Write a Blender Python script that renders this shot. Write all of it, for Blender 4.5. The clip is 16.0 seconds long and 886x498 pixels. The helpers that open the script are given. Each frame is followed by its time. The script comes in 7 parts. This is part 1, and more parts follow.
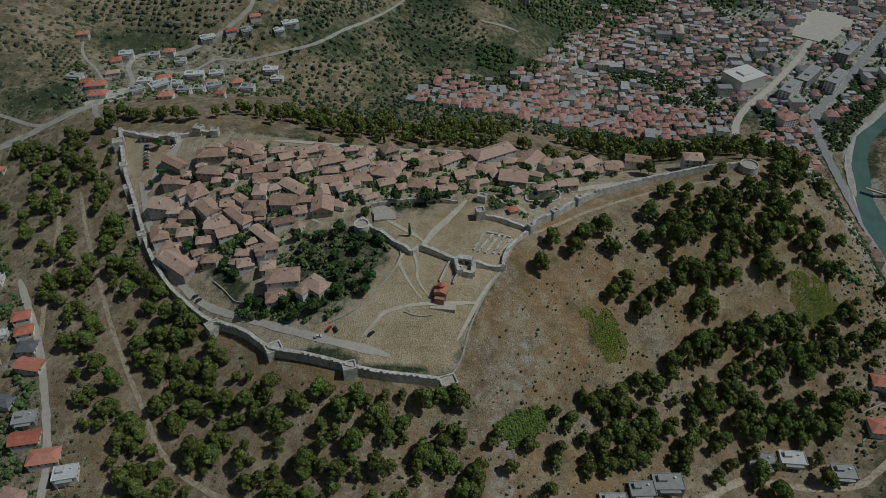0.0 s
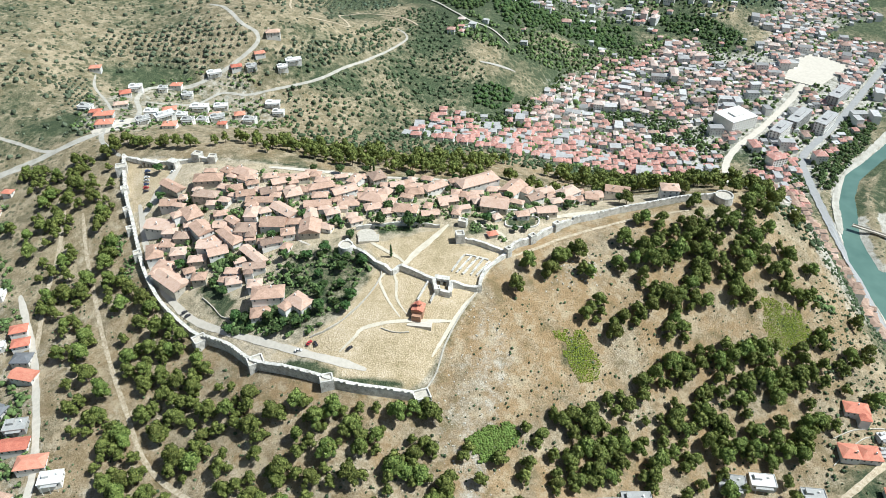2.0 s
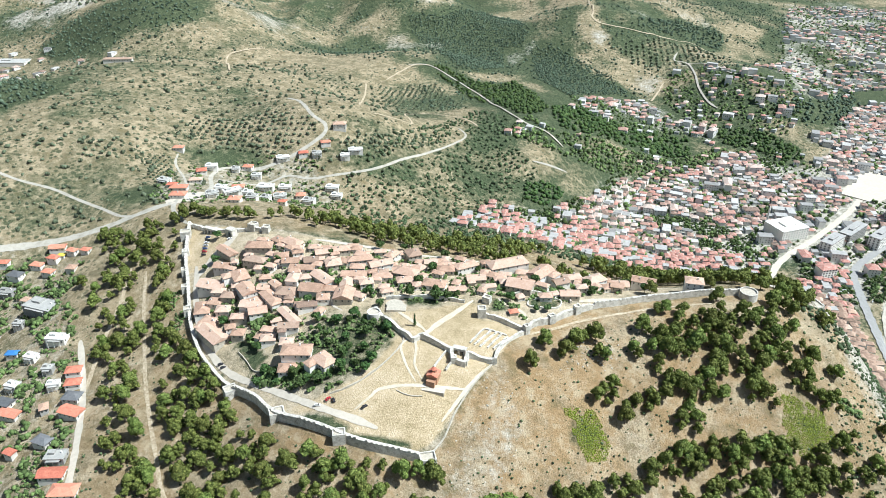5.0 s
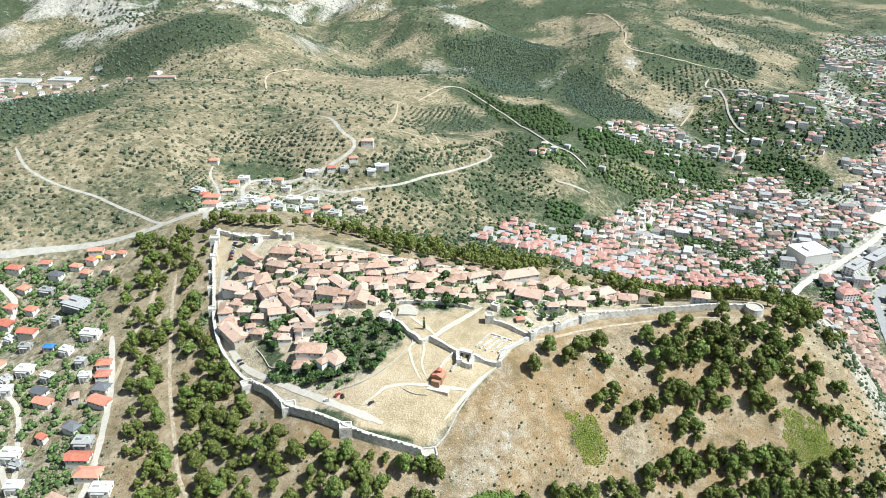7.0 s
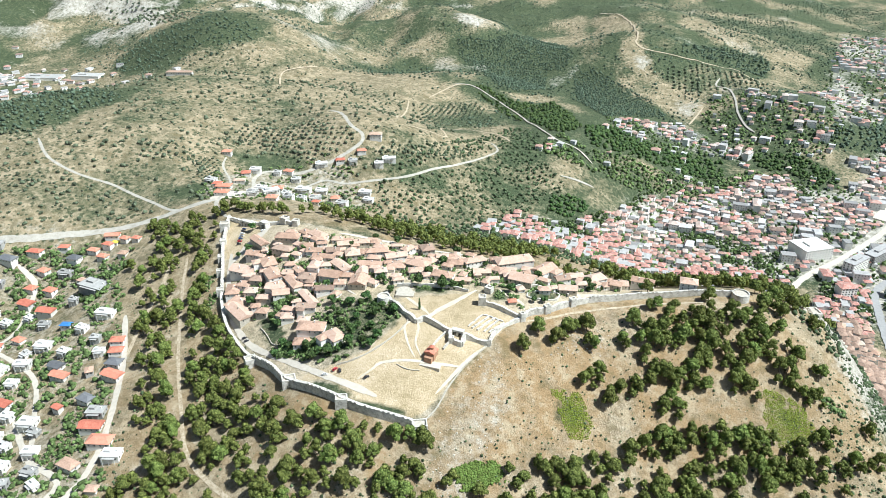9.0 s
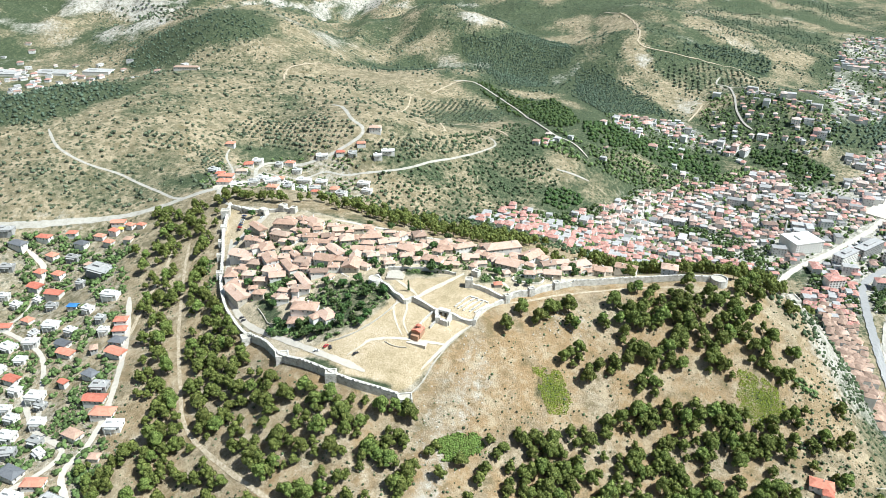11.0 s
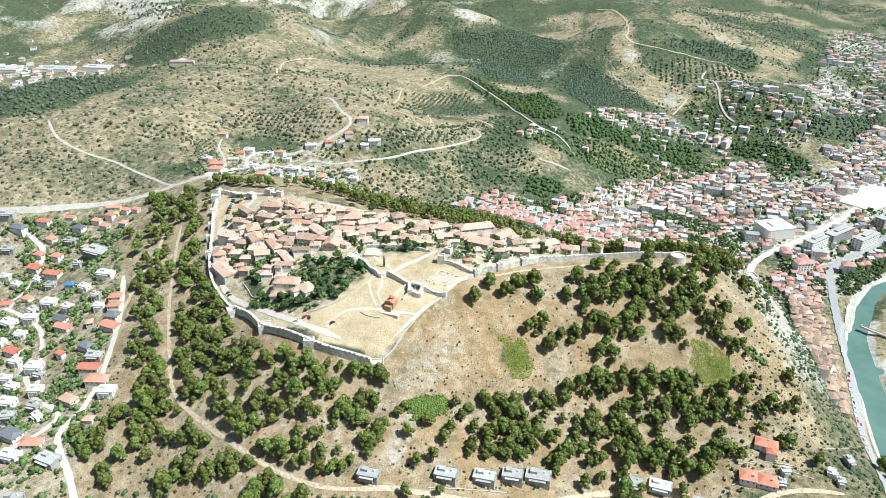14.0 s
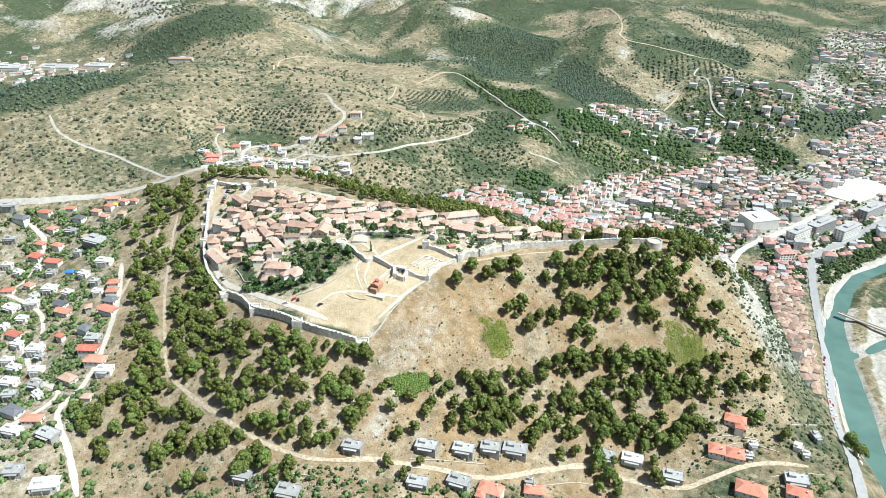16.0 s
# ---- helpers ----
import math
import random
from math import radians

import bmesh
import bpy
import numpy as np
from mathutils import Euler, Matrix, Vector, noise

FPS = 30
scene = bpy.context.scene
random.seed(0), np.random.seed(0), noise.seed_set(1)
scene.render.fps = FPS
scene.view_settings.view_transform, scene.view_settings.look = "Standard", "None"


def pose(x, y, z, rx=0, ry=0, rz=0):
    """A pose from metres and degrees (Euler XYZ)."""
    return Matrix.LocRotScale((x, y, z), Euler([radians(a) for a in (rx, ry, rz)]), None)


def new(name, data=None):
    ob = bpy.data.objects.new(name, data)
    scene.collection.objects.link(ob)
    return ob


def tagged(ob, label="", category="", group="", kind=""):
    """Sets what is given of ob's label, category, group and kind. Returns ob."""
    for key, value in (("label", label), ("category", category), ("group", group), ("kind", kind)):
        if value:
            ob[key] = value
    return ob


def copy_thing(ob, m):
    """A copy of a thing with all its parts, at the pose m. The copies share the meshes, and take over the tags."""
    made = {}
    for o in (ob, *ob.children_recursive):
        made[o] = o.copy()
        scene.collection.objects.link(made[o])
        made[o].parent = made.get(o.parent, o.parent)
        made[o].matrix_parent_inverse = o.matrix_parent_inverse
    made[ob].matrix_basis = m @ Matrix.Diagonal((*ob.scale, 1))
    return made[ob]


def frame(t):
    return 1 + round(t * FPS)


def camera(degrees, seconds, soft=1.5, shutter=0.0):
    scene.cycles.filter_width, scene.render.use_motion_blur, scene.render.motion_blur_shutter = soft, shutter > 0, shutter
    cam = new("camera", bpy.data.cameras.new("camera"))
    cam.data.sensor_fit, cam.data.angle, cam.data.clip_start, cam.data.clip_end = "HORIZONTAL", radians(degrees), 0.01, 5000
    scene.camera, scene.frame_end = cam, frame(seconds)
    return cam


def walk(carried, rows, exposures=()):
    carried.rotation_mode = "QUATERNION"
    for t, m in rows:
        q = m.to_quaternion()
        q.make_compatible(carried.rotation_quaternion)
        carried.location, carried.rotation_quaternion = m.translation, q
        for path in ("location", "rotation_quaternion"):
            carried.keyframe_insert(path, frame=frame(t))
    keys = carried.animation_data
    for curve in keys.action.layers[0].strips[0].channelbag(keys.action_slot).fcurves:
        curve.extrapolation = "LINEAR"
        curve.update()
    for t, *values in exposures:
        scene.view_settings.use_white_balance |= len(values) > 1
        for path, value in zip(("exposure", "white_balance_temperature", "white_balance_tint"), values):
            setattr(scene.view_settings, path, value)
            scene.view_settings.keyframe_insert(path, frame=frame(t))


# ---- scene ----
# ---------------------------------------------------------------- camera
cam = camera(63.05, 16.0, soft=0.7)
PATH = [
    (0.0, -0.00, -0.00, 400.00, 49.399, -0.001, -0.003),
    (0.5, 5.18, -5.72, 400.90, 49.664, -0.021, -0.076),
    (1.0, 10.38, -11.35, 400.32, 50.343, -0.071, -0.151),
    (1.5, 15.65, -16.74, 400.36, 51.286, -0.082, 0.290),
    (2.0, 21.52, -22.38, 400.50, 52.818, -0.055, 1.345),
    (2.5, 27.27, -28.06, 400.33, 54.431, -0.021, 2.288),
    (3.0, 32.52, -33.57, 400.67, 55.932, -0.055, 3.218),
    (3.5, 38.92, -39.12, 400.14, 57.187, 0.003, 4.289),
    (4.0, 44.62, -44.15, 400.20, 58.436, -0.075, 5.223),
    (4.5, 50.22, -49.43, 399.59, 59.717, -0.150, 6.301),
    (5.0, 55.43, -54.46, 399.05, 61.034, -0.248, 8.103),
    (7.5, 83.69, -81.93, 397.84, 63.066, -0.081, 11.772),
    (8.0, 89.16, -87.38, 397.53, 63.071, -0.031, 12.332),
    (8.5, 94.80, -92.84, 397.22, 63.105, -0.108, 12.816),
    (9.0, 100.25, -98.59, 397.11, 63.111, -0.084, 12.936),
    (11.5, 127.83, -126.10, 396.26, 63.125, -0.134, 13.879),
    (12.0, 133.26, -131.65, 396.40, 63.097, -0.159, 13.836),
    (12.5, 138.62, -137.20, 396.22, 63.113, -0.208, 13.779),
    (13.0, 144.17, -142.79, 396.28, 63.099, -0.172, 13.800),
    (13.5, 149.73, -148.52, 396.47, 63.092, -0.077, 13.878),
    (14.0, 155.39, -153.91, 396.59, 63.084, 0.010, 13.942),
    (14.5, 160.97, -159.44, 396.38, 63.094, 0.096, 14.030),
    (15.0, 166.54, -165.17, 396.57, 63.080, 0.136, 14.072),
    (15.5, 172.10, -170.66, 396.30, 63.091, 0.144, 14.090),
    (16.0, 177.25, -176.21, 396.31, 63.104, 0.173, 14.103),
]
walk(cam, [(t, pose(x, y, z, rx, ry, rz)) for t, x, y, z, rx, ry, rz in PATH],
     exposures=[(t, s, 5850, 3) for t, s in ((0.0, -1.68), (0.5, -0.70), (0.8, -0.10), (1.1, 0.28), (1.4, 0.34), (2.5, 0.38), (5.0, 0.50), (16.0, 0.60))])

# ---------------------------------------------------------------- light
SUN_AZ, SUN_EL = radians(-4.0), radians(56.0)      # azimuth of the sun counted from +x towards +y
world = bpy.data.worlds.new("sky")
scene.world = world
world.use_nodes = True
wn = world.node_tree
sky = wn.nodes.new("ShaderNodeTexSky")
sky.sky_type, sky.sun_disc = "NISHITA", False
sky.sun_elevation, sky.sun_rotation = SUN_EL, math.pi / 2 - SUN_AZ
sky.air_density, sky.dust_density = 1.2, 2.0
wn.nodes["Background"].inputs["Strength"].default_value = 0.05
wn.links.new(sky.outputs["Color"], wn.nodes["Background"].inputs["Color"])
sun = new("sun", bpy.data.lights.new("sun", "SUN"))
sun.data.energy, sun.data.angle, sun.data.color = 5.0, radians(0.55), (1.0, 0.97, 0.92)
sun.rotation_euler = Vector((math.cos(SUN_AZ) * math.cos(SUN_EL), math.sin(SUN_AZ) * math.cos(SUN_EL), math.sin(SUN_EL))).to_track_quat("Z", "Y").to_euler()

# ---------------------------------------------------------------- lie of the land
PLAIN = -46.0
NEAR_HILLS = [                                       # x, y, height, radius
    (-450, 700, 221, 200),
    (-560, 960, -5, 220),
    (-300, 900, -25, 200),
    (-180, 760, 48, 150),
    (-660, 1300, 118, 300),
    (-500, 1560, -89, 220),
    (-270, 1330, 42, 180),
    (-150, 1680, 57, 200),
    (-60, 1200, -12, 180),
    (-360, 560, -95, 150),
    (0, 360, -74, 170),
    (-180, 430, 86, 150),
    (180, 380, 132, 150),
    (-150, 220, 81, 180),
    (90, 220, 102, 180),
    (-400, 380, 35, 180),
    (280, 300, -50, 150),
    (-800, 900, 21, 250),
    (60, 820, -38, 150),
    (240, 1080, -53, 150),
    (100, 1000, 166, 150),
]
FAR_HILLS = [
    (150, 1800, 16, 220),
    (360, 2040, 15, 250),
    (0, 2200, 54, 300),
    (480, 1400, 34, 130),
    (540, 1900, 16, 220),
    (-1150, 1200, -77, 300),
    (-1350, 1500, 72, 350),
    (-1000, 1700, 18, 350),
    (-700, 1600, 90, 200),
    (-1800, 2500, -8, 600),
    (-600, 2600, -1, 500),
    (500, 2900, -4, 500),
    (1500, 3600, 11, 700),
    (-3000, 2000, 249, 900),
    (-2800, 3600, 209, 900),
    (2800, 3200, 3, 900),
    (-600, 3900, 177, 800),
    (-2500, 500, 380, 700),
    (0, -1500, 92, 900),
    (1100, 2900, 10, 350),
]
RELIEF_SOUTH = [                                     # corrections on a 90 m net, from west to east
    [26, 17, 12, 4, -15, -39, -54, -40, -28, -12, 0, -1, -10, -25],
    [22, 9, -6, -20, -46, -88, -90, -59, -49, -47, 2, 7, -31, -61],
    [5, -2, -7, -76, -57, -73, -31, -76, -97, -91, 2, 30, -45, -79],
    [-11, -33, -25, -54, -60, -54, 2, -2, -55, -62, -27, 23, -36, -55],
    [-5, -20, -58, -23, -53, 3, 17, 33, 17, 35, 43, -53, -22, -4],
    [1, 33, -5, -3, 12, 42, 53, 57, -5, 42, 86, -48, -20, 1],
]
RELIEF_NORTH = [
    [-10, -20, -16, 18, 3, 3, 35, 66, 50, 5, -21, -12, -29, -31],
    [-44, -32, -17, -53, -74, -31, 12, 49, 19, -8, -23, 7, -32, 2],
    [-55, -51, -55, -49, 27, 44, -9, 10, 5, -16, -11, -7, -19, 7],
    [-19, -34, -48, -18, 49, 49, -9, -4, -6, -48, -38, -5, -4, -13],
    [29, 5, -11, 4, 26, 15, -13, -9, -9, -32, -29, -7, 1, -8],
    [63, 31, 14, 12, 5, -5, -10, -7, 3, 14, 7, 0, 6, 5],
]
RELIEF = RELIEF_SOUTH + RELIEF_NORTH
FAR_RIDGES = [                                      # x, y, height, all 140 m in radius
    (-730, 680, 41), (-560, 680, -11), (-390, 680, -22), (-220, 680, 47), (-50, 680, -37), (120, 680, 10),
    (-730, 850, 6), (-560, 850, 11), (-390, 850, 17), (-220, 850, -65), (-50, 850, 58), (120, 850, 4),
    (290, 850, -11), (-730, 1020, -12), (-560, 1020, -19), (-390, 1020, 41), (-220, 1020, 27), (-50, 1020, 6),
    (120, 1020, -75), (290, 1020, -15), (460, 1020, 12), (-560, 1190, -28), (-390, 1190, -12), (-220, 1190, 3),
    (-50, 1190, -38), (120, 1190, 65), (290, 1190, 6), (460, 1190, -5), (630, 1190, -5), (-730, 1360, 27),
    (-560, 1360, 43), (-390, 1360, -10), (-220, 1360, 46), (-50, 1360, 33), (120, 1360, 9), (290, 1360, -38),
    (460, 1360, 51), (630, 1360, -25), (-560, 1530, 14), (-390, 1530, -55), (-220, 1530, -17), (-50, 1530, -62),
    (120, 1530, 24), (290, 1530, -2), (460, 1530, 25), (630, 1530, -13), (-730, 1700, -9), (-560, 1700, 2),
    (-390, 1700, 76), (-220, 1700, 54), (-50, 1700, -12), (120, 1700, 63), (290, 1700, 20), (460, 1700, -22),
    (-560, 1870, -9), (-390, 1870, 45), (-220, 1870, 11), (-50, 1870, -50), (120, 1870, -6), (290, 1870, 16),
    (-50, 2040, -9), (120, 2040, 32), (290, 2040, 21), (460, 2040, 6), (630, 2040, 6), (120, 2210, 16),
    (290, 2210, 3), (460, 2210, 4), (630, 2210, 9), (290, 2380, -4), (630, 2380, 3),
]


def lattice(u, v, seed):
    """Smooth noise between 0 and 1 over numpy arrays."""
    i, j = np.floor(u).astype(np.int64), np.floor(v).astype(np.int64)
    fu, fv = u - i, v - j
    fu, fv = fu * fu * (3 - 2 * fu), fv * fv * (3 - 2 * fv)

    def corner(a, b):
        h = (a * 374761393 + b * 668265263 + seed * 1442695041) & 0xFFFFFFFF
        h = ((h ^ (h >> 13)) * 1274126177) & 0xFFFFFFFF
        return ((h ^ (h >> 16)) & 0xFFFF) / 65535.0

    top = corner(i, j) * (1 - fu) + corner(i + 1, j) * fu
    low = corner(i, j + 1) * (1 - fu) + corner(i + 1, j + 1) * fu
    return top * (1 - fv) + low * fv


def fractal(x, y, size, seed, octaves=4):
    total, weight, amount = 0.0, 0.0, 1.0
    for k in range(octaves):
        total = total + amount * lattice(x / size * 2 ** k + 17.3 * k, y / size * 2 ** k - 9.1 * k, seed + k)
        weight += amount
        amount *= 0.5
    return total / weight


def spline(u):
    a = np.abs(u)
    return np.where(a < 1, 2 / 3 - a * a + a ** 3 / 2, np.where(a < 2, (2 - a) ** 3 / 6, 0))


def away(x, y, line):
    """Distance from a polyline."""
    best = np.full(np.shape(x), 1e9)
    for (ax, ay), (bx, by) in zip(line[:-1], line[1:]):
        dx, dy = bx - ax, by - ay
        s = np.clip(((x - ax) * dx + (y - ay) * dy) / (dx * dx + dy * dy), 0, 1)
        best = np.minimum(best, np.hypot(x - ax - s * dx, y - ay - s * dy))
    return best


def inside(x, y, poly):
    hit = np.zeros(np.shape(x), bool)
    for (ax, ay), (bx, by) in zip(poly, poly[1:] + poly[:1]):
        if ay != by:
            hit ^= ((ay > y) != (by > y)) & (x < (bx - ax) * (y - ay) / (by - ay) + ax)
    return hit


def within(x, y, poly, soft):
    """1 well inside a polygon, 0 well outside, with an edge that many metres wide."""
    d = away(x, y, poly + poly[:1])
    return np.clip(0.5 + np.where(inside(x, y, poly), d, -d) / soft, 0, 1)


CHANNEL = [(1300, 1490), (900, 1100), (700, 915), (600, 826), (543, 772), (489, 722), (466, 680), (450, 634), (437, 600), (430, 560), (427, 500), (424, 430), (420, 370), (418, 300), (418, 200), (422, 0), (450, -300), (620, -900), (900, -2500)]
SIDE_ARM = [(430, 532), (446, 538), (486, 574), (545, 604), (620, 640), (800, 700), (1200, 760)]
FLOODPLAIN = [(1300, 1450), (900, 1030), (720, 850), (640, 760), (560, 660), (530, 560), (520, 480), (512, 400), (505, 300), (500, 100), (520, -300), (700, -900), (980, -2500)]


def ground(x, y):
    """Height of the land."""
    x, y = np.asarray(x, float), np.asarray(y, float)
    z = np.full(np.broadcast(x, y).shape, PLAIN)
    for a, b, h, r in NEAR_HILLS + FAR_HILLS:
        z = z + h * np.exp(-((x - a) ** 2 + (y - b) ** 2) / (2 * r * r))
    u, v = (x + 510.0) / 90.0 + 1, (y - 130.0) / 90.0 + 1
    for j, row in enumerate(RELIEF):
        bv = spline(v - j)
        for i, c in enumerate(row):
            z = z + c * spline(u - i) * bv
    z = np.maximum(z, PLAIN)
    for a, b, h in FAR_RIDGES:
        z = z + h * np.exp(-((x - a) ** 2 + (y - b) ** 2) / (2 * 140.0 ** 2))
    z = PLAIN + np.logaddexp(0, (z - PLAIN) / 6.0) * 6.0 - 6.0 * math.log(2) * np.exp(-np.abs(z - PLAIN) / 6.0)
    far = np.clip((np.hypot(x, y - 400) - 700) / 600, 0, 1)
    hill = np.clip((z - PLAIN - 8) / 60, 0, 1)
    z = z + far * hill * (0.2 - np.abs(fractal(x, y, 330, 5, 5) - 0.5) * 2) * 22
    wild = np.clip((y - 1350) / 300, 0, 1) * hill * (0.35 + 0.65 * np.clip((-x - 250) / 300, 0, 1))
    z = z + wild * (0.3 - np.abs(fractal(x, y, 150, 6, 4) - 0.5) * 2.8) * 40
    z = z + 150 * np.clip((-x - 760) / 500, 0, 1) * np.clip((y - 1400) / 420, 0, 1) + 130 * np.clip((y - 2150) / 900, 0, 1) * np.clip((900 - x) / 500, 0, 1)
    bad = np.clip((-x - 560) / 200, 0, 1) * np.clip((y - 1420) / 160, 0, 1)
    z = z + bad * ((0.3 - np.abs(fractal(x, y, 190, 8, 4) - 0.5) * 3.0) * 62 + (0.3 - np.abs(fractal(x, y, 60, 9, 3) - 0.5) * 2.4) * 20)
    flat = np.exp(-(((x + 1130) / 330) ** 2 + ((y - 1170) / 170) ** 2) ** 2)
    z = z + flat * (20.0 - z)
    z = z + hill * (fractal(x, y, 38, 11, 3) - 0.5) * 2.2
    bar = PLAIN - 2.9 + 1.5 * fractal(x, y, 45, 21, 3)
    beach = np.clip((away(x, y, FLOODPLAIN) - 62) / 12, 0, 1) * np.clip((away(x, y, CHANNEL) - 15) / 3, 0, 1)
    z = bar + (np.maximum(z, PLAIN) - bar) * beach
    wet = np.minimum(away(x, y, CHANNEL) - 8 - 4 * np.clip((620 - y) / 60, 0, 1) - 3 * (fractal(x, y, 40, 22, 2) - 0.5) - 0.004 * np.clip(560 - y, 0, 2000), away(x, y, SIDE_ARM) - 6)
    return z - 3.2 * (1 - np.clip(wet / 5 + 0.5, 0, 1))


def spot(x, y):
    """Height of the land's mesh at one place."""
    i, j = int(np.searchsorted(GX, x)) - 1, int(np.searchsorted(GY, y)) - 1
    u, v = (x - GX[i]) / (GX[i + 1] - GX[i]), (y - GY[j]) / (GY[j + 1] - GY[j])
    return float((gz[j, i] * (1 - u) + gz[j, i + 1] * u) * (1 - v) + (gz[j + 1, i] * (1 - u) + gz[j + 1, i + 1] * u) * v)


# ---------------------------------------------------------------- materials
def material(name, rough=0.9, metal=0.0):
    m = bpy.data.materials.new(name)
    m.use_nodes = True
    b = m.node_tree.nodes["Principled BSDF"]
    b.inputs["Roughness"].default_value, b.inputs["Metallic"].default_value = rough, metal
    b.inputs["Specular IOR Level"].default_value = 0.25
    return m, m.node_tree, b


def node(tree, kind, **sets):
    n = tree.nodes.new(kind)
    for key, value in sets.items():
        n.inputs[key.replace("_", " ")].default_value = value
    return n


def noisy(tree, scale, detail=4.0, rough=0.6, coords=None):
    n = node(tree, "ShaderNodeTexNoise", Scale=scale, Detail=detail, Roughness=rough)
    if coords is not None:
        tree.links.new(coords, n.inputs["Vector"])
    return n.outputs["Fac"]


def ramp(tree, fac, stops):
    n = tree.nodes.new("ShaderNodeValToRGB")
    while len(n.color_ramp.elements) < len(stops):
        n.color_ramp.elements.new(0.5)
    for e, (at, c) in zip(n.color_ramp.elements, stops):
        e.position, e.color = at, (*c, 1.0)
    tree.links.new(fac, n.inputs["Fac"])
    return n.outputs["Color"]


def mix(tree, fac, a, b, kind="MIX"):
    n = tree.nodes.new("ShaderNodeMix")
    n.data_type, n.blend_type = "RGBA", kind
    for value, port in ((fac, n.inputs["Factor"]), (a, n.inputs["A"]), (b, n.inputs["B"])):
        if hasattr(value, "is_linked"):
            tree.links.new(value, port)
        elif isinstance(value, tuple):
            port.default_value = (*value, 1.0)
        else:
            port.default_value = value
    return n.outputs["Result"]


def calc(tree, op, a, b=0.0, clamp=False):
    n = tree.nodes.new("ShaderNodeMath")
    n.operation, n.use_clamp = op, clamp
    for value, port in ((a, n.inputs[0]), (b, n.inputs[1])):
        if hasattr(value, "is_linked"):
            tree.links.new(value, port)
        else:
            port.default_value = value
    return n.outputs["Value"]


def bump(tree, bsdf, height, strength, distance):
    n = node(tree, "ShaderNodeBump", Strength=strength, Distance=distance)
    tree.links.new(height, n.inputs["Height"])
    tree.links.new(n.outputs["Normal"], bsdf.inputs["Normal"])


def placed(tree):
    """World position, in metres."""
    return tree.nodes.new("ShaderNodeNewGeometry").outputs["Position"]


def chance(tree):
    return tree.nodes.new("ShaderNodeObjectInfo").outputs["Random"]


def island(tree):
    return tree.nodes.new("ShaderNodeNewGeometry").outputs["Random Per Island"]


def simple(name, stops, scale=0.4, rough=0.9, bumps=0.0, bump_scale=3.0, vary=None, spread=0.25, detail=5.0):
    """A surface whose colour runs over stops by noise; vary: 'object' or 'island' shifts its lightness from piece to piece."""
    m, t, b = material(name, rough)
    p = placed(t)
    fac = mix(t, 0.4, noisy(t, scale, detail, 0.65, p), noisy(t, scale * 9, 3.0, 0.6, p))
    col = ramp(t, fac, stops)
    if vary:
        r = chance(t) if vary == "object" else island(t)
        shade = calc(t, "ADD", calc(t, "MULTIPLY", r, 2 * spread), 1 - spread)
        mul = t.nodes.new("ShaderNodeVectorMath")
        mul.operation = "SCALE"
        t.links.new(col, mul.inputs[0])
        t.links.new(shade, mul.inputs["Scale"])
        col = mul.outputs["Vector"]
    t.links.new(col, b.inputs["Base Color"])
    if bumps:
        bump(t, b, noisy(t, bump_scale, 5.0, 0.65, p), 0.8, bumps)
    return m


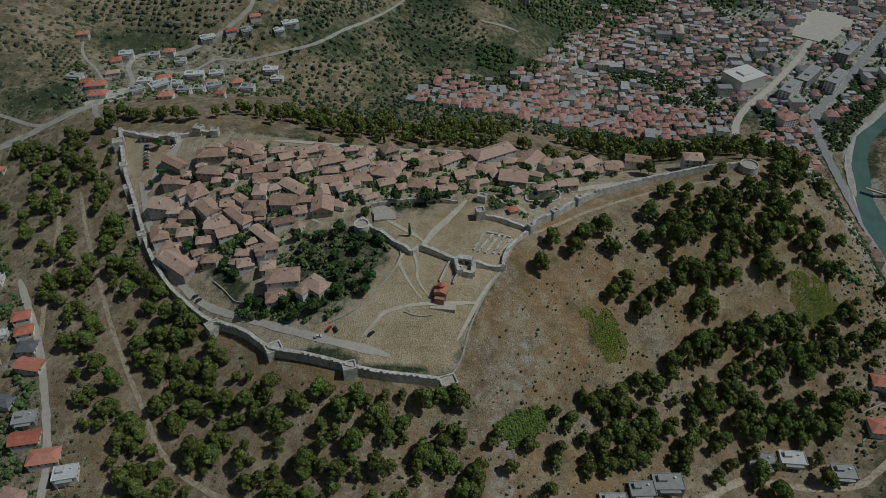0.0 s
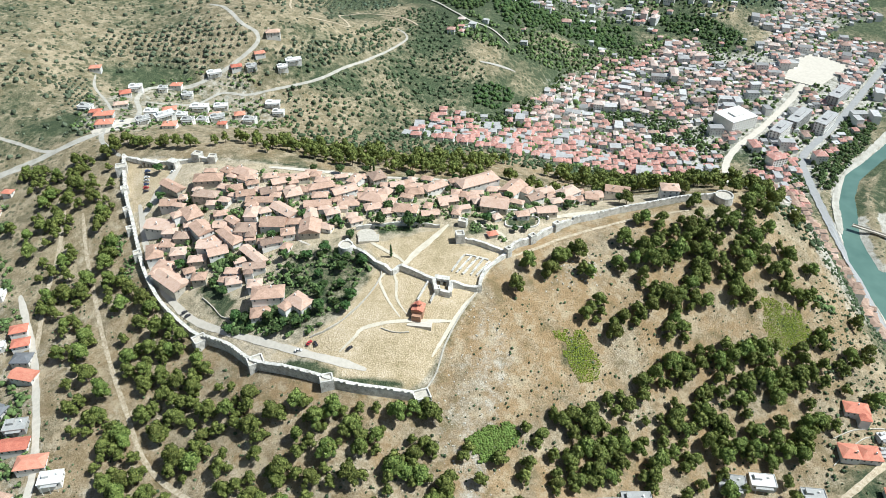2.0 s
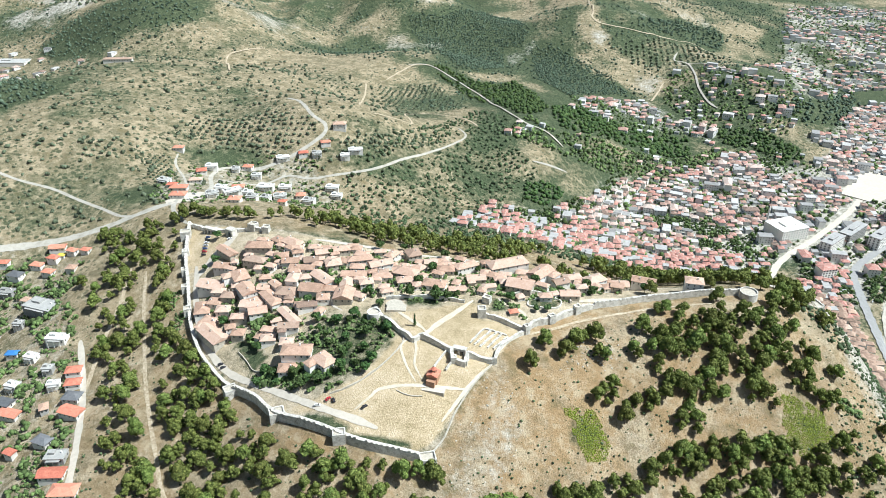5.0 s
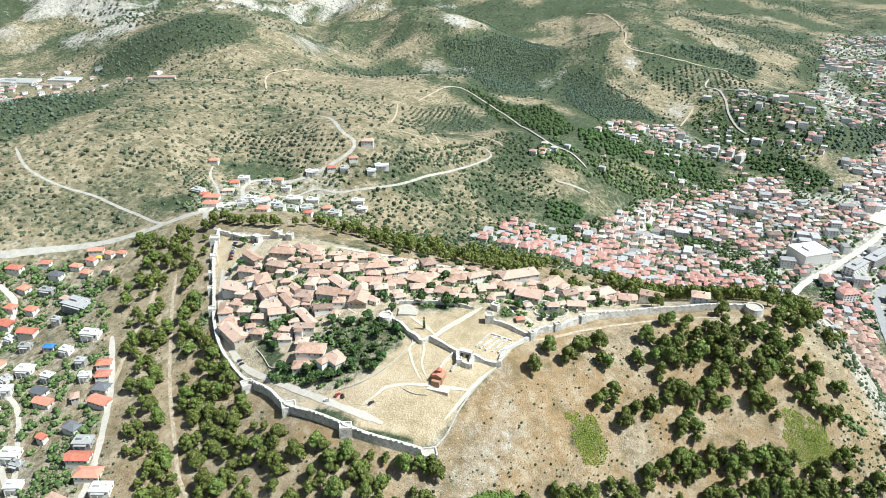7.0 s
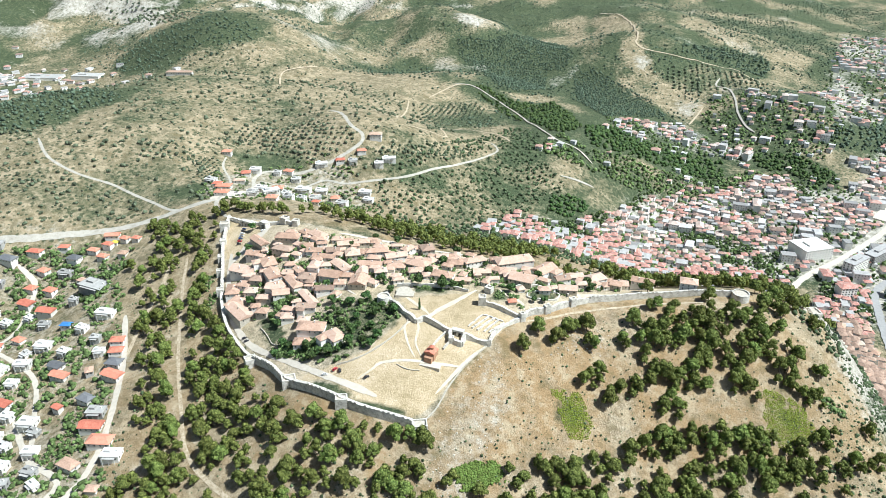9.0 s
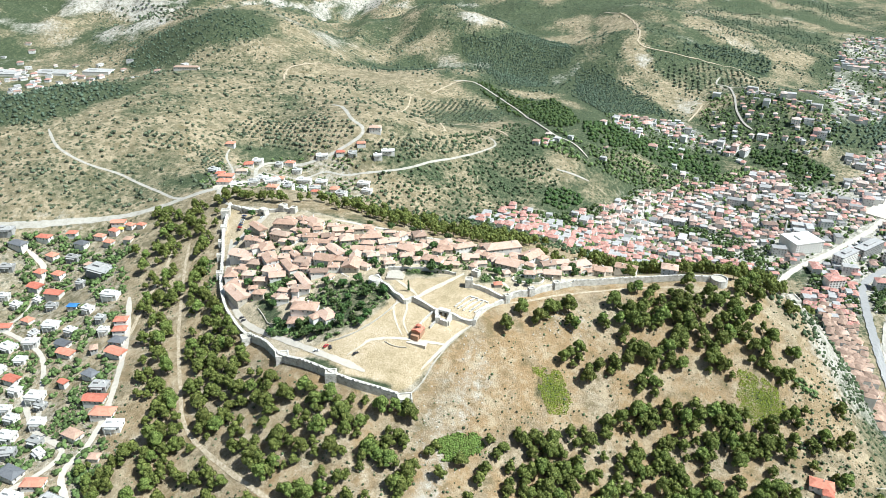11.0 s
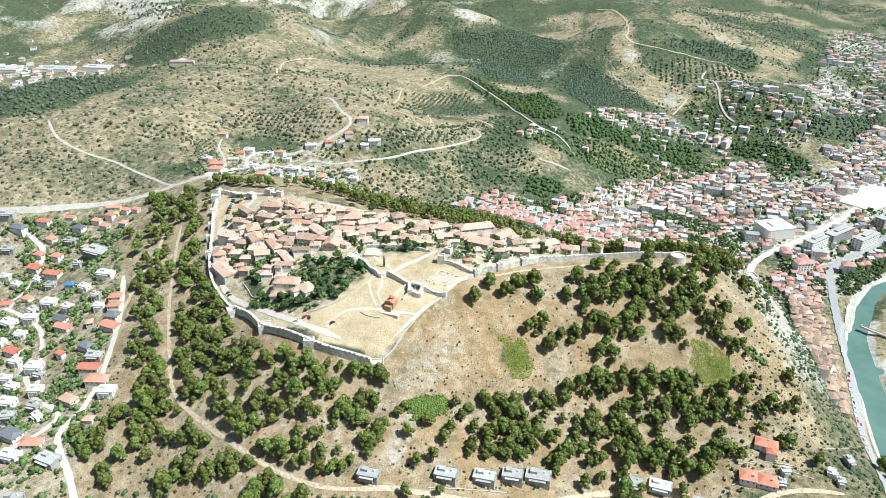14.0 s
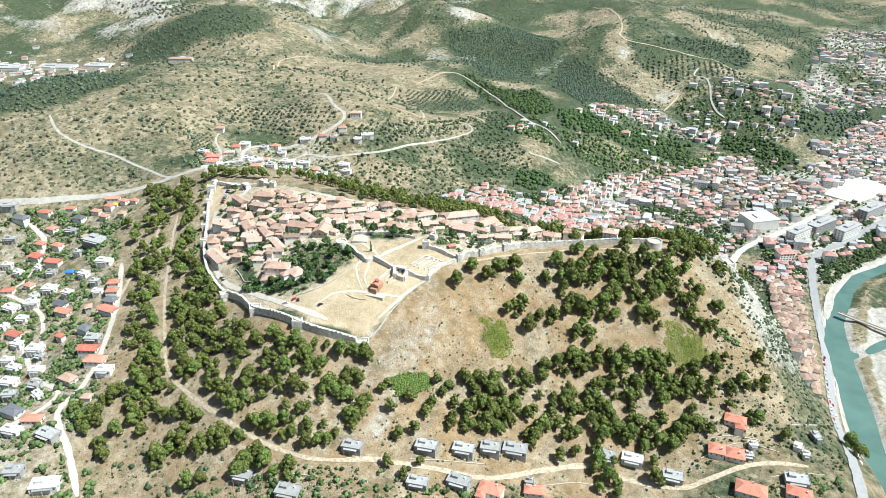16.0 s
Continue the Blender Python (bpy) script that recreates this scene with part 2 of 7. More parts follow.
def ground_material():
    m, t, b = material("land", 0.95)
    p = placed(t)
    cover = t.nodes.new("ShaderNodeVertexColor")
    cover.layer_name = "cover"
    split = t.nodes.new("ShaderNodeSeparateColor")
    t.links.new(cover.outputs["Color"], split.inputs["Color"])
    dry, rock, sand = split.outputs["Red"], split.outputs["Green"], split.outputs["Blue"]
    broad, fine, tiny = noisy(t, 0.018, 5.0, 0.65, p), noisy(t, 0.13, 8.0, 0.78, p), noisy(t, 1.1, 5.0, 0.8, p)
    green = ramp(t, mix(t, 0.5, fine, tiny), [(0.40, (0.022, 0.036, 0.019)), (0.49, (0.060, 0.082, 0.040)), (0.58, (0.135, 0.148, 0.082))])
    mid = noisy(t, 0.045, 6.0, 0.7, p)
    straw = ramp(t, mix(t, 0.5, fine, tiny), [(0.38, (0.085, 0.070, 0.044)), (0.44, (0.225, 0.186, 0.122)), (0.51, (0.365, 0.305, 0.210)), (0.59, (0.58, 0.505, 0.385))])
    straw = mix(t, ramp(t, mid, [(0.42, (0.85, 0.85, 0.85)), (0.6, (0.0, 0.0, 0.0))]), straw, mix(t, 0.45, straw, (0.155, 0.118, 0.07)))
    straw = mix(t, calc(t, "MULTIPLY", calc(t, "SUBTRACT", 1.0, cover.outputs["Alpha"]), 0.5), straw, ramp(t, mid, [(0.40, (0.10, 0.105, 0.050)), (0.50, (0.215, 0.185, 0.098)), (0.60, (0.33, 0.265, 0.16))]))
    warm = calc(t, "MULTIPLY", ramp(t, noisy(t, 0.028, 5.0, 0.7, p), [(0.40, (0.15, 0.15, 0.15)), (0.56, (1.0, 1.0, 1.0))]), cover.outputs["Alpha"])
    straw = mix(t, warm, straw, mix(t, 0.66, straw, (0.355, 0.225, 0.102)))
    stone = ramp(t, mix(t, 0.35, fine, tiny), [(0.36, (0.10, 0.095, 0.065)), (0.45, (0.33, 0.305, 0.25)), (0.55, (0.50, 0.475, 0.415)), (0.65, (0.64, 0.61, 0.55))])
    yard = ramp(t, mix(t, 0.5, mix(t, 0.5, broad, fine), tiny), [(0.38, (0.20, 0.185, 0.085)), (0.45, (0.40, 0.315, 0.185)), (0.53, (0.55, 0.44, 0.29)), (0.64, (0.70, 0.61, 0.47))])
    patch = noisy(t, 0.075, 5.0, 0.75, p)
    straw = mix(t, ramp(t, patch, [(0.52, (0.0, 0.0, 0.0)), (0.62, (0.75, 0.75, 0.75))]), straw, (0.46, 0.375, 0.25))
    straw = mix(t, ramp(t, patch, [(0.34, (0.7, 0.7, 0.7)), (0.46, (0.0, 0.0, 0.0))]), straw, (0.155, 0.125, 0.06))
    tuft = node(t, "ShaderNodeTexVoronoi", Scale=0.55, Randomness=1.0)
    t.links.new(p, tuft.inputs["Vector"])
    tufts = calc(t, "MULTIPLY", calc(t, "LESS_THAN", tuft.outputs["Distance"], 0.36), calc(t, "GREATER_THAN", fine, 0.5))
    straw = mix(t, calc(t, "MULTIPLY", tufts, 0.35), straw, (0.085, 0.085, 0.038))

    def mask(value, noise_value, gain, hard):
        edge = calc(t, "ADD", value, calc(t, "MULTIPLY", calc(t, "SUBTRACT", noise_value, 0.5), gain))
        return calc(t, "ADD", calc(t, "MULTIPLY", calc(t, "SUBTRACT", edge, 0.5), hard), 0.5, True)

    col = mix(t, mask(dry, mix(t, 0.5, broad, fine), 1.7, 3.2), green, straw)
    bush = node(t, "ShaderNodeTexVoronoi", Scale=0.17, Randomness=1.0)
    t.links.new(p, bush.inputs["Vector"])
    thick = calc(t, "ADD", calc(t, "MULTIPLY", calc(t, "SUBTRACT", mid, 0.5), 1.1), calc(t, "SUBTRACT", 0.52, calc(t, "MULTIPLY", dry, 0.33)))
    bushes = calc(t, "MULTIPLY", calc(t, "LESS_THAN", calc(t, "ADD", bush.outputs["Distance"], calc(t, "MULTIPLY", calc(t, "SUBTRACT", tiny, 0.5), 0.5)), thick), calc(t, "SUBTRACT", 1.0, calc(t, "MULTIPLY", cover.outputs["Alpha"], 1.6), True))
    col = mix(t, calc(t, "MULTIPLY", bushes, 0.85), col, ramp(t, tiny, [(0.40, (0.020, 0.034, 0.018)), (0.58, (0.085, 0.105, 0.052))]))
    col = mix(t, mask(rock, mix(t, 0.65, broad, fine), 1.3, 3.0), col, stone)
    col = mix(t, mask(sand, fine, 0.7, 3.0), col, yard)
    t.links.new(col, b.inputs["Base Color"])
    bump(t, b, mix(t, 0.6, fine, tiny), 1.0, 1.3)
    return m


def leaf_material(name, dark, mid, light, vary="object"):
    m, t, b = material(name, 0.75)
    p = placed(t)
    r = chance(t) if vary == "object" else island(t)
    fac = mix(t, 0.35, noisy(t, 0.7, 3.0, 0.6, p), island(t))
    col = ramp(t, fac, [(0.25, dark), (0.5, mid), (0.8, light)])
    hue = node(t, "ShaderNodeHueSaturation")
    t.links.new(col, hue.inputs["Color"])
    t.links.new(calc(t, "ADD", calc(t, "MULTIPLY", r, 0.5), 0.75), hue.inputs["Value"])
    t.links.new(calc(t, "ADD", calc(t, "MULTIPLY", r, 0.04), 0.48), hue.inputs["Hue"])
    t.links.new(hue.outputs["Color"], b.inputs["Base Color"])
    return m


def tile_material(name, stops, vary):
    """Clay roof tiles: rows of ridges on the roof's own axes and patches of older tiles."""
    m, t, b = material(name, 0.9)
    p = placed(t)
    fac = calc(t, "ADD", calc(t, "MULTIPLY", calc(t, "SUBTRACT", mix(t, 0.5, noisy(t, 0.35, 6.0, 0.75, p), noisy(t, 2.2, 4.0, 0.7, p)), 0.5), 1.9), 0.5)
    r = chance(t) if vary == "object" else island(t)
    col = ramp(t, calc(t, "ADD", fac, calc(t, "MULTIPLY", calc(t, "SUBTRACT", r, 0.5), 0.75 if vary == "island" else 0.42)), stops)
    t.links.new(col, b.inputs["Base Color"])
    wave = node(t, "ShaderNodeTexWave", Scale=1.6, Distortion=1.2, Detail=2.0)
    wave.bands_direction = "DIAGONAL"
    t.links.new(p, wave.inputs["Vector"])
    bump(t, b, wave.outputs["Fac"], 0.3, 0.06)
    return m


def water_material():
    m, t, b = material("river_water", 0.12)
    b.inputs["Specular IOR Level"].default_value = 0.5
    p = placed(t)
    t.links.new(ramp(t, noisy(t, 0.03, 3.0, 0.6, p), [(0.3, (0.085, 0.15, 0.125)), (0.7, (0.125, 0.205, 0.17))]), b.inputs["Base Color"])
    bump(t, b, noisy(t, 0.8, 3.0, 0.6, p), 0.15, 0.1)
    return m


LAND = ground_material()
WATER = water_material()
PALE_ROAD = simple("pale_road", [(0.3, (0.270, 0.252, 0.207)), (0.5, (0.414, 0.387, 0.333)), (0.75, (0.540, 0.513, 0.459))], 0.15)
ASPHALT = simple("worn_asphalt", [(0.3, (0.250, 0.246, 0.242)), (0.55, (0.328, 0.324, 0.316)), (0.8, (0.390, 0.382, 0.374))], 0.3)
DIRT = simple("dirt_track", [(0.35, (0.22, 0.165, 0.10)), (0.48, (0.44, 0.36, 0.25)), (0.65, (0.64, 0.56, 0.43))], 0.5, bumps=0.1)
PAVING = simple("stone_paving", [(0.3, (0.447, 0.404, 0.335)), (0.55, (0.568, 0.516, 0.439)), (0.8, (0.636, 0.602, 0.533))], 0.3)
SAND = simple("pale_sand", [(0.3, (0.44, 0.38, 0.28)), (0.5, (0.58, 0.52, 0.41)), (0.75, (0.70, 0.65, 0.55))], 0.25)
STONE = simple("old_limestone", [(0.34, (0.20, 0.185, 0.155)), (0.43, (0.44, 0.415, 0.365)), (0.53, (0.63, 0.605, 0.55)), (0.7, (0.76, 0.74, 0.69))], 0.4, bumps=0.25, bump_scale=2.2, vary="object", spread=0.1)
RUBBLE = simple("rubble_stone", [(0.3, (0.30, 0.27, 0.22)), (0.5, (0.48, 0.44, 0.37)), (0.75, (0.64, 0.60, 0.53))], 0.6, bumps=0.2, bump_scale=3.0)
PLASTER = simple("lime_plaster", [(0.25, (0.570, 0.532, 0.475)), (0.5, (0.741, 0.717, 0.674)), (0.8, (0.798, 0.788, 0.760))], 0.3, vary="object", spread=0.18)
TOWN_PLASTER = simple("town_plaster", [(0.25, (0.546, 0.528, 0.493)), (0.5, (0.704, 0.691, 0.664)), (0.8, (0.757, 0.748, 0.730))], 0.2, vary="island", spread=0.14)
OLD_TILE = tile_material("old_clay_tile", [(0.1, (0.256, 0.168, 0.120)), (0.36, (0.432, 0.284, 0.208)), (0.58, (0.544, 0.372, 0.284)), (0.9, (0.600, 0.480, 0.400))], "object")
WORN_TILE = tile_material("worn_brown_tile", [(0.1, (0.156, 0.113, 0.085)), (0.4, (0.280, 0.194, 0.148)), (0.65, (0.389, 0.272, 0.207)), (0.9, (0.467, 0.366, 0.296))], "object")
BLUE_SHEET = simple("blue_roof_sheet", [(0.3, (0.04, 0.15, 0.40)), (0.7, (0.08, 0.24, 0.52))], 0.4, rough=0.6)
TOWN_TILE = tile_material("town_clay_tile", [(0.05, (0.153, 0.113, 0.095)), (0.25, (0.297, 0.211, 0.171)), (0.42, (0.450, 0.306, 0.252)), (0.54, (0.414, 0.144, 0.117)), (0.66, (0.504, 0.360, 0.306)), (0.85, (0.558, 0.477, 0.423))], "island")
TOWN_FLAT = simple("town_flat_roof", [(0.25, (0.187, 0.183, 0.178)), (0.5, (0.357, 0.348, 0.340)), (0.8, (0.527, 0.518, 0.501))], 0.25, vary="island", spread=0.45)
RED_TILE = tile_material("new_red_tile", [(0.2, (0.42, 0.13, 0.09)), (0.5, (0.56, 0.21, 0.14)), (0.9, (0.63, 0.33, 0.23))], "object")
CONCRETE = simple("bare_concrete", [(0.25, (0.22, 0.215, 0.205)), (0.5, (0.36, 0.355, 0.34)), (0.8, (0.50, 0.495, 0.475))], 0.3, vary="object", spread=0.2)
SLATE = simple("dark_roof_sheet", [(0.25, (0.09, 0.095, 0.105)), (0.5, (0.15, 0.155, 0.165)), (0.8, (0.23, 0.235, 0.24))], 0.5, rough=0.7, vary="object", spread=0.2)
YELLOW_SHEET = simple("yellow_roof_sheet", [(0.3, (0.62, 0.45, 0.05)), (0.7, (0.75, 0.58, 0.12))], 0.4, rough=0.6)
WHITE_SLAB = simple("white_terrace", [(0.25, (0.468, 0.459, 0.441)), (0.5, (0.612, 0.603, 0.585)), (0.8, (0.702, 0.693, 0.675))], 0.4, vary="object", spread=0.15)
DARK_GLASS = simple("dark_window", [(0.3, (0.03, 0.03, 0.035)), (0.7, (0.07, 0.07, 0.075))], 0.5, rough=0.35)
BARK = simple("grey_bark", [(0.3, (0.10, 0.075, 0.055)), (0.7, (0.22, 0.17, 0.13))], 2.0, bumps=0.05)
NEEDLES = leaf_material("pine_needles", (0.042, 0.068, 0.016), (0.150, 0.186, 0.044), (0.310, 0.345, 0.096))
LEAVES = leaf_material("broad_leaves", (0.022, 0.048, 0.016), (0.055, 0.098, 0.028), (0.115, 0.165, 0.048))
OLIVE = leaf_material("olive_leaves", (0.045, 0.062, 0.036), (0.090, 0.112, 0.066), (0.160, 0.180, 0.115), "island")
SCRUB = leaf_material("scrub_leaves", (0.026, 0.046, 0.022), (0.062, 0.092, 0.043), (0.130, 0.160, 0.078), "island")
# far scrub: sage green lightened and blued, distance haze put into the leaf colour
HAZED_SCRUB = leaf_material("hazed_sage_leaves", (0.032, 0.054, 0.036), (0.070, 0.102, 0.066), (0.135, 0.168, 0.112), "island")
GARDEN_LEAF = leaf_material("garden_leaves", (0.028, 0.052, 0.018), (0.090, 0.136, 0.044), (0.200, 0.245, 0.088), "island")
FERN = leaf_material("bright_fern", (0.100, 0.132, 0.012), (0.165, 0.200, 0.020), (0.235, 0.262, 0.040), "island")
BUSH = leaf_material("bright_bush", (0.055, 0.090, 0.018), (0.105, 0.150, 0.030), (0.165, 0.210, 0.055), "island")
CAR_PAINT = {}
for key, c in (("white", (0.75, 0.75, 0.73)), ("black", (0.03, 0.03, 0.035)), ("red", (0.45, 0.03, 0.04)), ("blue", (0.05, 0.09, 0.22)), ("silver", (0.45, 0.46, 0.47))):
    mm, tt, bb = material("car_paint_" + key, 0.3)
    bb.inputs["Base Color"].default_value = (*c, 1)
    CAR_PAINT[key] = mm


# ---------------------------------------------------------------- mesh helpers
class Shape:
    """Vertices and faces, gathered piece by piece; each face has a material's number."""

    def __init__(self):
        self.v, self.f, self.m = [], [], []

    def poly(self, points, slot=0):
        k = len(self.v)
        self.v += [tuple(p) for p in points]
        self.f.append(tuple(range(k, k + len(points))))
        self.m.append(slot)

    def solid(self, bottom, top, slot=0, lid=True, floor=False):
        """Walls between two rings of the same length, with a lid."""
        k, n = len(self.v), len(bottom)
        self.v += [tuple(p) for p in bottom] + [tuple(p) for p in top]
        for i in range(n):
            j = (i + 1) % n
            self.f.append((k + i, k + j, k + n + j, k + n + i))
            self.m.append(slot)
        if lid:
            self.f.append(tuple(k + n + i for i in range(n)))
            self.m.append(slot)
        if floor:
            self.f.append(tuple(k + i for i in reversed(range(n))))
            self.m.append(slot)

    def box(self, x, y, z, w, d, h, yaw=0.0, slot=0, taper=0.0):
        c, s = math.cos(yaw), math.sin(yaw)

        def ring(k, zz):
            return [(x + c * a * k - s * b * k, y + s * a * k + c * b * k, zz) for a, b in ((-w / 2, -d / 2), (w / 2, -d / 2), (w / 2, d / 2), (-w / 2, d / 2))]
        self.solid(ring(1, z), ring(1 - taper, z + h), slot, True, True)

    def round(self, x, y, z, r, h, sides=14, slot=0, top=None, lid=True):
        ring = [(math.cos(2 * math.pi * i / sides), math.sin(2 * math.pi * i / sides)) for i in range(sides)]
        top = r if top is None else top
        self.solid([(x + r * a, y + r * b, z) for a, b in ring], [(x + top * a, y + top * b, z + h) for a, b in ring], slot, lid, True)

    def mesh(self, name, mats):
        me = bpy.data.meshes.new(name)
        me.from_pydata(self.v, [], self.f)
        for m in mats:
            me.materials.append(m)
        if len(mats) > 1:
            me.polygons.foreach_set("material_index", self.m)
        me.update()
        return me


def part(name, shape, mats, parent, label=""):
    """One mesh object under a thing or a part."""
    me = shape if isinstance(shape, bpy.types.Mesh) else shape.mesh(name, mats if isinstance(mats, (list, tuple)) else [mats])
    ob = new(name, me)
    ob.parent = parent
    return tagged(ob, label)


def thing(name, label, category, group="", kind="", at=(0, 0, 0), yaw=0.0):
    ob = tagged(new(name), label, category, group, kind)
    ob.empty_display_size = 0.5
    ob.matrix_basis = Matrix.Translation(at) @ Matrix.Rotation(yaw, 4, "Z")
    return ob


def whole(name, shape, mats, label, category, group="", kind=""):
    ob = new(name, shape.mesh(name, mats if isinstance(mats, (list, tuple)) else [mats]))
    return tagged(ob, label, category, group, kind)


# ---------------------------------------------------------------- plan of the castle (metres)
OUTER_WALL = [(-257, 499), (-239, 451), (-225, 423), (-209, 390), (-201, 374), (-187, 352), (-173, 335), (-150, 314), (-138, 306), (-119, 295), (-100, 280), (-80, 272), (-53, 263), (-32, 259), (-2, 258)]
SOUTH_EAST_WALL = [(-2, 258), (5, 264), (11, 274), (15, 288), (21, 302), (28, 315), (37, 329)]
EAST_WALL = [(37, 329), (38, 336), (45, 348), (55, 358), (61, 367), (73, 374), (89, 388), (104, 399), (139, 416), (166, 424), (190, 430), (214, 434)]
INNER_WALL = [(-53, 369), (-37, 351), (-19, 336), (-15, 340), (4, 332), (8, 329), (9, 324), (18, 321), (19, 328), (35, 327), (37, 328)]
CITADEL_WALL = [(24, 369), (36, 366), (46, 362), (57, 359)]
NORTH_WALL = [(-257, 499), (-243, 490), (-229, 484), (-203, 476), (-188, 476), (-172, 471)]
CASTLE = OUTER_WALL + SOUTH_EAST_WALL[1:] + EAST_WALL[1:11] + [(190, 455), (120, 470), (60, 468), (0, 466), (-60, 466), (-130, 470), (-192, 480), (-235, 497)]
LOWER_YARD = [(-92, 285), (-60, 278), (-2, 262), (8, 275), (20, 305), (36, 328), (10, 330), (-16, 338), (-29, 346), (-34, 330), (-48, 305), (-70, 292)]
UPPER_YARD = [(-40, 366), (-28, 349), (-4, 335), (12, 329), (36, 331), (46, 348), (52, 358), (22, 366), (20, 384), (-2, 378)]
GATE_YARD = [(-252, 495), (-208, 486), (-200, 460), (-208, 440), (-215, 428), (-226, 432), (-240, 456)]
TOWN = [(-37, 667), (0, 749), (60, 763), (140, 872), (163, 938), (264, 1017), (342, 1103), (393, 1149), (451, 1104), (485, 1096), (552, 1169), (614, 1172), (640, 1179), (760, 1080), (640, 930), (520, 800), (445, 700), (400, 640), (360, 690), (392, 787), (351, 760), (330, 730), (280, 712), (200, 700), (120, 668), (40, 643)]
UPPER_TOWN = [(-2, 922), (36, 1005), (77, 967), (139, 1011), (187, 1024), (245, 1070), (315, 1120), (356, 1157), (392, 1138), (342, 1098), (264, 1017), (163, 938), (136, 927), (84, 910)]
VALLEY_TOWN = [(99, 1194), (172, 1272), (240, 1323), (312, 1248), (369, 1204), (347, 1157), (319, 1192), (248, 1171), (185, 1123), (123, 1127)]
RIDGE_TOWN = [(269, 1412), (310, 1455), (390, 1488), (485, 1387), (545, 1353), (509, 1251), (463, 1190), (410, 1230), (360, 1215), (323, 1250), (284, 1338)]
FAR_TOWN = [(505, 1616), (586, 1711), (784, 2365), (956, 2485), (1150, 2400), (900, 1600), (713, 1549), (566, 1348), (522, 1346)]
SIDE_TOWN = [(511, 1197), (568, 1250), (684, 1438), (800, 1500), (760, 1250), (614, 1172), (552, 1169)]
ROAD_TREES = [(-159, 1284), (-130, 1288), (-65, 1248), (-25, 1243), (5, 1274), (42, 1178), (67, 1071), (36, 1005), (3, 1045), (-44, 1123), (-104, 1214), (-153, 1266)]
PINE_RIDGE = [(-264, 1626), (-196, 1643), (-141, 1737), (-45, 1900), (14, 1637), (8, 1577), (-38, 1573), (-26, 1384), (-68, 1310), (-120, 1310), (-162, 1479), (-197, 1516), (-243, 1570)]
PINE_SPUR = [(24, 1547), (74, 1561), (130, 1485), (193, 1433), (217, 1364), (161, 1290), (100, 1200), (47, 1301)]
VALLEY_WOOD = [(67, 1071), (103, 1126), (143, 1141), (185, 1123), (248, 1171), (309, 1190), (311, 1124), (246, 1076), (196, 1048), (148, 1022), (84, 987)]
TOWN_WOOD = [(360, 1208), (410, 1230), (463, 1190), (486, 1156), (488, 1114), (452, 1108), (412, 1150), (371, 1163)]
EAST_WOOD = [(464, 1302), (565, 1342), (682, 1542), (691, 1459), (603, 1274), (506, 1233), (471, 1269)]
BACK_WOOD = [(263, 1712), (338, 1815), (472, 1874), (494, 1815), (440, 1699), (374, 1715), (318, 1687), (250, 1658)]
SLOPE_WOOD = [(41, 815), (78, 844), (94, 821), (66, 781), (42, 783)]
ORCHARD = [(-1108, 1083), (-700, 850), (-562, 782), (-600, 640), (-650, 619), (-820, 720), (-1080, 900)]
BEHIND_ORCHARD = [(-865, 1226), (-644, 1259), (-600, 1330), (-766, 1390), (-938, 1370), (-983, 1290)]
WEST_VILLAGE = [(-560, 430), (-480, 455), (-420, 478), (-350, 490), (-340, 430), (-298, 368), (-262, 310), (-236, 262), (-205, 215), (-180, 160), (-150, 120), (-170, 40), (-420, 40), (-600, 200)]
GATE_VILLAGE = [(-330, 560), (-296, 530), (-240, 560), (-190, 610), (-146, 640), (-178, 695), (-238, 731), (-300, 699), (-352, 644)]

# ---------------------------------------------------------------- land
def net(lo, hi, a, b, step, growth):
    """Net lines: even between a and b, ever wider beyond."""
    line = list(np.arange(a, b + 0.1, step))
    s = step
    while line[-1] < hi:
        s *= growth
        line.append(line[-1] + s)
    s = step
    while line[0] > lo:
        s *= growth
        line.insert(0, line[0] - s)
    return np.array(line)


GX, GY = net(-4800, 4800, -470, 560, 5.0, 1.021), net(-3000, 4900, 110, 720, 5.0, 1.021)
gx, gy = np.meshgrid(GX, GY)
gz = ground(gx, gy)
nx, ny = len(GX), len(GY)
k = np.arange(nx * ny).reshape(ny, nx)
quads = np.stack([k[:-1, :-1], k[:-1, 1:], k[1:, 1:], k[1:, :-1]], -1).reshape(-1, 4)
land = bpy.data.meshes.new("ground")
land.from_pydata(np.stack([gx, gy, gz], -1).reshape(-1, 3).tolist(), [], quads.tolist())
land.materials.append(LAND)
land.polygons.foreach_set("use_smooth", np.ones(len(quads), bool))

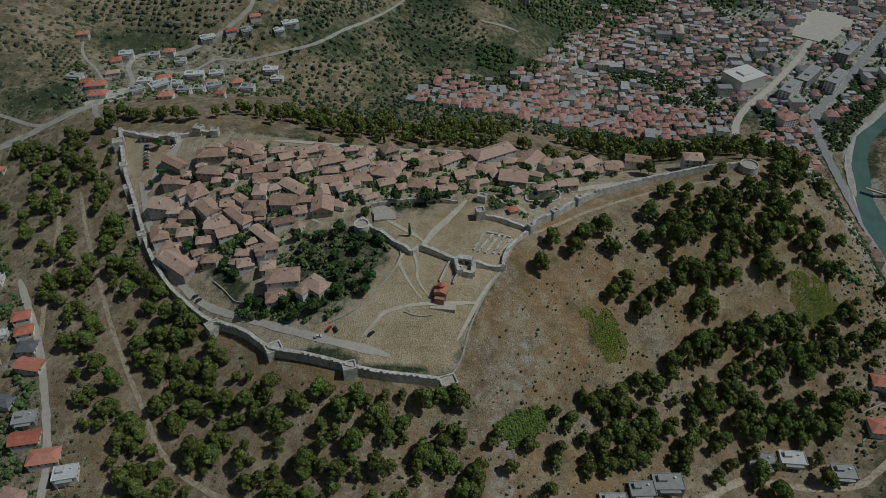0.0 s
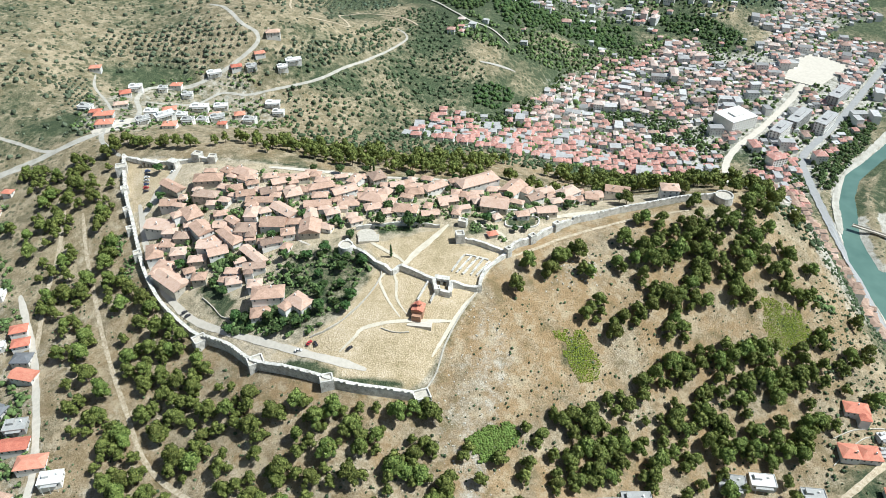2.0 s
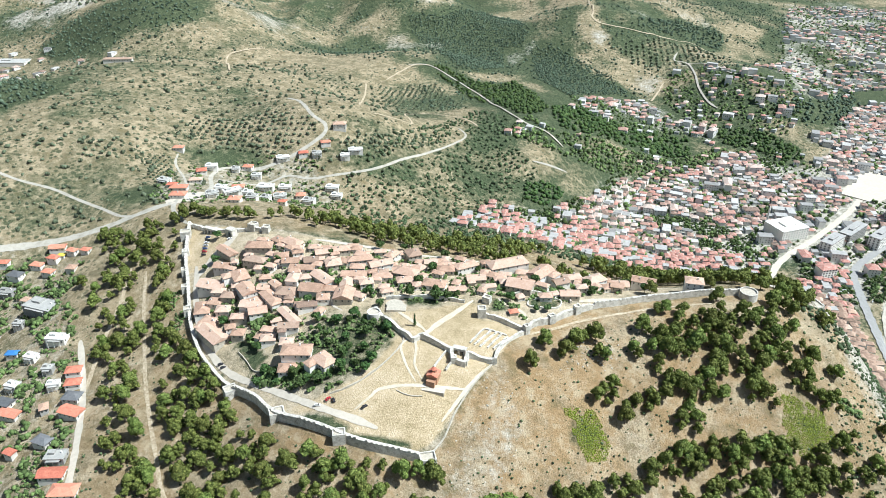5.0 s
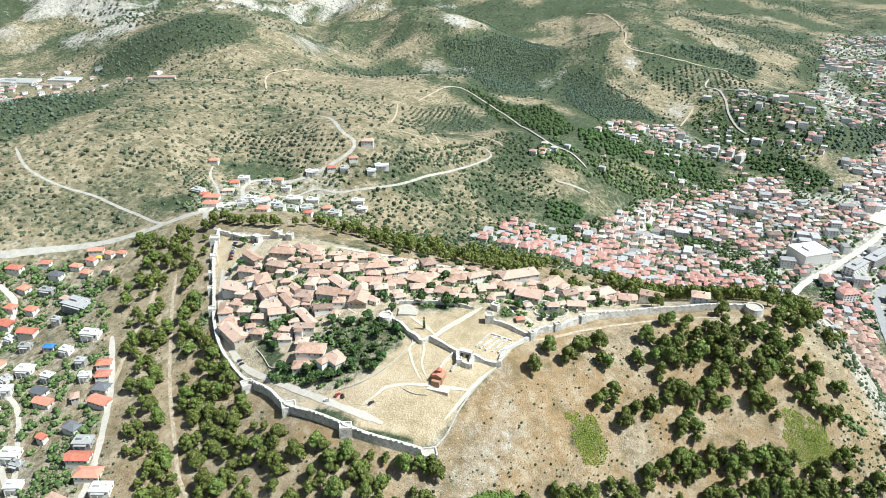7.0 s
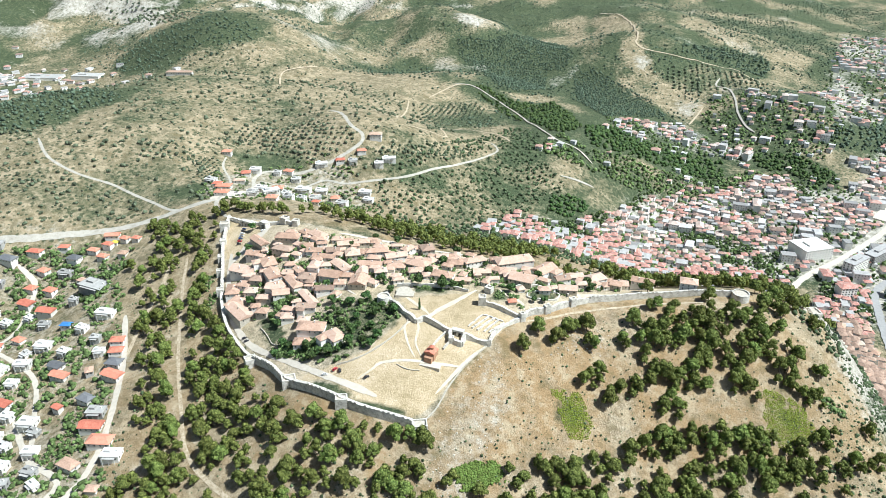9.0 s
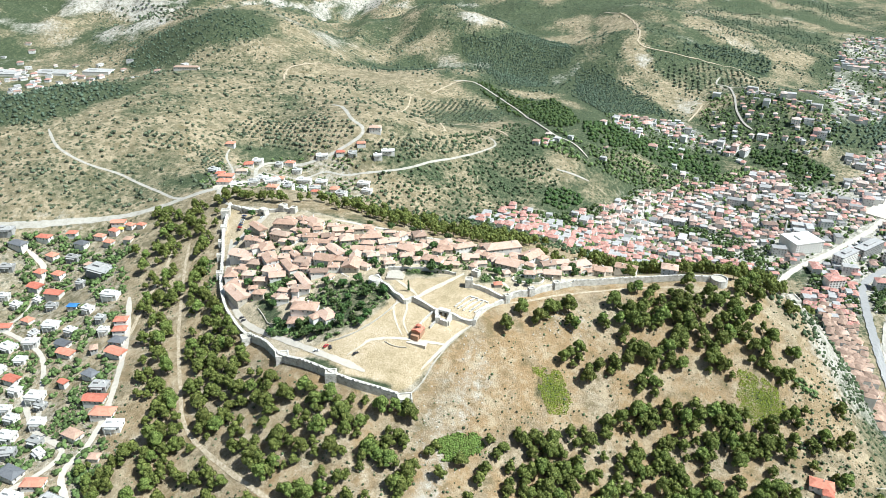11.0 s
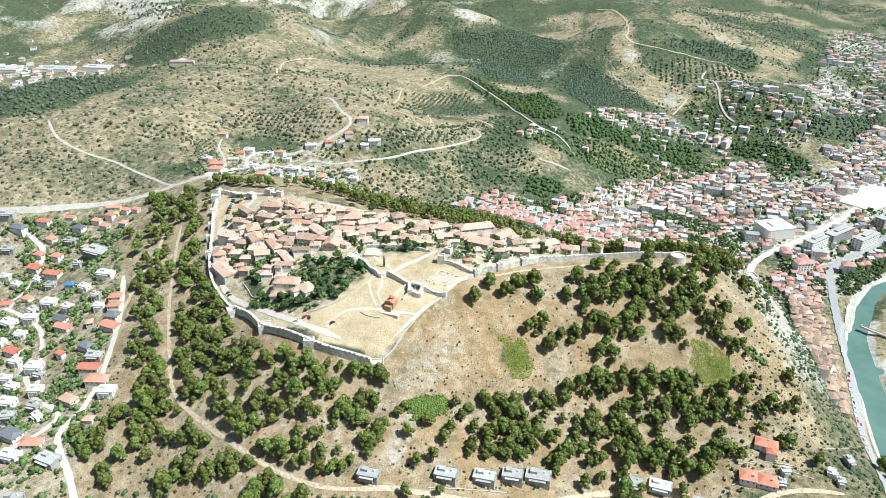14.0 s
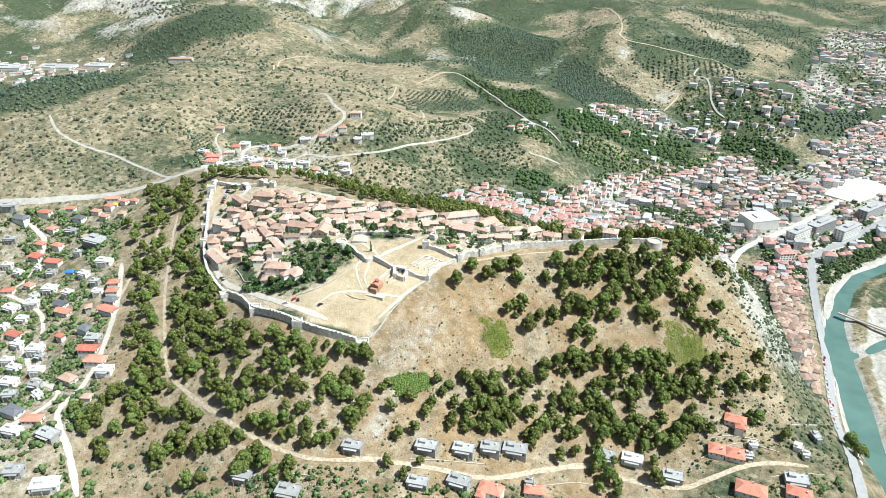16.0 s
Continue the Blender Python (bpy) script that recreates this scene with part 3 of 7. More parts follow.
# what grows where: dryness, bare stone, sand
broad = fractal(gx, gy, 160, 3, 4)
dry = 0.62 + 0.0 * gx
rock = 0.10 + 0.0 * gx
sand = 0.0 * gx
steep = np.hypot(np.gradient(gz, GX, axis=1), np.gradient(gz, GY, axis=0))
dry -= 0.10 * within(gx, gy, [(-150, 640), (-60, 600), (80, 620), (110, 740), (30, 830), (0, 960), (-60, 1000), (-110, 860), (-190, 720)], 60)
far_side = np.clip((gy - 1000) / 500, 0, 1)
MEADOWS = [                                          # dry meadows, terraces, bare crests and white scarps
    ([(-185, 690), (-111, 706), (-138, 644), (-200, 643)], 0.5, 0.0),
    ([(-387, 759), (-283, 805), (-203, 764), (-230, 722), (-333, 721)], 0.25, 0.08),
    ([(-520, 461), (-466, 492), (-369, 505), (-444, 480)], 0.3, 0.4),
    ([(-520, 500), (-640, 520), (-760, 500), (-640, 460)], 0.3, 0.1),
    ([(-503, 1255), (-409, 1301), (-297, 1264), (-197, 1247), (-181, 1227), (-233, 1130), (-203, 1099), (-150, 853), (-219, 780), (-314, 859), (-352, 922)], 0.5, 0.0),
    ([(122, 1692), (155, 1705), (186, 1592), (165, 1551), (128, 1604)], 0.8, 0.3),
    ([(168, 1567), (227, 1511), (264, 1447), (298, 1426), (269, 1382), (229, 1405), (216, 1482)], 0.8, 0.2),
    ([(45, 2082), (110, 2047), (144, 1938), (157, 1716), (80, 1887)], 0.7, 0.1),
    ([(213, 1569), (331, 1669), (410, 1667), (439, 1594), (335, 1504), (240, 1492)], 0.35, 0.0),
    ([(474, 1900), (572, 1983), (611, 1954), (570, 1869), (498, 1855)], 0.9, 0.0),
    ([(-89, 1284), (-23, 1311), (39, 1266), (55, 1212), (-27, 1262)], 0.6, 0.1),
    ([(-131, 912), (-61, 1075), (-36, 935), (-79, 844), (-130, 843)], 0.45, 0.0),
    ([(-569, 1396), (-560, 1483), (-500, 1546), (-406, 1521), (-460, 1367), (-490, 1314), (-531, 1322)], 0.3, 0.36),
    ([(-1167, 1567), (-1063, 1566), (-945, 1562), (-831, 1411), (-979, 1456), (-1132, 1546)], 0.5, 0.35),
    ([(-391, 1564), (-361, 1610), (-319, 1647), (-326, 1561)], 0.3, 0.36),
    ([(-329, 1547), (-269, 1589), (-243, 1610), (-230, 1574), (-211, 1400), (-288, 1500)], 0.3, 0.33),
    ([(-254, 1709), (-300, 1900), (-159, 1753), (-228, 1660)], 0.6, 0.3),
]
SHADY = [                                            # green fields and wooded ground
    ([(-368, 567), (-336, 586), (-320, 552), (-350, 550)], -0.6, 0.0),
    ([(-349, 695), (-310, 729), (-274, 715), (-317, 672)], -0.4, 0.0),
]
SHADY += [(poly, -0.45, -0.1) for poly in (ROAD_TREES, PINE_RIDGE, PINE_SPUR, VALLEY_WOOD, TOWN_WOOD, EAST_WOOD, BACK_WOOD, SLOPE_WOOD, ORCHARD, BEHIND_ORCHARD)]
dry -= 0.02 * within(gx, gy, [(-700, 540), (-330, 540), (-230, 740), (-230, 1000), (-500, 1150), (-800, 1100)], 120)
dry -= 0.22 * far_side
dry -= 0.14 * within(gx, gy, [(230, 200), (400, 230), (400, 440), (330, 440), (285, 390), (262, 330)], 40)
dry -= 0.32 * within(gx, gy, [(283, 451), (310, 500), (330, 560), (352, 640), (385, 640), (388, 520), (376, 430), (330, 395), (300, 395)], 16)
rock += 0.16 * within(gx, gy, [(283, 451), (310, 500), (330, 560), (352, 640), (370, 660), (372, 560), (350, 480), (316, 415), (290, 400)], 12)
rock += 0.08 * within(gx, gy, [(262, 330), (320, 330), (372, 470), (364, 560), (330, 560), (290, 400)], 30)
dry -= 0.06 * np.clip((gy - 600) / 200, 0, 1)
rock += far_side * np.clip((steep - 0.5) * 1.3, 0, 0.75) * np.clip(fractal(gx, gy, 260, 61, 3) * 3 - 0.9, 0, 1)
badland = np.clip((-gx - 520) / 200, 0, 1) * np.clip((gy - 1330) / 120, 0, 1)
rock += badland * np.clip((steep - 0.25) * 1.4, 0, 0.38)
for poly, more_dry, more_rock in MEADOWS + SHADY:
    area = within(gx, gy, poly, 40)
    dry, rock = dry + more_dry * area, rock + more_rock * area
rock = np.where(gy < 700, rock + np.clip((steep - 0.75) * 0.8, 0, 0.35), rock)
slope = within(gx, gy, [(0, 255), (40, 330), (60, 362), (125, 404), (215, 430), (300, 440), (330, 330), (240, 230), (60, 180), (-10, 200)], 25)
dry += 0.35 * slope
rock += 0.30 * within(gx, gy, [(8, 250), (30, 312), (42, 328), (52, 300), (46, 270), (40, 225), (36, 195), (22, 195), (16, 225)], 16)
rock += 0.22 * np.exp(-((gx - 48 - 0.25 * (gy - 260)) / 9) ** 2) * within(gx, gy, [(0, 190), (90, 190), (90, 330), (0, 330)], 20)
rock += 0.30 * within(gx, gy, [(80, 335), (120, 350), (118, 372), (88, 356)], 14)
rock += 0.35 * within(gx, gy, [(255, 430), (310, 470), (390, 470), (380, 560), (320, 560), (270, 500)], 40)
west = within(gx, gy, [(-250, 500), (-150, 310), (-50, 255), (0, 240), (20, 180), (-60, 140), (-180, 180), (-260, 320), (-330, 480)], 30)
dry += 0.40 * west
rock += 0.20 * west
sand = np.maximum(sand, 0.38 * west)
sand = np.maximum(sand, 0.34 * within(gx, gy, WEST_VILLAGE, 40))
dry -= 0.32 * within(gx, gy, [(-262, 480), (-245, 440), (-230, 405), (-215, 375), (-195, 345), (-203, 338), (-225, 370), (-246, 410), (-264, 450)], 8)
town = np.maximum(np.maximum(within(gx, gy, TOWN, 50), np.maximum.reduce([within(gx, gy, poly, 50) * k_ for poly, k_ in ((UPPER_TOWN, 0.2), (VALLEY_TOWN, 0.5), (FAR_TOWN, 0.7), (SIDE_TOWN, 0.8))])), np.maximum(within(gx, gy, GATE_VILLAGE, 30) * 0.6, within(gx, gy, WEST_VILLAGE, 40) * 0.12))
rock += 0.55 * town
dry -= 0.25 * town * np.clip((gx + 120) / 60, 0, 1)
rock += 0.22 * within(gx, gy, WEST_VILLAGE, 30)
dry += 0.08 * within(gx, gy, WEST_VILLAGE, 30)
castle = within(gx, gy, CASTLE, 10)
dry = dry + castle * (0.45 - dry)
rock = rock + castle * (0.62 - rock)
sand = np.maximum(sand, 0.56 * castle)
garden = within(gx, gy, [(-100, 300), (-70, 296), (-48, 308), (-34, 332), (-30, 346), (-50, 364), (-86, 366), (-104, 330)], 14)
dry, rock, sand = dry * (1 - 0.2 * garden), rock * (1 - 0.5 * garden), sand * (1 - 0.35 * garden)
for yard in (LOWER_YARD, UPPER_YARD, GATE_YARD):
    sand = np.maximum(sand, within(gx, gy, yard, 7))
for green in ([(-153, 347), (-139, 348), (-124, 330), (-130, 320)], [(57, 399), (78, 404), (76, 391), (57, 388)], [(-122, 350), (-114, 356), (-108, 348), (-116, 342)], [(-33, 388), (-6, 388), (-6, 380), (-33, 380)], [(30, 378), (40, 378), (40, 392), (30, 392)]):
    area = within(gx, gy, green, 4)
    sand, dry, rock = sand * (1 - 0.6 * area), dry * (1 - 0.2 * area), rock * (1 - 0.9 * area)
blob = np.exp(-(((gx + 34) / 22) ** 2 + ((gy - 272 + 0.15 * (gx + 34)) / 4.5) ** 2))
lawn = within(gx, gy, [(-95, 277), (-50, 266), (-6, 262), (-20, 270), (-60, 275)], 5)
sand, dry, rock = sand * (1 - lawn), dry * (1 - 0.6 * lawn), rock * (1 - lawn)
sand = np.maximum(sand, np.clip(blob * 1.6, 0, 1))
bed = np.clip((PLAIN - 0.6 - gz) / 0.6, 0, 1)
isle = bed * within(gx, gy, [(455, 636), (474, 688), (500, 728), (560, 780), (640, 820), (680, 720), (580, 640), (500, 648)], 12)
rock, dry = rock * (1 - bed) + bed * (0.95 - 0.95 * isle), dry * (1 - isle) + 0.33 * isle
for px, py, r in ((100, 302, 15), (250, 345, 18), (45, 244, 14)):
    dry -= 0.55 * np.exp(-((gx - px) ** 2 + (gy - py) ** 2) / (r * r))
dry += (broad - 0.5) * (0.5 + 0.9 * np.clip((gy - 700) / 500, 0, 1))
dry += (fractal(gx, gy, 60, 71, 4) - 0.5) * 0.7 * np.clip((gy - 560) / 200, 0, 1)
rock += (fractal(gx, gy, 90, 72, 4) - 0.53) * 1.3 * far_side
cover = np.stack([np.clip(dry, 0, 1), np.clip(rock, 0, 1), np.clip(sand, 0, 1), np.clip(1.4 - np.hypot(gx - 60, gy - 330) / 330, 0, 1)], -1).astype(np.float32)
layer = land.color_attributes.new("cover", "FLOAT_COLOR", "POINT")
layer.data.foreach_set("color", cover.reshape(-1))
land.update()
tagged(new("ground", land), "dry grass hillsides, scrub slopes and pale rocky soil", "ground", "", "structure")

w = Shape()
w.poly([(300, -3000, PLAIN - 3.6), (1800, -3000, PLAIN - 3.6), (1800, 2000, PLAIN - 3.6), (300, 2000, PLAIN - 3.6)])
whole("water", w, WATER, "calm green river water between gravel bars", "river", "", "structure")


# ---------------------------------------------------------------- roads
def smooth_line(line, step):
    pts = [Vector(p) for p in line]
    out = []
    for i in range(len(pts) - 1):
        p0, p1, p2, p3 = pts[max(i - 1, 0)], pts[i], pts[i + 1], pts[min(i + 2, len(pts) - 1)]
        n = max(2, int((p2 - p1).length / step))
        for q in range(n):
            s = q / n
            out.append(0.5 * ((2 * p1) + (p2 - p0) * s + (2 * p0 - 5 * p1 + 4 * p2 - p3) * s * s + (3 * p1 - p0 - 3 * p2 + p3) * s ** 3))
    return out + [pts[-1]]


def ribbon(name, line, width, mat, label, lift=0.25, category="road", flat=None):
    pts = smooth_line(line, 4.0)
    rows = []
    for i, p in enumerate(pts):
        a, b = pts[max(i - 1, 0)], pts[min(i + 1, len(pts) - 1)]
        n = (b - a).normalized()
        side = Vector((-n.y, n.x))
        wob = width * (1 + 0.16 * math.sin(i * 1.7) * math.sin(i * 0.61)) * min(1.0, 0.35 + 0.22 * min(i, len(pts) - 1 - i))
        rows.append([p + side * wob * (s - 0.5) for s in (0, 0.25, 0.5, 0.75, 1)])
    xs, ys = np.array([[q.x for q in r] for r in rows]), np.array([[q.y for q in r] for r in rows])
    zs = (ground(xs, ys) if flat is None else np.full(xs.shape, flat)) + lift
    n, c = xs.shape
    sh = Shape()
    sh.v = np.stack([xs, ys, zs], -1).reshape(-1, 3).tolist()
    for i in range(n - 1):
        for j in range(c - 1):
            q = i * c + j
            sh.f.append((q, q + c, q + c + 1, q + 1))
            sh.m.append(0)
    ob = whole(name, sh, mat, label, category, "", "structure")
    return ob


ROADS = [
    ("road_castle", [(-224, 438), (-218, 425), (-206, 396), (-186, 361), (-167, 338), (-148, 322), (-113, 303), (-82, 288), (-60, 279), (-30, 271)], 4.6, PAVING, "pale paved lane inside the castle wall"),
    ("road_gate_yard", [(-200, 474), (-203, 462), (-208, 448), (-213, 434), (-217, 424)], 9.0, PAVING, "pale paved drive beside the gate yard"),
    ("road_wall_walk", [(88, 405), (110, 414), (140, 424), (170, 434), (205, 441)], 6.0, SAND, "pale trodden walk behind the wall"),
    ("road_wall_foot", [(58, 357), (66, 363), (80, 371), (95, 381), (120, 394), (146, 405), (167, 411), (190, 416)], 2.2, DIRT, "sandy path along the foot of the wall"),
    ("road_terrace", [(-43, 375), (-30, 363), (-15, 350), (-10, 343)], 2.6, SAND, "pale stone walk above the citadel wall"),
    ("road_hut", [(34, 394), (39, 387), (53, 379), (56, 371)], 3.0, SAND, "pale path past the hut"),
    ("road_north", [(-125, 461), (-96, 462), (-60, 463), (-20, 464), (20, 467), (60, 470)], 4.0, PAVING, "pale lane behind the castle houses"),
    ("road_quarter", [(-128, 438), (-146, 416), (-150, 404), (-146, 396)], 3.0, PAVING, "narrow pale lane between the houses"),
    ("road_alley", [(-86, 410), (-89, 392), (-88, 378), (-78, 370)], 2.5, PAVING, "narrow pale alley down to the garden"),
    ("road_yard", [(-47, 281), (-38, 291), (-34, 296), (-15, 301), (6, 303), (22, 305)], 2.2, SAND, "pale stone footpath across the dry yard"),
    ("road_loop", [(-12, 304), (-20, 315), (-27, 332), (-20, 338), (-16, 330), (-15, 317), (-8, 306)], 1.6, SAND, "narrow pale footpath round the dry yard"),
    ("road_citadel", [(-14, 340), (-6, 355), (2, 366), (10, 378), (16, 388)], 4.5, SAND, "pale walk through the upper yard"),
    ("road_edge", [(8, 282), (18, 300), (26, 314), (36, 327)], 2.2, SAND, "pale trodden path along the wall"),
    ("road_track_west", [(-274, 443), (-258, 405), (-246, 382), (-212, 318), (-181, 268), (-158, 234), (-131, 214), (-80, 189), (-41, 176), (-10, 172), (14, 175), (33, 180)], 2.9, DIRT, "sandy two-wheel track through the pines"),
    ("road_track_wood", [(-292, 450), (-282, 410), (-276, 370), (-262, 318)], 3.5, DIRT, "sandy track through the pines"),
    ("road_village_a", [(-298, 372), (-264, 318), (-242, 272), (-229, 238), (-224, 208), (-226, 183), (-195, 155), (-166, 125)], 5.0, PAVING, "pale village lane"),
    ("road_village_b", [(-330, 110), (-262, 163), (-240, 201), (-283, 223), (-330, 262)], 4.7, PAVING, "pale village lane"),
    ("road_village_c", [(-440, 300), (-421, 336), (-414, 359), (-432, 408), (-443, 428), (-470, 440)], 5.2, PAVING, "pale village lane"),
    ("road_village_d", [(-421, 336), (-380, 320), (-340, 300), (-310, 262), (-283, 223)], 4.2, PAVING, "pale village lane"),
    ("road_valley", [(-700, 400), (-600, 425), (-515, 453), (-478, 466), (-428, 490), (-370, 510), (-330, 530), (-300, 548)], 8.0, PALE_ROAD, "wide pale road cut into the slope"),
    ("road_hill", [(-582, 629), (-553, 602), (-530, 588), (-490, 576), (-439, 571), (-388, 552), (-337, 530), (-298, 545)], 3.4, PALE_ROAD, "pale dirt road up the dry hill"),
    ("road_gate", [(-262, 503), (-285, 525), (-296, 545), (-295, 561), (-279, 573), (-290, 615), (-309, 656), (-306, 683), (-277, 691), (-250, 706), (-222, 728), (-204, 749), (-206, 765), (-228, 781), (-260, 829), (-282, 848)], 4.5, PALE_ROAD, "pale road from the castle gate"),
    ("road_ridge", [(-300, 652), (-259, 668), (-233, 690), (-197, 693), (-137, 726), (-98, 786), (-58, 869), (-47, 902), (-62, 930)], 3.0, PALE_ROAD, "pale road along the scrub slope"),
    ("road_plaza", [(-306, 548), (-296, 556), (-282, 572), (-270, 584)], 24.0, PAVING, "wide pale forecourt before the gate"),
    ("road_spur", [(-358, 681), (-351, 659), (-328, 630), (-300, 585)], 2.8, PALE_ROAD, "pale drive to the villas"),
    ("road_far_town", [(-195, 1262), (-155, 1277), (-96, 1234), (-53, 1177), (-17, 1080), (25, 983), (65, 957), (90, 932)], 2.8, PALE_ROAD, "pale road down into the town"),
    ("road_crest_path", [(42, 2137), (110, 2047), (144, 1938), (157, 1716), (154, 1677), (168, 1650), (224, 1645), (276, 1641), (345, 1673), (410, 1667), (470, 1629)], 3.8, DIRT, "dirt track along the far crest"),
    ("road_crest_town", [(339, 1583), (329, 1546), (351, 1526), (356, 1455), (354, 1375), (361, 1321), (375, 1290)], 3.8, PALE_ROAD, "pale road down the far spur"),
    ("road_crest_east", [(351, 1526), (397, 1496), (416, 1424), (443, 1394), (478, 1378)], 4.0, PALE_ROAD, "pale road round the far spur"),
    ("road_crest_west", [(262, 1334), (280, 1383), (294, 1424)], 4.0, DIRT, "dirt track up the far spur"),
    ("road_meadow_a", [(-183, 848), (-210, 960), (-232, 1073), (-246, 1137)], 2.6, DIRT, "dirt path over the dry meadow"),
    ("road_meadow_b", [(-219, 1177), (-189, 1260), (-156, 1280)], 3.0, DIRT, "dirt path over the dry meadow"),
    ("road_meadow_c", [(-160, 828), (-134, 856), (-118, 873), (-140, 940), (-119, 1014), (-65, 990), (-35, 944)], 3.0, DIRT, "dirt path over the dry meadow"),
    ("road_meadow_d", [(-404, 950), (-470, 1090), (-521, 1200), (-510, 1240), (-476, 1279)], 3.0, DIRT, "dirt path over the dry ridge"),
    ("road_slope", [(49, 870), (75, 874), (96, 876)], 4.0, PALE_ROAD, "pale track above the town roofs"),
    ("road_river", [(700, 1080), (572, 913), (502, 829), (446, 763), (432, 705), (420, 606), (414, 536), (402, 455), (390, 383), (382, 320), (368, 200), (360, 60)], 9.0, ASPHALT, "grey riverside street"),
    ("pavement", [(428, 616), (423, 540), (411, 457), (400, 385), (391, 320)], 3.0, PAVING, "pale pavement along the river wall"),
    ("road_quay", [(700, 960), (600, 850), (539, 785), (484, 725), (446, 665), (430, 607)], 8.0, PALE_ROAD, "pale quay road along the river"),
    ("road_south", [(14, 175), (33, 181), (92, 192), (118, 200), (151, 222), (182, 238), (207, 236), (246, 236), (266, 246), (300, 268), (340, 280)], 4.0, DIRT, "sandy lane past the lower houses"),
    ("road_boulevard", [(335, 690), (345, 740), (372, 785), (430, 850), (514, 960), (560, 1050)], 8.5, PAVING, "wide pale town street"),
]
for n_, l_, w_, m_, t_ in ROADS:
    ribbon(n_, l_, w_, m_, t_, 0.3 if l_[0][1] < 700 else 1.6 if l_[-1][1] > 1200 or l_[0][1] > 1200 else 0.8)

# ---------------------------------------------------------------- castle walls and towers
def curtain(name, line, height, thick, label, merlons=True, seed=1):
    """A stone curtain wall that follows the ground, its top in gentle steps, with a walk and battlements on the outer edge."""
    rnd = random.Random(seed)
    root = thing(name, label, "castle wall", "castle walls")
    body, teeth = Shape(), Shape()
    pts = smooth_line(line, 6.0 if merlons else 2.6)
    tops = []
    for i, p in enumerate(pts):
        tops.append(spot(p.x, p.y) + height * (1.0 if merlons else 0.86 + 0.14 * math.sin(i * 0.9 + seed) + rnd.uniform(-0.16, 0.12)) + rnd.uniform(-0.15, 0.15))
    for i in range(len(pts) - 1):
        a, b = pts[i], pts[i + 1]
        n = (b - a).normalized()
        side = Vector((-n.y, n.x)) * thick / 2
        low = min(spot(a.x, a.y), spot(b.x, b.y)) - 4.0
        za, zb = tops[i], tops[i + 1]
        e = n * 0.15
        ring = [a - e - side * 1.25, b + e - side * 1.25, b + e + side * 1.25, a - e + side * 1.25]
        head = [(a - e - side, za), (b + e - side, zb), (b + e + side, zb), (a - e + side, za)]
        body.solid([(q.x, q.y, low) for q in ring], [(q.x, q.y, z) for q, z in head])
        if merlons:
            length = (b - a).length
            m = max(1, int(length / 2.6))
            for q in range(m):
                if rnd.random() < 0.82:
                    s = (q + 0.5) / m
                    c = a.lerp(b, s) - side * 0.8
                    z = za + (zb - za) * s - 0.1
                    teeth.box(c.x, c.y, z, 1.5, 0.6, rnd.uniform(0.7, 1.3), math.atan2(n.y, n.x))
    part("wall_body", body, STONE if height > 1.5 else RUBBLE, root)
    if merlons and teeth.v:
        part("battlements", teeth, STONE, root)
    return root


def square_tower(x, y, w, d, h, yaw, label, hollow=True):
    z = min(spot(x + a, y + b) for a in (-w / 2, w / 2) for b in (-d / 2, d / 2))
    root = thing("wall_tower", label, "tower", "castle towers", at=(x, y, z), yaw=radians(yaw))
    s = Shape()
    s.box(0, 0, -3.0, w, d, h + 3.0, 0.0, 0, 0.025)
    part("body", s, STONE, root)
    p = Shape()
    k = 0.97
    for cx, cy, ww, dd in ((0, -d * k / 2 + 0.4, w * k, 0.8), (0, d * k / 2 - 0.4, w * k, 0.8), (-w * k / 2 + 0.4, 0, 0.8, d * k - 1.6), (w * k / 2 - 0.4, 0, 0.8, d * k - 1.6)):
        p.box(cx, cy, h - 0.02, ww, dd, 1.3)
    part("parapet", p, STONE, root)
    f = Shape()
    f.box(0, 0, h + 0.02, w * k - 1.7, d * k - 1.7, 0.15)
    part("tower_floor", f, RUBBLE, root)
    return root


def round_tower(x, y, r, h, label):
    z = spot(x, y)
    root = thing("round_tower", label, "tower", "castle towers", at=(x, y, z))
    s = Shape()
    s.round(0, 0, -5.0, r * 1.08, h + 5.0, 22, 0, r)
    part("body", s, STONE, root)
    p = Shape()
    n = 22
    rings = [(r, h), (r, h + 1.2), (r - 0.9, h + 1.2), (r - 0.9, h)]
    for q, z_ in rings:
        p.v += [(q * math.cos(2 * math.pi * i / n), q * math.sin(2 * math.pi * i / n), z_) for i in range(n)]
    for k_ in range(3):
        for i in range(n):
            p.f.append((k_ * n + i, k_ * n + (i + 1) % n, (k_ + 1) * n + (i + 1) % n, (k_ + 1) * n + i))
            p.m.append(0)
    part("parapet", p, STONE, root)
    f = Shape()
    f.round(0, 0, h + 0.02, r - 1.0, 0.15, 18)
    part("tower_floor", f, RUBBLE, root)
    return root


curtain("curtain_wall", OUTER_WALL[:9], 4.2, 2.4, "pale limestone curtain wall above the pine slope", True, 2)
curtain("curtain_wall", OUTER_WALL[8:], 6.0, 2.4, "pale limestone curtain wall with battlements round the yard", True, 3)
curtain("curtain_wall", SOUTH_EAST_WALL, 0.8, 0.9, "low ruined limestone wall on the cliff edge", False, 4)
curtain("curtain_wall", EAST_WALL[:4], 3.0, 1.8, "ruined limestone curtain wall below the citadel", False, 5)
curtain("curtain_wall", EAST_WALL[3:8], 5.5, 2.0, "ruined limestone curtain wall with gaps below the terrace", False, 15)
curtain("curtain_wall", EAST_WALL[7:], 5.2, 2.0, "long pale curtain wall with battlements along the ridge", True, 6)
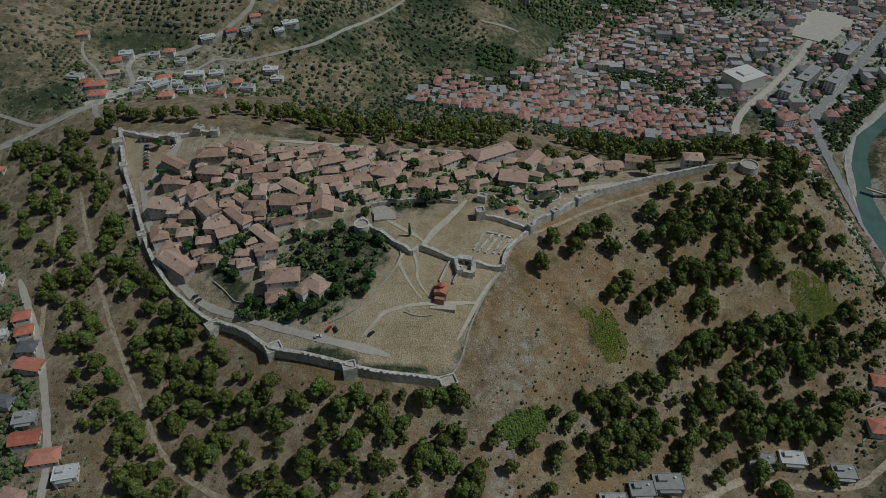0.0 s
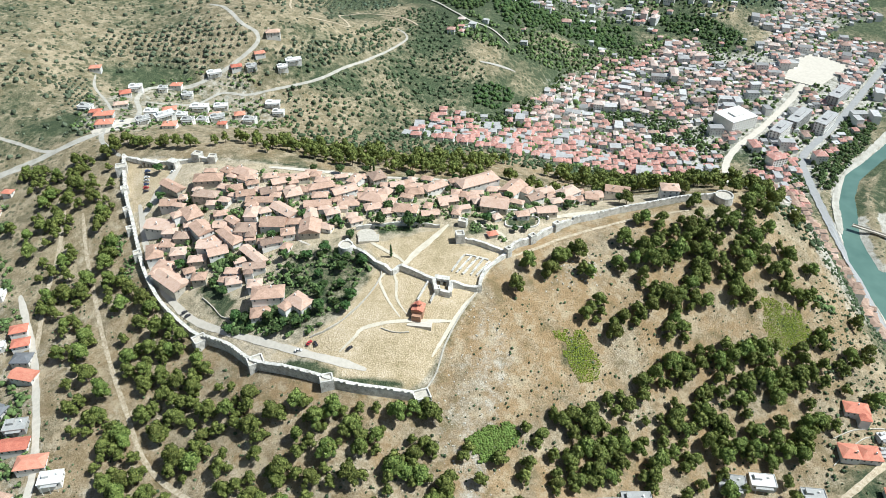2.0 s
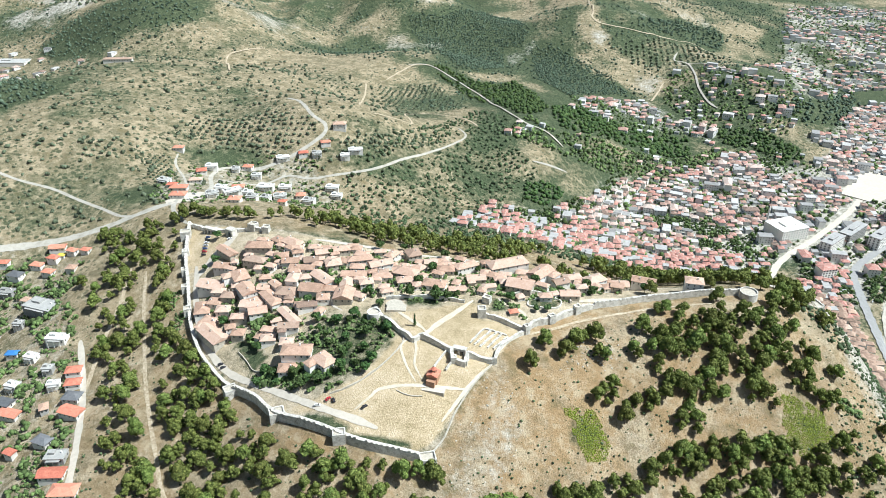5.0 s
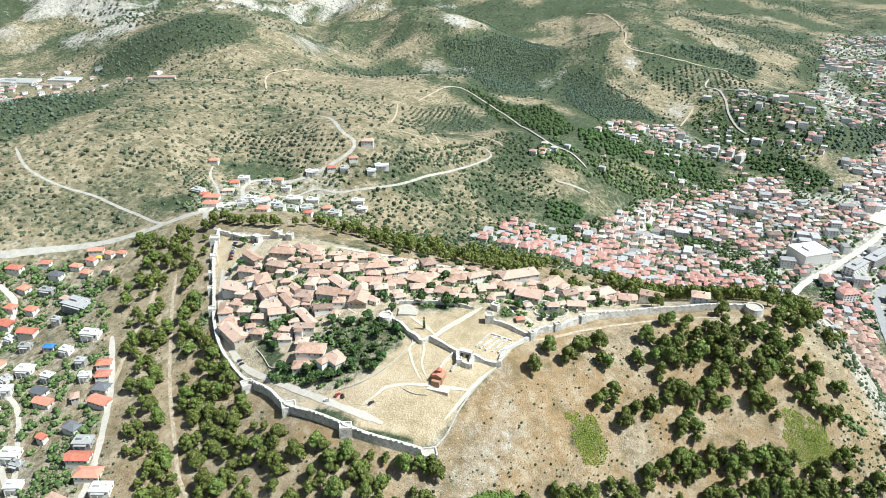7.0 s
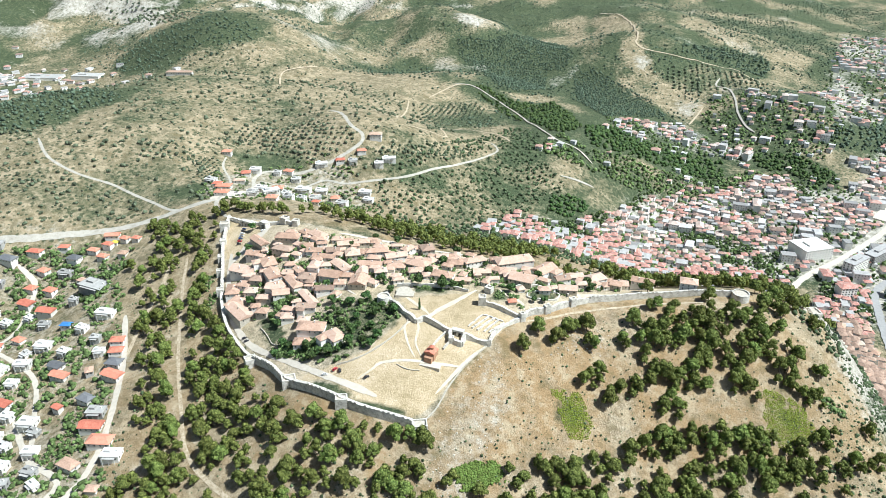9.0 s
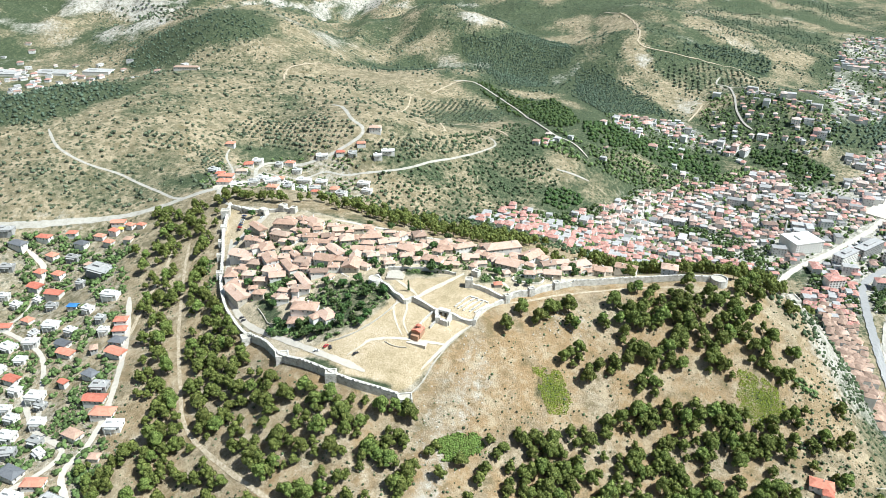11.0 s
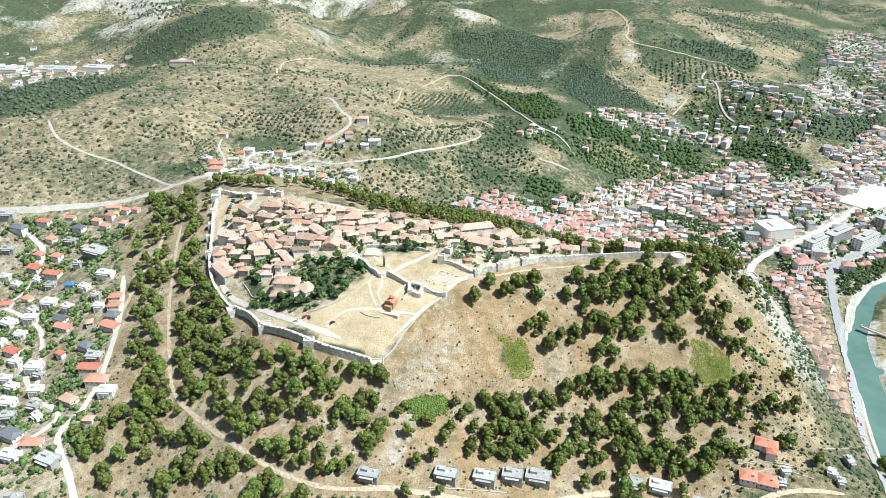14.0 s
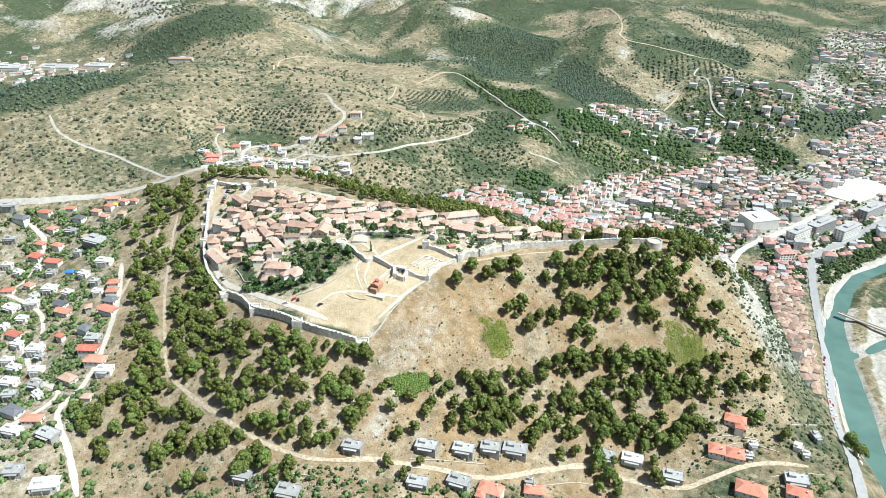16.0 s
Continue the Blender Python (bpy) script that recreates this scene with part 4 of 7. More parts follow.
curtain("inner_wall", INNER_WALL, 4.8, 2.2, "massive grey limestone wall of the inner citadel", False, 7)
curtain("inner_wall", CITADEL_WALL, 4.6, 1.8, "grey limestone wall with a stepped top", False, 8)
curtain("curtain_wall", NORTH_WALL, 4.0, 2.2, "pale limestone gate wall of the castle", False, 9)
curtain("terrace_wall", [(44, 402), (54, 407), (68, 411), (83, 412), (87, 402)], 3.0, 1.0, "low pale terrace wall", False, 10)
curtain("terrace_wall", [(57, 399), (78, 404), (77, 391), (57, 388), (57, 399)], 1.6, 0.9, "low ruined walls of an old roofless building", False, 16)
curtain("terrace_wall", [(4, 330), (1, 323), (-2, 316)], 2.2, 0.8, "low stone wall beside the church stairs", False, 17)
curtain("terrace_wall", [(11, 325), (8, 320), (6, 315)], 2.2, 0.8, "low stone wall beside the church stairs", False, 18)
curtain("terrace_wall", [(-147, 338), (-138, 330), (-130, 321), (-124, 318)], 1.3, 0.6, "low stone wall round the lawn", False, 19)
curtain("terrace_wall", [(-34, 352), (-26, 336), (-36, 314), (-52, 298), (-66, 292)], 1.4, 0.7, "low stone garden wall", False, 11)
curtain("terrace_wall", [(-48, 384), (-20, 388), (10, 384)], 3.5, 1.0, "pale retaining wall below the houses", False, 12)
for x, y, w_, d_, h_, a_ in ((-252, 480, 9, 8, 8, 20), (-241, 455, 6, 6, 6, 25), (-232, 432, 5, 6, 6, 28), (-223, 412, 5, 5, 6, 28), (-208, 385, 6, 6, 7, 25), (-140, 304, 9, 8, 8, 40), (-98, 280, 10, 8, 7, 28), (-52, 262, 8, 7, 7, 15),
                             (3, 259, 10, 8, 6, 20), (24, 369, 6, 6, 6, 10), (26, 387, 6, 5, 4, -20), (73, 374, 5, 4, 6, 35), (56, 359, 4, 4, 6, 40), (91, 389, 5, 4, 6, 40), (10, 323, 4, 4, 4, 10), (-186, 477, 7, 7, 6, -15), (-172, 471, 6, 6, 5, 0)):
    square_tower(x, y, w_, d_, h_, a_, "square pale limestone tower with a plain parapet")
round_tower(-52, 361, 5.0, 4.4, "stout round grey limestone tower of the citadel")
round_tower(219, 431, 6.6, 4.6, "round pale limestone tower at the end of the wall")
square_tower(292, 489, 12, 12, 10, 20, "ruined square limestone tower above the cliff")


def arch_gate(x, y, yaw, w, d, h, arches, label):
    z = spot(x, y)
    root = thing("gatehouse", label, "gatehouse", "", at=(x, y, z), yaw=radians(yaw))
    s, dark = Shape(), Shape()
    step = w / arches
    for i in range(arches + 1):
        s.box(-w / 2 + i * step, 0, -2, step * 0.38, d, h * 0.62 + 2)
    s.box(0, 0, h * 0.6, w + step * 0.38, d, h * 0.4)
    part("arcade", s, STONE, root)
    # dark slab in each opening, standing in for the shade under the arch
    for i in range(arches):
        dark.box(-w / 2 + (i + 0.5) * step, d * 0.2, -1, step * 0.62, d * 0.3, h * 0.6)
    part("arch_shade_slab", dark, DARK_GLASS, root)


arch_gate(13, 331, -12, 8, 4, 4.2, 2, "ruined stone gatehouse with two dark arches")
arch_gate(-227, 481, -17, 15, 4, 4.6, 4, "pale stone gate bastion with round arches")
arch_gate(-205, 473, -25, 6, 6, 6, 1, "pale stone inner gate with an arch")

# foundations of old barracks in the upper yard
stub = random.Random(77)
for ax, ay, ex, ey in ((27, 355, 19, 340), (32, 354, 22, 339), (36, 353, 26, 338), (40, 353, 31, 338), (44, 351, 35, 338), (28, 355, 43, 352)):
    s = Shape()
    n = 7
    for q in range(n):
        u = (q + 0.5) / n
        bx, by = ax + (ex - ax) * u, ay + (ey - ay) * u
        s.box(bx + stub.uniform(-0.2, 0.2), by, spot(bx, by) - 0.6, math.hypot(ex - ax, ey - ay) / n + 0.1, stub.uniform(1.0, 1.3), stub.uniform(1.3, 1.8), math.atan2(ey - ay, ex - ax) + stub.uniform(-0.02, 0.02))
    whole("ruined_wall", s, STONE, "low ruined foundation wall in dry grass", "ruin", "barracks foundations")
s = Shape()
for q in range(7):
    ax, ay = -22 + q * 2.4, 296 - q * 1.1 + 0.25 * q * q * 0.6
    s.box(ax, ay, spot(ax, ay) - 0.4, 2.6, 0.6, 1.1, radians(-20 + q * 4))
whole("ruined_wall", s, RUBBLE, "short curved stump of an old wall", "ruin")
s = Shape()
s.round(-40, 377, spot(-40, 377) - 1, 6.5, 2.0, 16)
s.box(-38, 372, spot(-38, 372) - 1, 14, 8, 2.6, radians(5))
whole("cistern_platform", s, RUBBLE, "pale round stone platform beside the tower", "platform")


for q, line_ in enumerate(([(268, 282), (285, 289), (306, 292)], [(262, 264), (290, 284), (320, 286)], [(310, 258), (330, 268), (350, 276)], [(150, 208), (175, 222), (200, 226)], [(60, 190), (85, 199), (110, 208)], [(330, 320), (345, 330), (360, 345)], [(270, 232), (290, 226), (318, 226)], [(-60, 150), (-30, 158), (0, 160)])):
    curtain("garden_wall", line_, 0.9, 0.6, "low pale terrace wall of the gardens", False, 40 + q)

# ---------------------------------------------------------------- houses
def pane_mesh():
    s = Shape()
    s.box(0, 0, 0, 0.95, 0.16, 1.35)
    return s.mesh("window", [DARK_GLASS])


WINDOW = pane_mesh()


def hip_roof(s, w, d, z, rise, eave, slot=0, gable=False):
    """A tiled roof of real thickness; its ridge runs along the longer side."""
    a, b = w / 2 + eave, d / 2 + eave
    t = 0.22
    if a >= b:
        r = a - (0.0 if gable else b * 0.85)
        e, f = (-r, 0.0), (r, 0.0)
    else:
        r = b - (0.0 if gable else a * 0.85)
        e, f = (0.0, -r), (0.0, r)
    k = len(s.v)
    s.v += [(-a, -b, z), (a, -b, z), (a, b, z), (-a, b, z), (-a, -b, z + t), (a, -b, z + t), (a, b, z + t), (-a, b, z + t), (*e, z + rise), (*f, z + rise)]
    faces = [(3, 2, 1, 0), (0, 1, 5, 4), (1, 2, 6, 5), (2, 3, 7, 6), (3, 0, 4, 7)]
    if a >= b:
        faces += [(4, 5, 9, 8), (6, 7, 8, 9), (5, 6, 9), (7, 4, 8)]
    else:
        faces += [(5, 6, 9, 8), (7, 4, 8, 9), (4, 5, 8), (6, 7, 9)]
    for q in faces:
        s.f.append(tuple(k + i for i in q))
        s.m.append(slot)


def house(x, y, w, d, yaw, height, roof_mat, wall_mat, label, group, rnd, flat=False, windows=True, gable=False, name="house", chimneys=1, slab=None):
    c, s_ = math.cos(radians(yaw)), math.sin(radians(yaw))
    z = max(spot(x + c * a - s_ * b, y + s_ * a + c * b) for a, b in ((0, 0), (-w / 2, -d / 2), (w / 2, -d / 2)))
    low = min(spot(x + c * a - s_ * b, y + s_ * a + c * b) for a in (-w / 2, w / 2) for b in (-d / 2, d / 2))
    root = thing(name, label, "house", group, at=(x, y, z), yaw=radians(yaw))
    wall = Shape()
    wall.box(0, 0, low - z - 1.0, w, d, height + z - low + 1.0)
    if gable and w >= d:
        for q in (-1, 1):
            wall.poly([(q * (w / 2 - 0.02), -d / 2, height), (q * (w / 2 - 0.02), d / 2, height), (q * (w / 2 - 0.02), 0, height + d * 0.2)])
    part("wall", wall, wall_mat, root)
    top = Shape()
    if flat:
        top.box(0, 0, height + 0.003, w + 0.6, d + 0.6, 0.35)
        top.box(-w * 0.2, d * 0.15, height + 0.353, w * 0.3, d * 0.4, 1.9)
        roof = part("roof", top, slab or CONCRETE, root, "flat concrete roof slab")
        rim = Shape()
        for cx, cy, ww, dd in ((0, -d / 2 - 0.15, w + 0.6, 0.3), (0, d / 2 + 0.15, w + 0.6, 0.3), (-w / 2 - 0.15, 0, 0.3, d), (w / 2 + 0.15, 0, 0.3, d)):
            rim.box(cx, cy, height + 0.353, ww, dd, 0.45)
        part("parapet", rim, wall_mat, roof)
        if windows:
            porch = Shape()
            porch.box(0, -d / 2 - 1.0, height - 0.5, w * 0.7, 2.0, 0.2)
            part("porch_slab", porch, CONCRETE, root)
            for q in (-1, 0, 1):
                post = Shape()
                post.box(q * w * 0.33, -d / 2 - 1.85, low - z - 1.0, 0.25, 0.25, height - 0.5 + z - low + 1.0)
                part("post", post, wall_mat, root)
            tank = Shape()
            tank.round(w * 0.25, d * 0.2, height + 0.36, 0.6, 1.2, 10)
            part("water_tank", tank, PLASTER, roof, "small pale roof water tank")
    else:
        hip_roof(top, w, d, height - 0.05, min(w, d) * rnd.uniform(0.20, 0.26) + 0.3, 0.65, 0, gable)
        roof = part("roof", top, roof_mat, root)
        for q in range(chimneys):
            ch = Shape()
            cx, cy = rnd.uniform(-0.3, 0.3) * w, rnd.uniform(-0.25, 0.25) * d
            ch.box(cx, cy, height, 0.8, 0.8, min(w, d) * 0.25 + 1.0)
            part("chimney", ch, wall_mat, roof)
    if not flat and name == "house" and 13 < w < 20 and rnd.random() < 0.6:
        q, ww, wd = rnd.choice((-1, 1)), w * rnd.uniform(0.35, 0.5), d * rnd.uniform(0.5, 0.75)
        wing = Vector((q * (w / 2 - ww / 2 - 0.3), -d / 2 - wd / 2 + 1.2, 0))
        sh = Shape()
        sh.box(0, 0, low - z - 3.0, ww, wd, height * 0.88 + z - low + 3.0)
        part("wing_wall", sh, wall_mat, root).location = wing
        sh = Shape()
        hip_roof(sh, ww, wd, height * 0.88 - 0.05, min(ww, wd) * 0.24 + 0.3, 0.6)
        part("wing_roof", sh, roof_mat, root).location = wing
    if windows:
        floors = max(1, int(height / 3.0))
        for fl in range(floors):
            zz = height - 2.3 - fl * 3.0
            for side, span in ((-1, w), (1, w)):
                n = max(2, int(span / 3.6))
                for q in range(n):
                    if rnd.random() < 0.85 and side < 0 or rnd.random() < 0.2:
                        ob = part("window", WINDOW, None, root)
                        ob.location = (-span / 2 + (q + 0.5) * span / n, side * d / 2, zz)
            n = max(1, int(d / 4.5))
            for q in range(n):
                if rnd.random() < 0.8:
                    ob = part("window", WINDOW, None, root)
                    ob.location = (w / 2, -d / 2 + (q + 0.5) * d / n, zz)
                    ob.rotation_euler.z = math.pi / 2
    return root


# x, y, width, depth, turn
WEST_QUARTER = [(-195, 406, 21, 13, -9), (-173, 411, 17, 12, -52), (-160, 393, 16, 12, -48), (-150, 382, 9, 9, -50), (-151, 378, 16, 10, -1), (-175, 392, 11, 9, 3), (-185, 388, 11, 9, -2), (-174, 377, 10, 9, 10), (-194, 383, 17, 11, -71), (-173, 354, 26, 13, -38), (-181, 368, 14, 10, -11), (-157, 367, 12, 7, 11), (-143, 370, 13, 10, 24), (-137, 383, 23, 9, -45), (-126, 388, 15, 11, 2), (-116, 363, 24, 7, -44), (-113, 352, 14, 7, 13), (-105, 372, 14, 7, 20), (-95, 380, 9, 8, 14), (-126, 344, 10, 8, 15), (-110, 338, 9, 8, 9)]
MIDDLE_QUARTER = [(-152, 352, 9, 8, 6), (-98, 325, 20, 12, 8), (-101, 313, 12, 9, 12), (-76, 316, 15, 11, -37), (-80, 384, 14, 15, 4), (-107, 391, 17, 12, -1), (-125, 402, 9, 13, 1), (-102, 404, 21, 9, -38), (-122, 415, 19, 7, 2), (-165, 426, 18, 9, -7), (-197, 444, 21, 8, -35), (-195, 426, 11, 9, 2), (-167, 442, 21, 11, 7), (-144, 430, 11, 8, 18), (-141, 449, 18, 10, -27), (-120, 444, 10, 7, 11), (-111, 436, 12, 8, 25), (-99, 443, 16, 8, 20), (-99, 423, 12, 11, 23)]
UPPER_QUARTER = [(-134, 423, 13, 8, 13), (-80, 433, 19, 8, 20), (-79, 411, 19, 8, 8), (-82, 398, 9, 11, 16), (-67, 401, 10, 8, 22), (-62, 429, 18, 9, 30), (-42, 423, 18, 9, 14), (-57, 413, 15, 7, 4), (-38, 408, 13, 8, 19), (-56, 447, 12, 8, 64), (-40, 452, 11, 12, 29), (-24, 442, 10, 7, 14), (-10, 429, 13, 9, 10), (5, 437, 18, 9, 34), (37, 451, 32, 13, 28), (15, 418, 14, 8, 15), (-39, 418, 18, 11, -14), (-15, 404, 17, 10, -7), (3, 398, 12, 6, 11), (-79, 422, 11, 7, 5)]
EAST_QUARTER = [(49, 412, 19, 13, -11), (64, 443, 19, 13, 55), (80, 434, 12, 8, 30), (90, 456, 14, 8, 20), (86, 409, 14, 8, 7), (107, 448, 16, 11, 35), (124, 441, 9, 8, -10), (110, 459, 22, 6, 8), (128, 452, 12, 9, 7), (146, 455, 18, 9, -12), (-184, 429, 5, 6, 7), (-147, 395, 9, 8, 6), (-138, 397, 10, 6, -39), (-58, 419, 8, 6, 13), (-80, 442, 11, 7, -4), (-118, 426, 11, 9, 21), (-154, 452, 10, 8, -29), (-31, 431, 9, 8, -37)]
rnd = random.Random(7)
for row in (WEST_QUARTER, MIDDLE_QUARTER, UPPER_QUARTER, EAST_QUARTER):
    for x, y, w_, d_, a_ in row:
        house(x, y, w_, d_, a_, rnd.uniform(3.4, 5.0) if min(w_, d_) < 11 else rnd.uniform(4.2, 5.8), OLD_TILE if rnd.random() < 0.85 else WORN_TILE, PLASTER if rnd.random() < 0.75 else RUBBLE, "old stone house with a faded clay tile roof", "castle houses", rnd, gable=rnd.random() < 0.35)
house(46, 376, 6, 4.5, 20, 2.6, RED_TILE, RUBBLE, "small stone hut with a red tile roof on the terrace", "castle houses", rnd, windows=False, name="hut", chimneys=0)
house(180, 437, 13, 10, -5, 8.5, OLD_TILE, PLASTER, "tall white house with a clay tile roof beside the wall", "castle houses", rnd)

# small infill roofs between the larger houses
taken = [(x, y, (w_ + d_) / 4) for row in (WEST_QUARTER, MIDDLE_QUARTER, UPPER_QUARTER, EAST_QUARTER) for x, y, w_, d_, a_ in row]
QUARTERS = [[(-205, 372), (-190, 420), (-170, 455), (-120, 455), (-60, 455), (0, 458), (60, 455), (130, 455), (130, 440), (60, 395), (0, 395), (-60, 388), (-100, 360), (-130, 340), (-165, 350)]]
made = 0
for tries in range(4000):
    x, y = rnd.uniform(-205, 140), rnd.uniform(335, 458)
    w_, d_ = rnd.uniform(5, 10), rnd.uniform(4.5, 7)
    if made < 75 and inside(np.array(x), np.array(y), QUARTERS[0]) and all(math.hypot(x - a, y - b) > r * 0.9 + (w_ + d_) / 4 * 0.8 for a, b, r in taken) and away(np.array(x), np.array(y), ROADS[0][1]) > 9:
        taken.append((x, y, (w_ + d_) / 4))
        house(x, y, w_, d_, rnd.choice((-15, 0, 12, 25)) + rnd.uniform(-6, 6), rnd.uniform(2.6, 3.8), OLD_TILE, PLASTER, "small old stone house with a faded clay tile roof", "castle houses", rnd, chimneys=0)
        made += 1


def church(x, y, yaw):
    z = spot(x, y)
    root = thing("church", "small red-brick domed church with clay tile roofs", "church", at=(x, y, z), yaw=radians(yaw))
    brick = simple("church_brick", [(0.3, (0.30, 0.17, 0.11)), (0.55, (0.42, 0.25, 0.16)), (0.8, (0.55, 0.42, 0.32))], 1.2, bumps=0.05)
    s = Shape()
    s.box(0, 0, -2, 8.5, 9, 7.5)
    part("nave", s, brick, root)
    s = Shape()
    s.box(0, -6.2, -2, 7.0, 3.6, 4.9)
    part("porch", s, brick, root)
    s = Shape()
    hip_roof(s, 8.5, 9, 5.45, 2.0, 0.4, 0, True)
    part("roof", s, RED_TILE, root)
    s = Shape()
    hip_roof(s, 7.0, 3.6, 2.85, 1.3, 0.35)
    part("porch_roof", s, RED_TILE, root)
    s = Shape()
    s.round(0, 0.8, 6.4, 2.1, 2.9, 12)
    part("drum", s, brick, root)
    s = Shape()
    s.round(0, 0.8, 9.3, 2.5, 1.5, 12, 0, 0.15)
    part("dome", s, RED_TILE, root)
    for q in range(6):
        w_ = part("window", WINDOW, None, root)
        a = q * math.pi / 3
        w_.location, w_.rotation_euler.z, w_.scale = (2.1 * math.cos(a), 0.8 + 2.1 * math.sin(a), 7.2), a + math.pi / 2, (0.5, 1, 1)
    s = Shape()
    s.box(-5.6, 3, -2, 2.4, 6, 5)
    part("side_aisle", s, brick, root)
    return root


church(-1, 308, -12).scale = (0.82, 0.82, 0.82)
church_terrace = Shape()
church_terrace.box(0, 301, spot(0, 301) - 3, 15, 6, 3.5, radians(-6))
whole("church_terrace", church_terrace, PAVING, "pale paved terrace before the church", "terrace")

# ---------------------------------------------------------------- lower houses and the western village
SOUTH_HOUSES = [(94, 211, 15, 9, 0), (112, 220, 14, 9, 2), (129, 227, 17, 10, 0), (193, 248, 16, 10, -8), (242, 243, 14, 9, -5), (97, 183, 15, 9, -8), (296, 273, 7, 5, 0), (327, 258, 16, 10, 0), (143, 205, 6, 5, 0), (20, 185, 14, 8, 0), (69, 202, 15, 9, 0), (71, 172, 14, 8, 0), (-50, 154, 13, 9, 0), (-12, 146, 16, 10, 0), (352, 318, 6, 8, 20)]
SOUTH_WHITE = [(213, 251, 15, 9, -5), (334, 296, 7, 5, 70), (339, 289, 5, 5, 0), (300, 284, 6, 5, 10)]
SOUTH_RED = [(119, 185, 16, 10, -10), (147, 199, 13, 8, 5), (288, 301, 15, 9, -10), (273, 271, 11, 11, -5), (286, 271, 13, 11, -5), (294, 239, 20, 12, -10), (326, 244, 16, 9, -10)]
VILLAGE_RED = [(-389, 488, 14, 8), (-371, 483, 9, 6), (-357, 483, 8, 6), (-386, 475, 10, 7), (-400, 469, 11, 7), (-383, 460, 10, 7), (-459, 455, 15, 8), (-433, 467, 10, 7), (-439, 439, 11, 8), (-440, 419, 11, 8), (-417, 418, 11, 8), (-432, 401, 14, 10), (-397, 387, 16, 9), (-394, 346, 10, 7), (-410, 334, 12, 8), (-281, 336, 11, 8), (-275, 325, 11, 8), (-315, 302, 15, 8), (-261, 299, 16, 9), (-245, 249, 16, 9), (-229, 237, 17, 10), (-346, 271, 12, 8), (-292, 269, 7, 5), (-240, 173, 15, 8)]
VILLAGE_DARK = [(-415, 457, 13, 9), (-480, 440, 19, 10), (-269, 313, 12, 9), (-325, 311, 12, 8), (-271, 277, 12, 8), (-265, 179, 17, 10)]
VILLAGE_GREY = [(-501, 449, 18, 10), (-415, 441, 14, 8), (-477, 416, 14, 8), (-363, 418, 29, 16), (-384, 368, 10, 7), (-306, 340, 8, 6), (-250, 262, 13, 9), (-298, 248, 9, 6), (-269, 209, 10, 7), (-284, 197, 11, 7), (-218, 163, 17, 10), (-219, 128, 13, 9), (-374, 399, 8, 6)]
VILLAGE_WHITE = [(-318, 372, 16, 9), (-331, 355, 10, 7), (-358, 336, 14, 10), (-329, 327, 10, 7), (-292, 325, 9, 6), (-380, 306, 14, 10), (-360, 312, 13, 8), (-212, 226, 13, 9), (-334, 261, 10, 7), (-310, 256, 14, 10), (-315, 234, 10, 7), (-285, 229, 11, 8), (-301, 214, 13, 9), (-248, 160, 15, 8), (-433, 374, 10, 7), (-456, 384, 10, 7), (-356, 293, 10, 7), (-191, 125, 19, 11)]
lots = []
for x, y, w_, d_, a_ in SOUTH_HOUSES:
    house(x, y, w_, d_, a_, rnd.uniform(3.4, 4.8), None, CONCRETE, "plain house with a flat grey concrete roof", "lower houses", rnd, flat=True)
    lots.append((x, y, 10))
for x, y, w_, d_, a_ in SOUTH_WHITE:
    house(x, y, w_, d_, a_, rnd.uniform(3.2, 4.2), None, PLASTER, "white house with a flat white roof terrace", "lower houses", rnd, flat=True, slab=WHITE_SLAB)
    lots.append((x, y, 8))
for x, y, w_, d_, a_ in SOUTH_RED:
    house(x, y, w_, d_, a_, rnd.uniform(3.6, 4.8), RED_TILE, PLASTER, "small white house with a bright red tile roof", "lower houses", rnd)
    lots.append((x, y, 11))
for row, roof_, label_, flat_ in ((VILLAGE_RED, RED_TILE, "village house with a bright red tile roof", False), (VILLAGE_DARK, SLATE, "village house with a dark grey roof", False), (VILLAGE_GREY, None, "village house with a flat grey concrete roof", True), (VILLAGE_WHITE, None, "white village house with a flat pale roof terrace", True)):
    for x, y, w_, d_ in row:
        white = row is not VILLAGE_GREY
        house(x, y, w_, d_, rnd.uniform(-14, 22), rnd.uniform(3.4, 5.6), roof_, PLASTER if white else CONCRETE, label_, "village houses", rnd, flat=flat_, name="village_house", chimneys=0, slab=WHITE_SLAB if row is VILLAGE_WHITE else None, gable=rnd.random() < 0.4)
        lots.append((x, y, 0.45 * w_ + 2.5))
house(-241, 216, 14, 8, -12, 4.6, OLD_TILE, PLASTER, "white village house with a pale clay tile roof", "village houses", rnd, name="village_house", chimneys=0)
house(-381, 480, 6, 5, 5, 3.0, YELLOW_SHEET, PLASTER, "small village house with a bright yellow roof", "village houses", rnd, name="village_house", chimneys=0)
house(-354, 362, 9, 6, 10, 3.2, BLUE_SHEET, PLASTER, "village house with a bright blue sheet roof", "village houses", rnd, name="village_house", chimneys=0)
lots += [(-354, 362, 6), (-241, 216, 9), (-381, 480, 5)]
made = 0
village_roads = [l_ for n_, l_, w_, m_, t_ in ROADS if "village" in n_ or "valley" in n_]
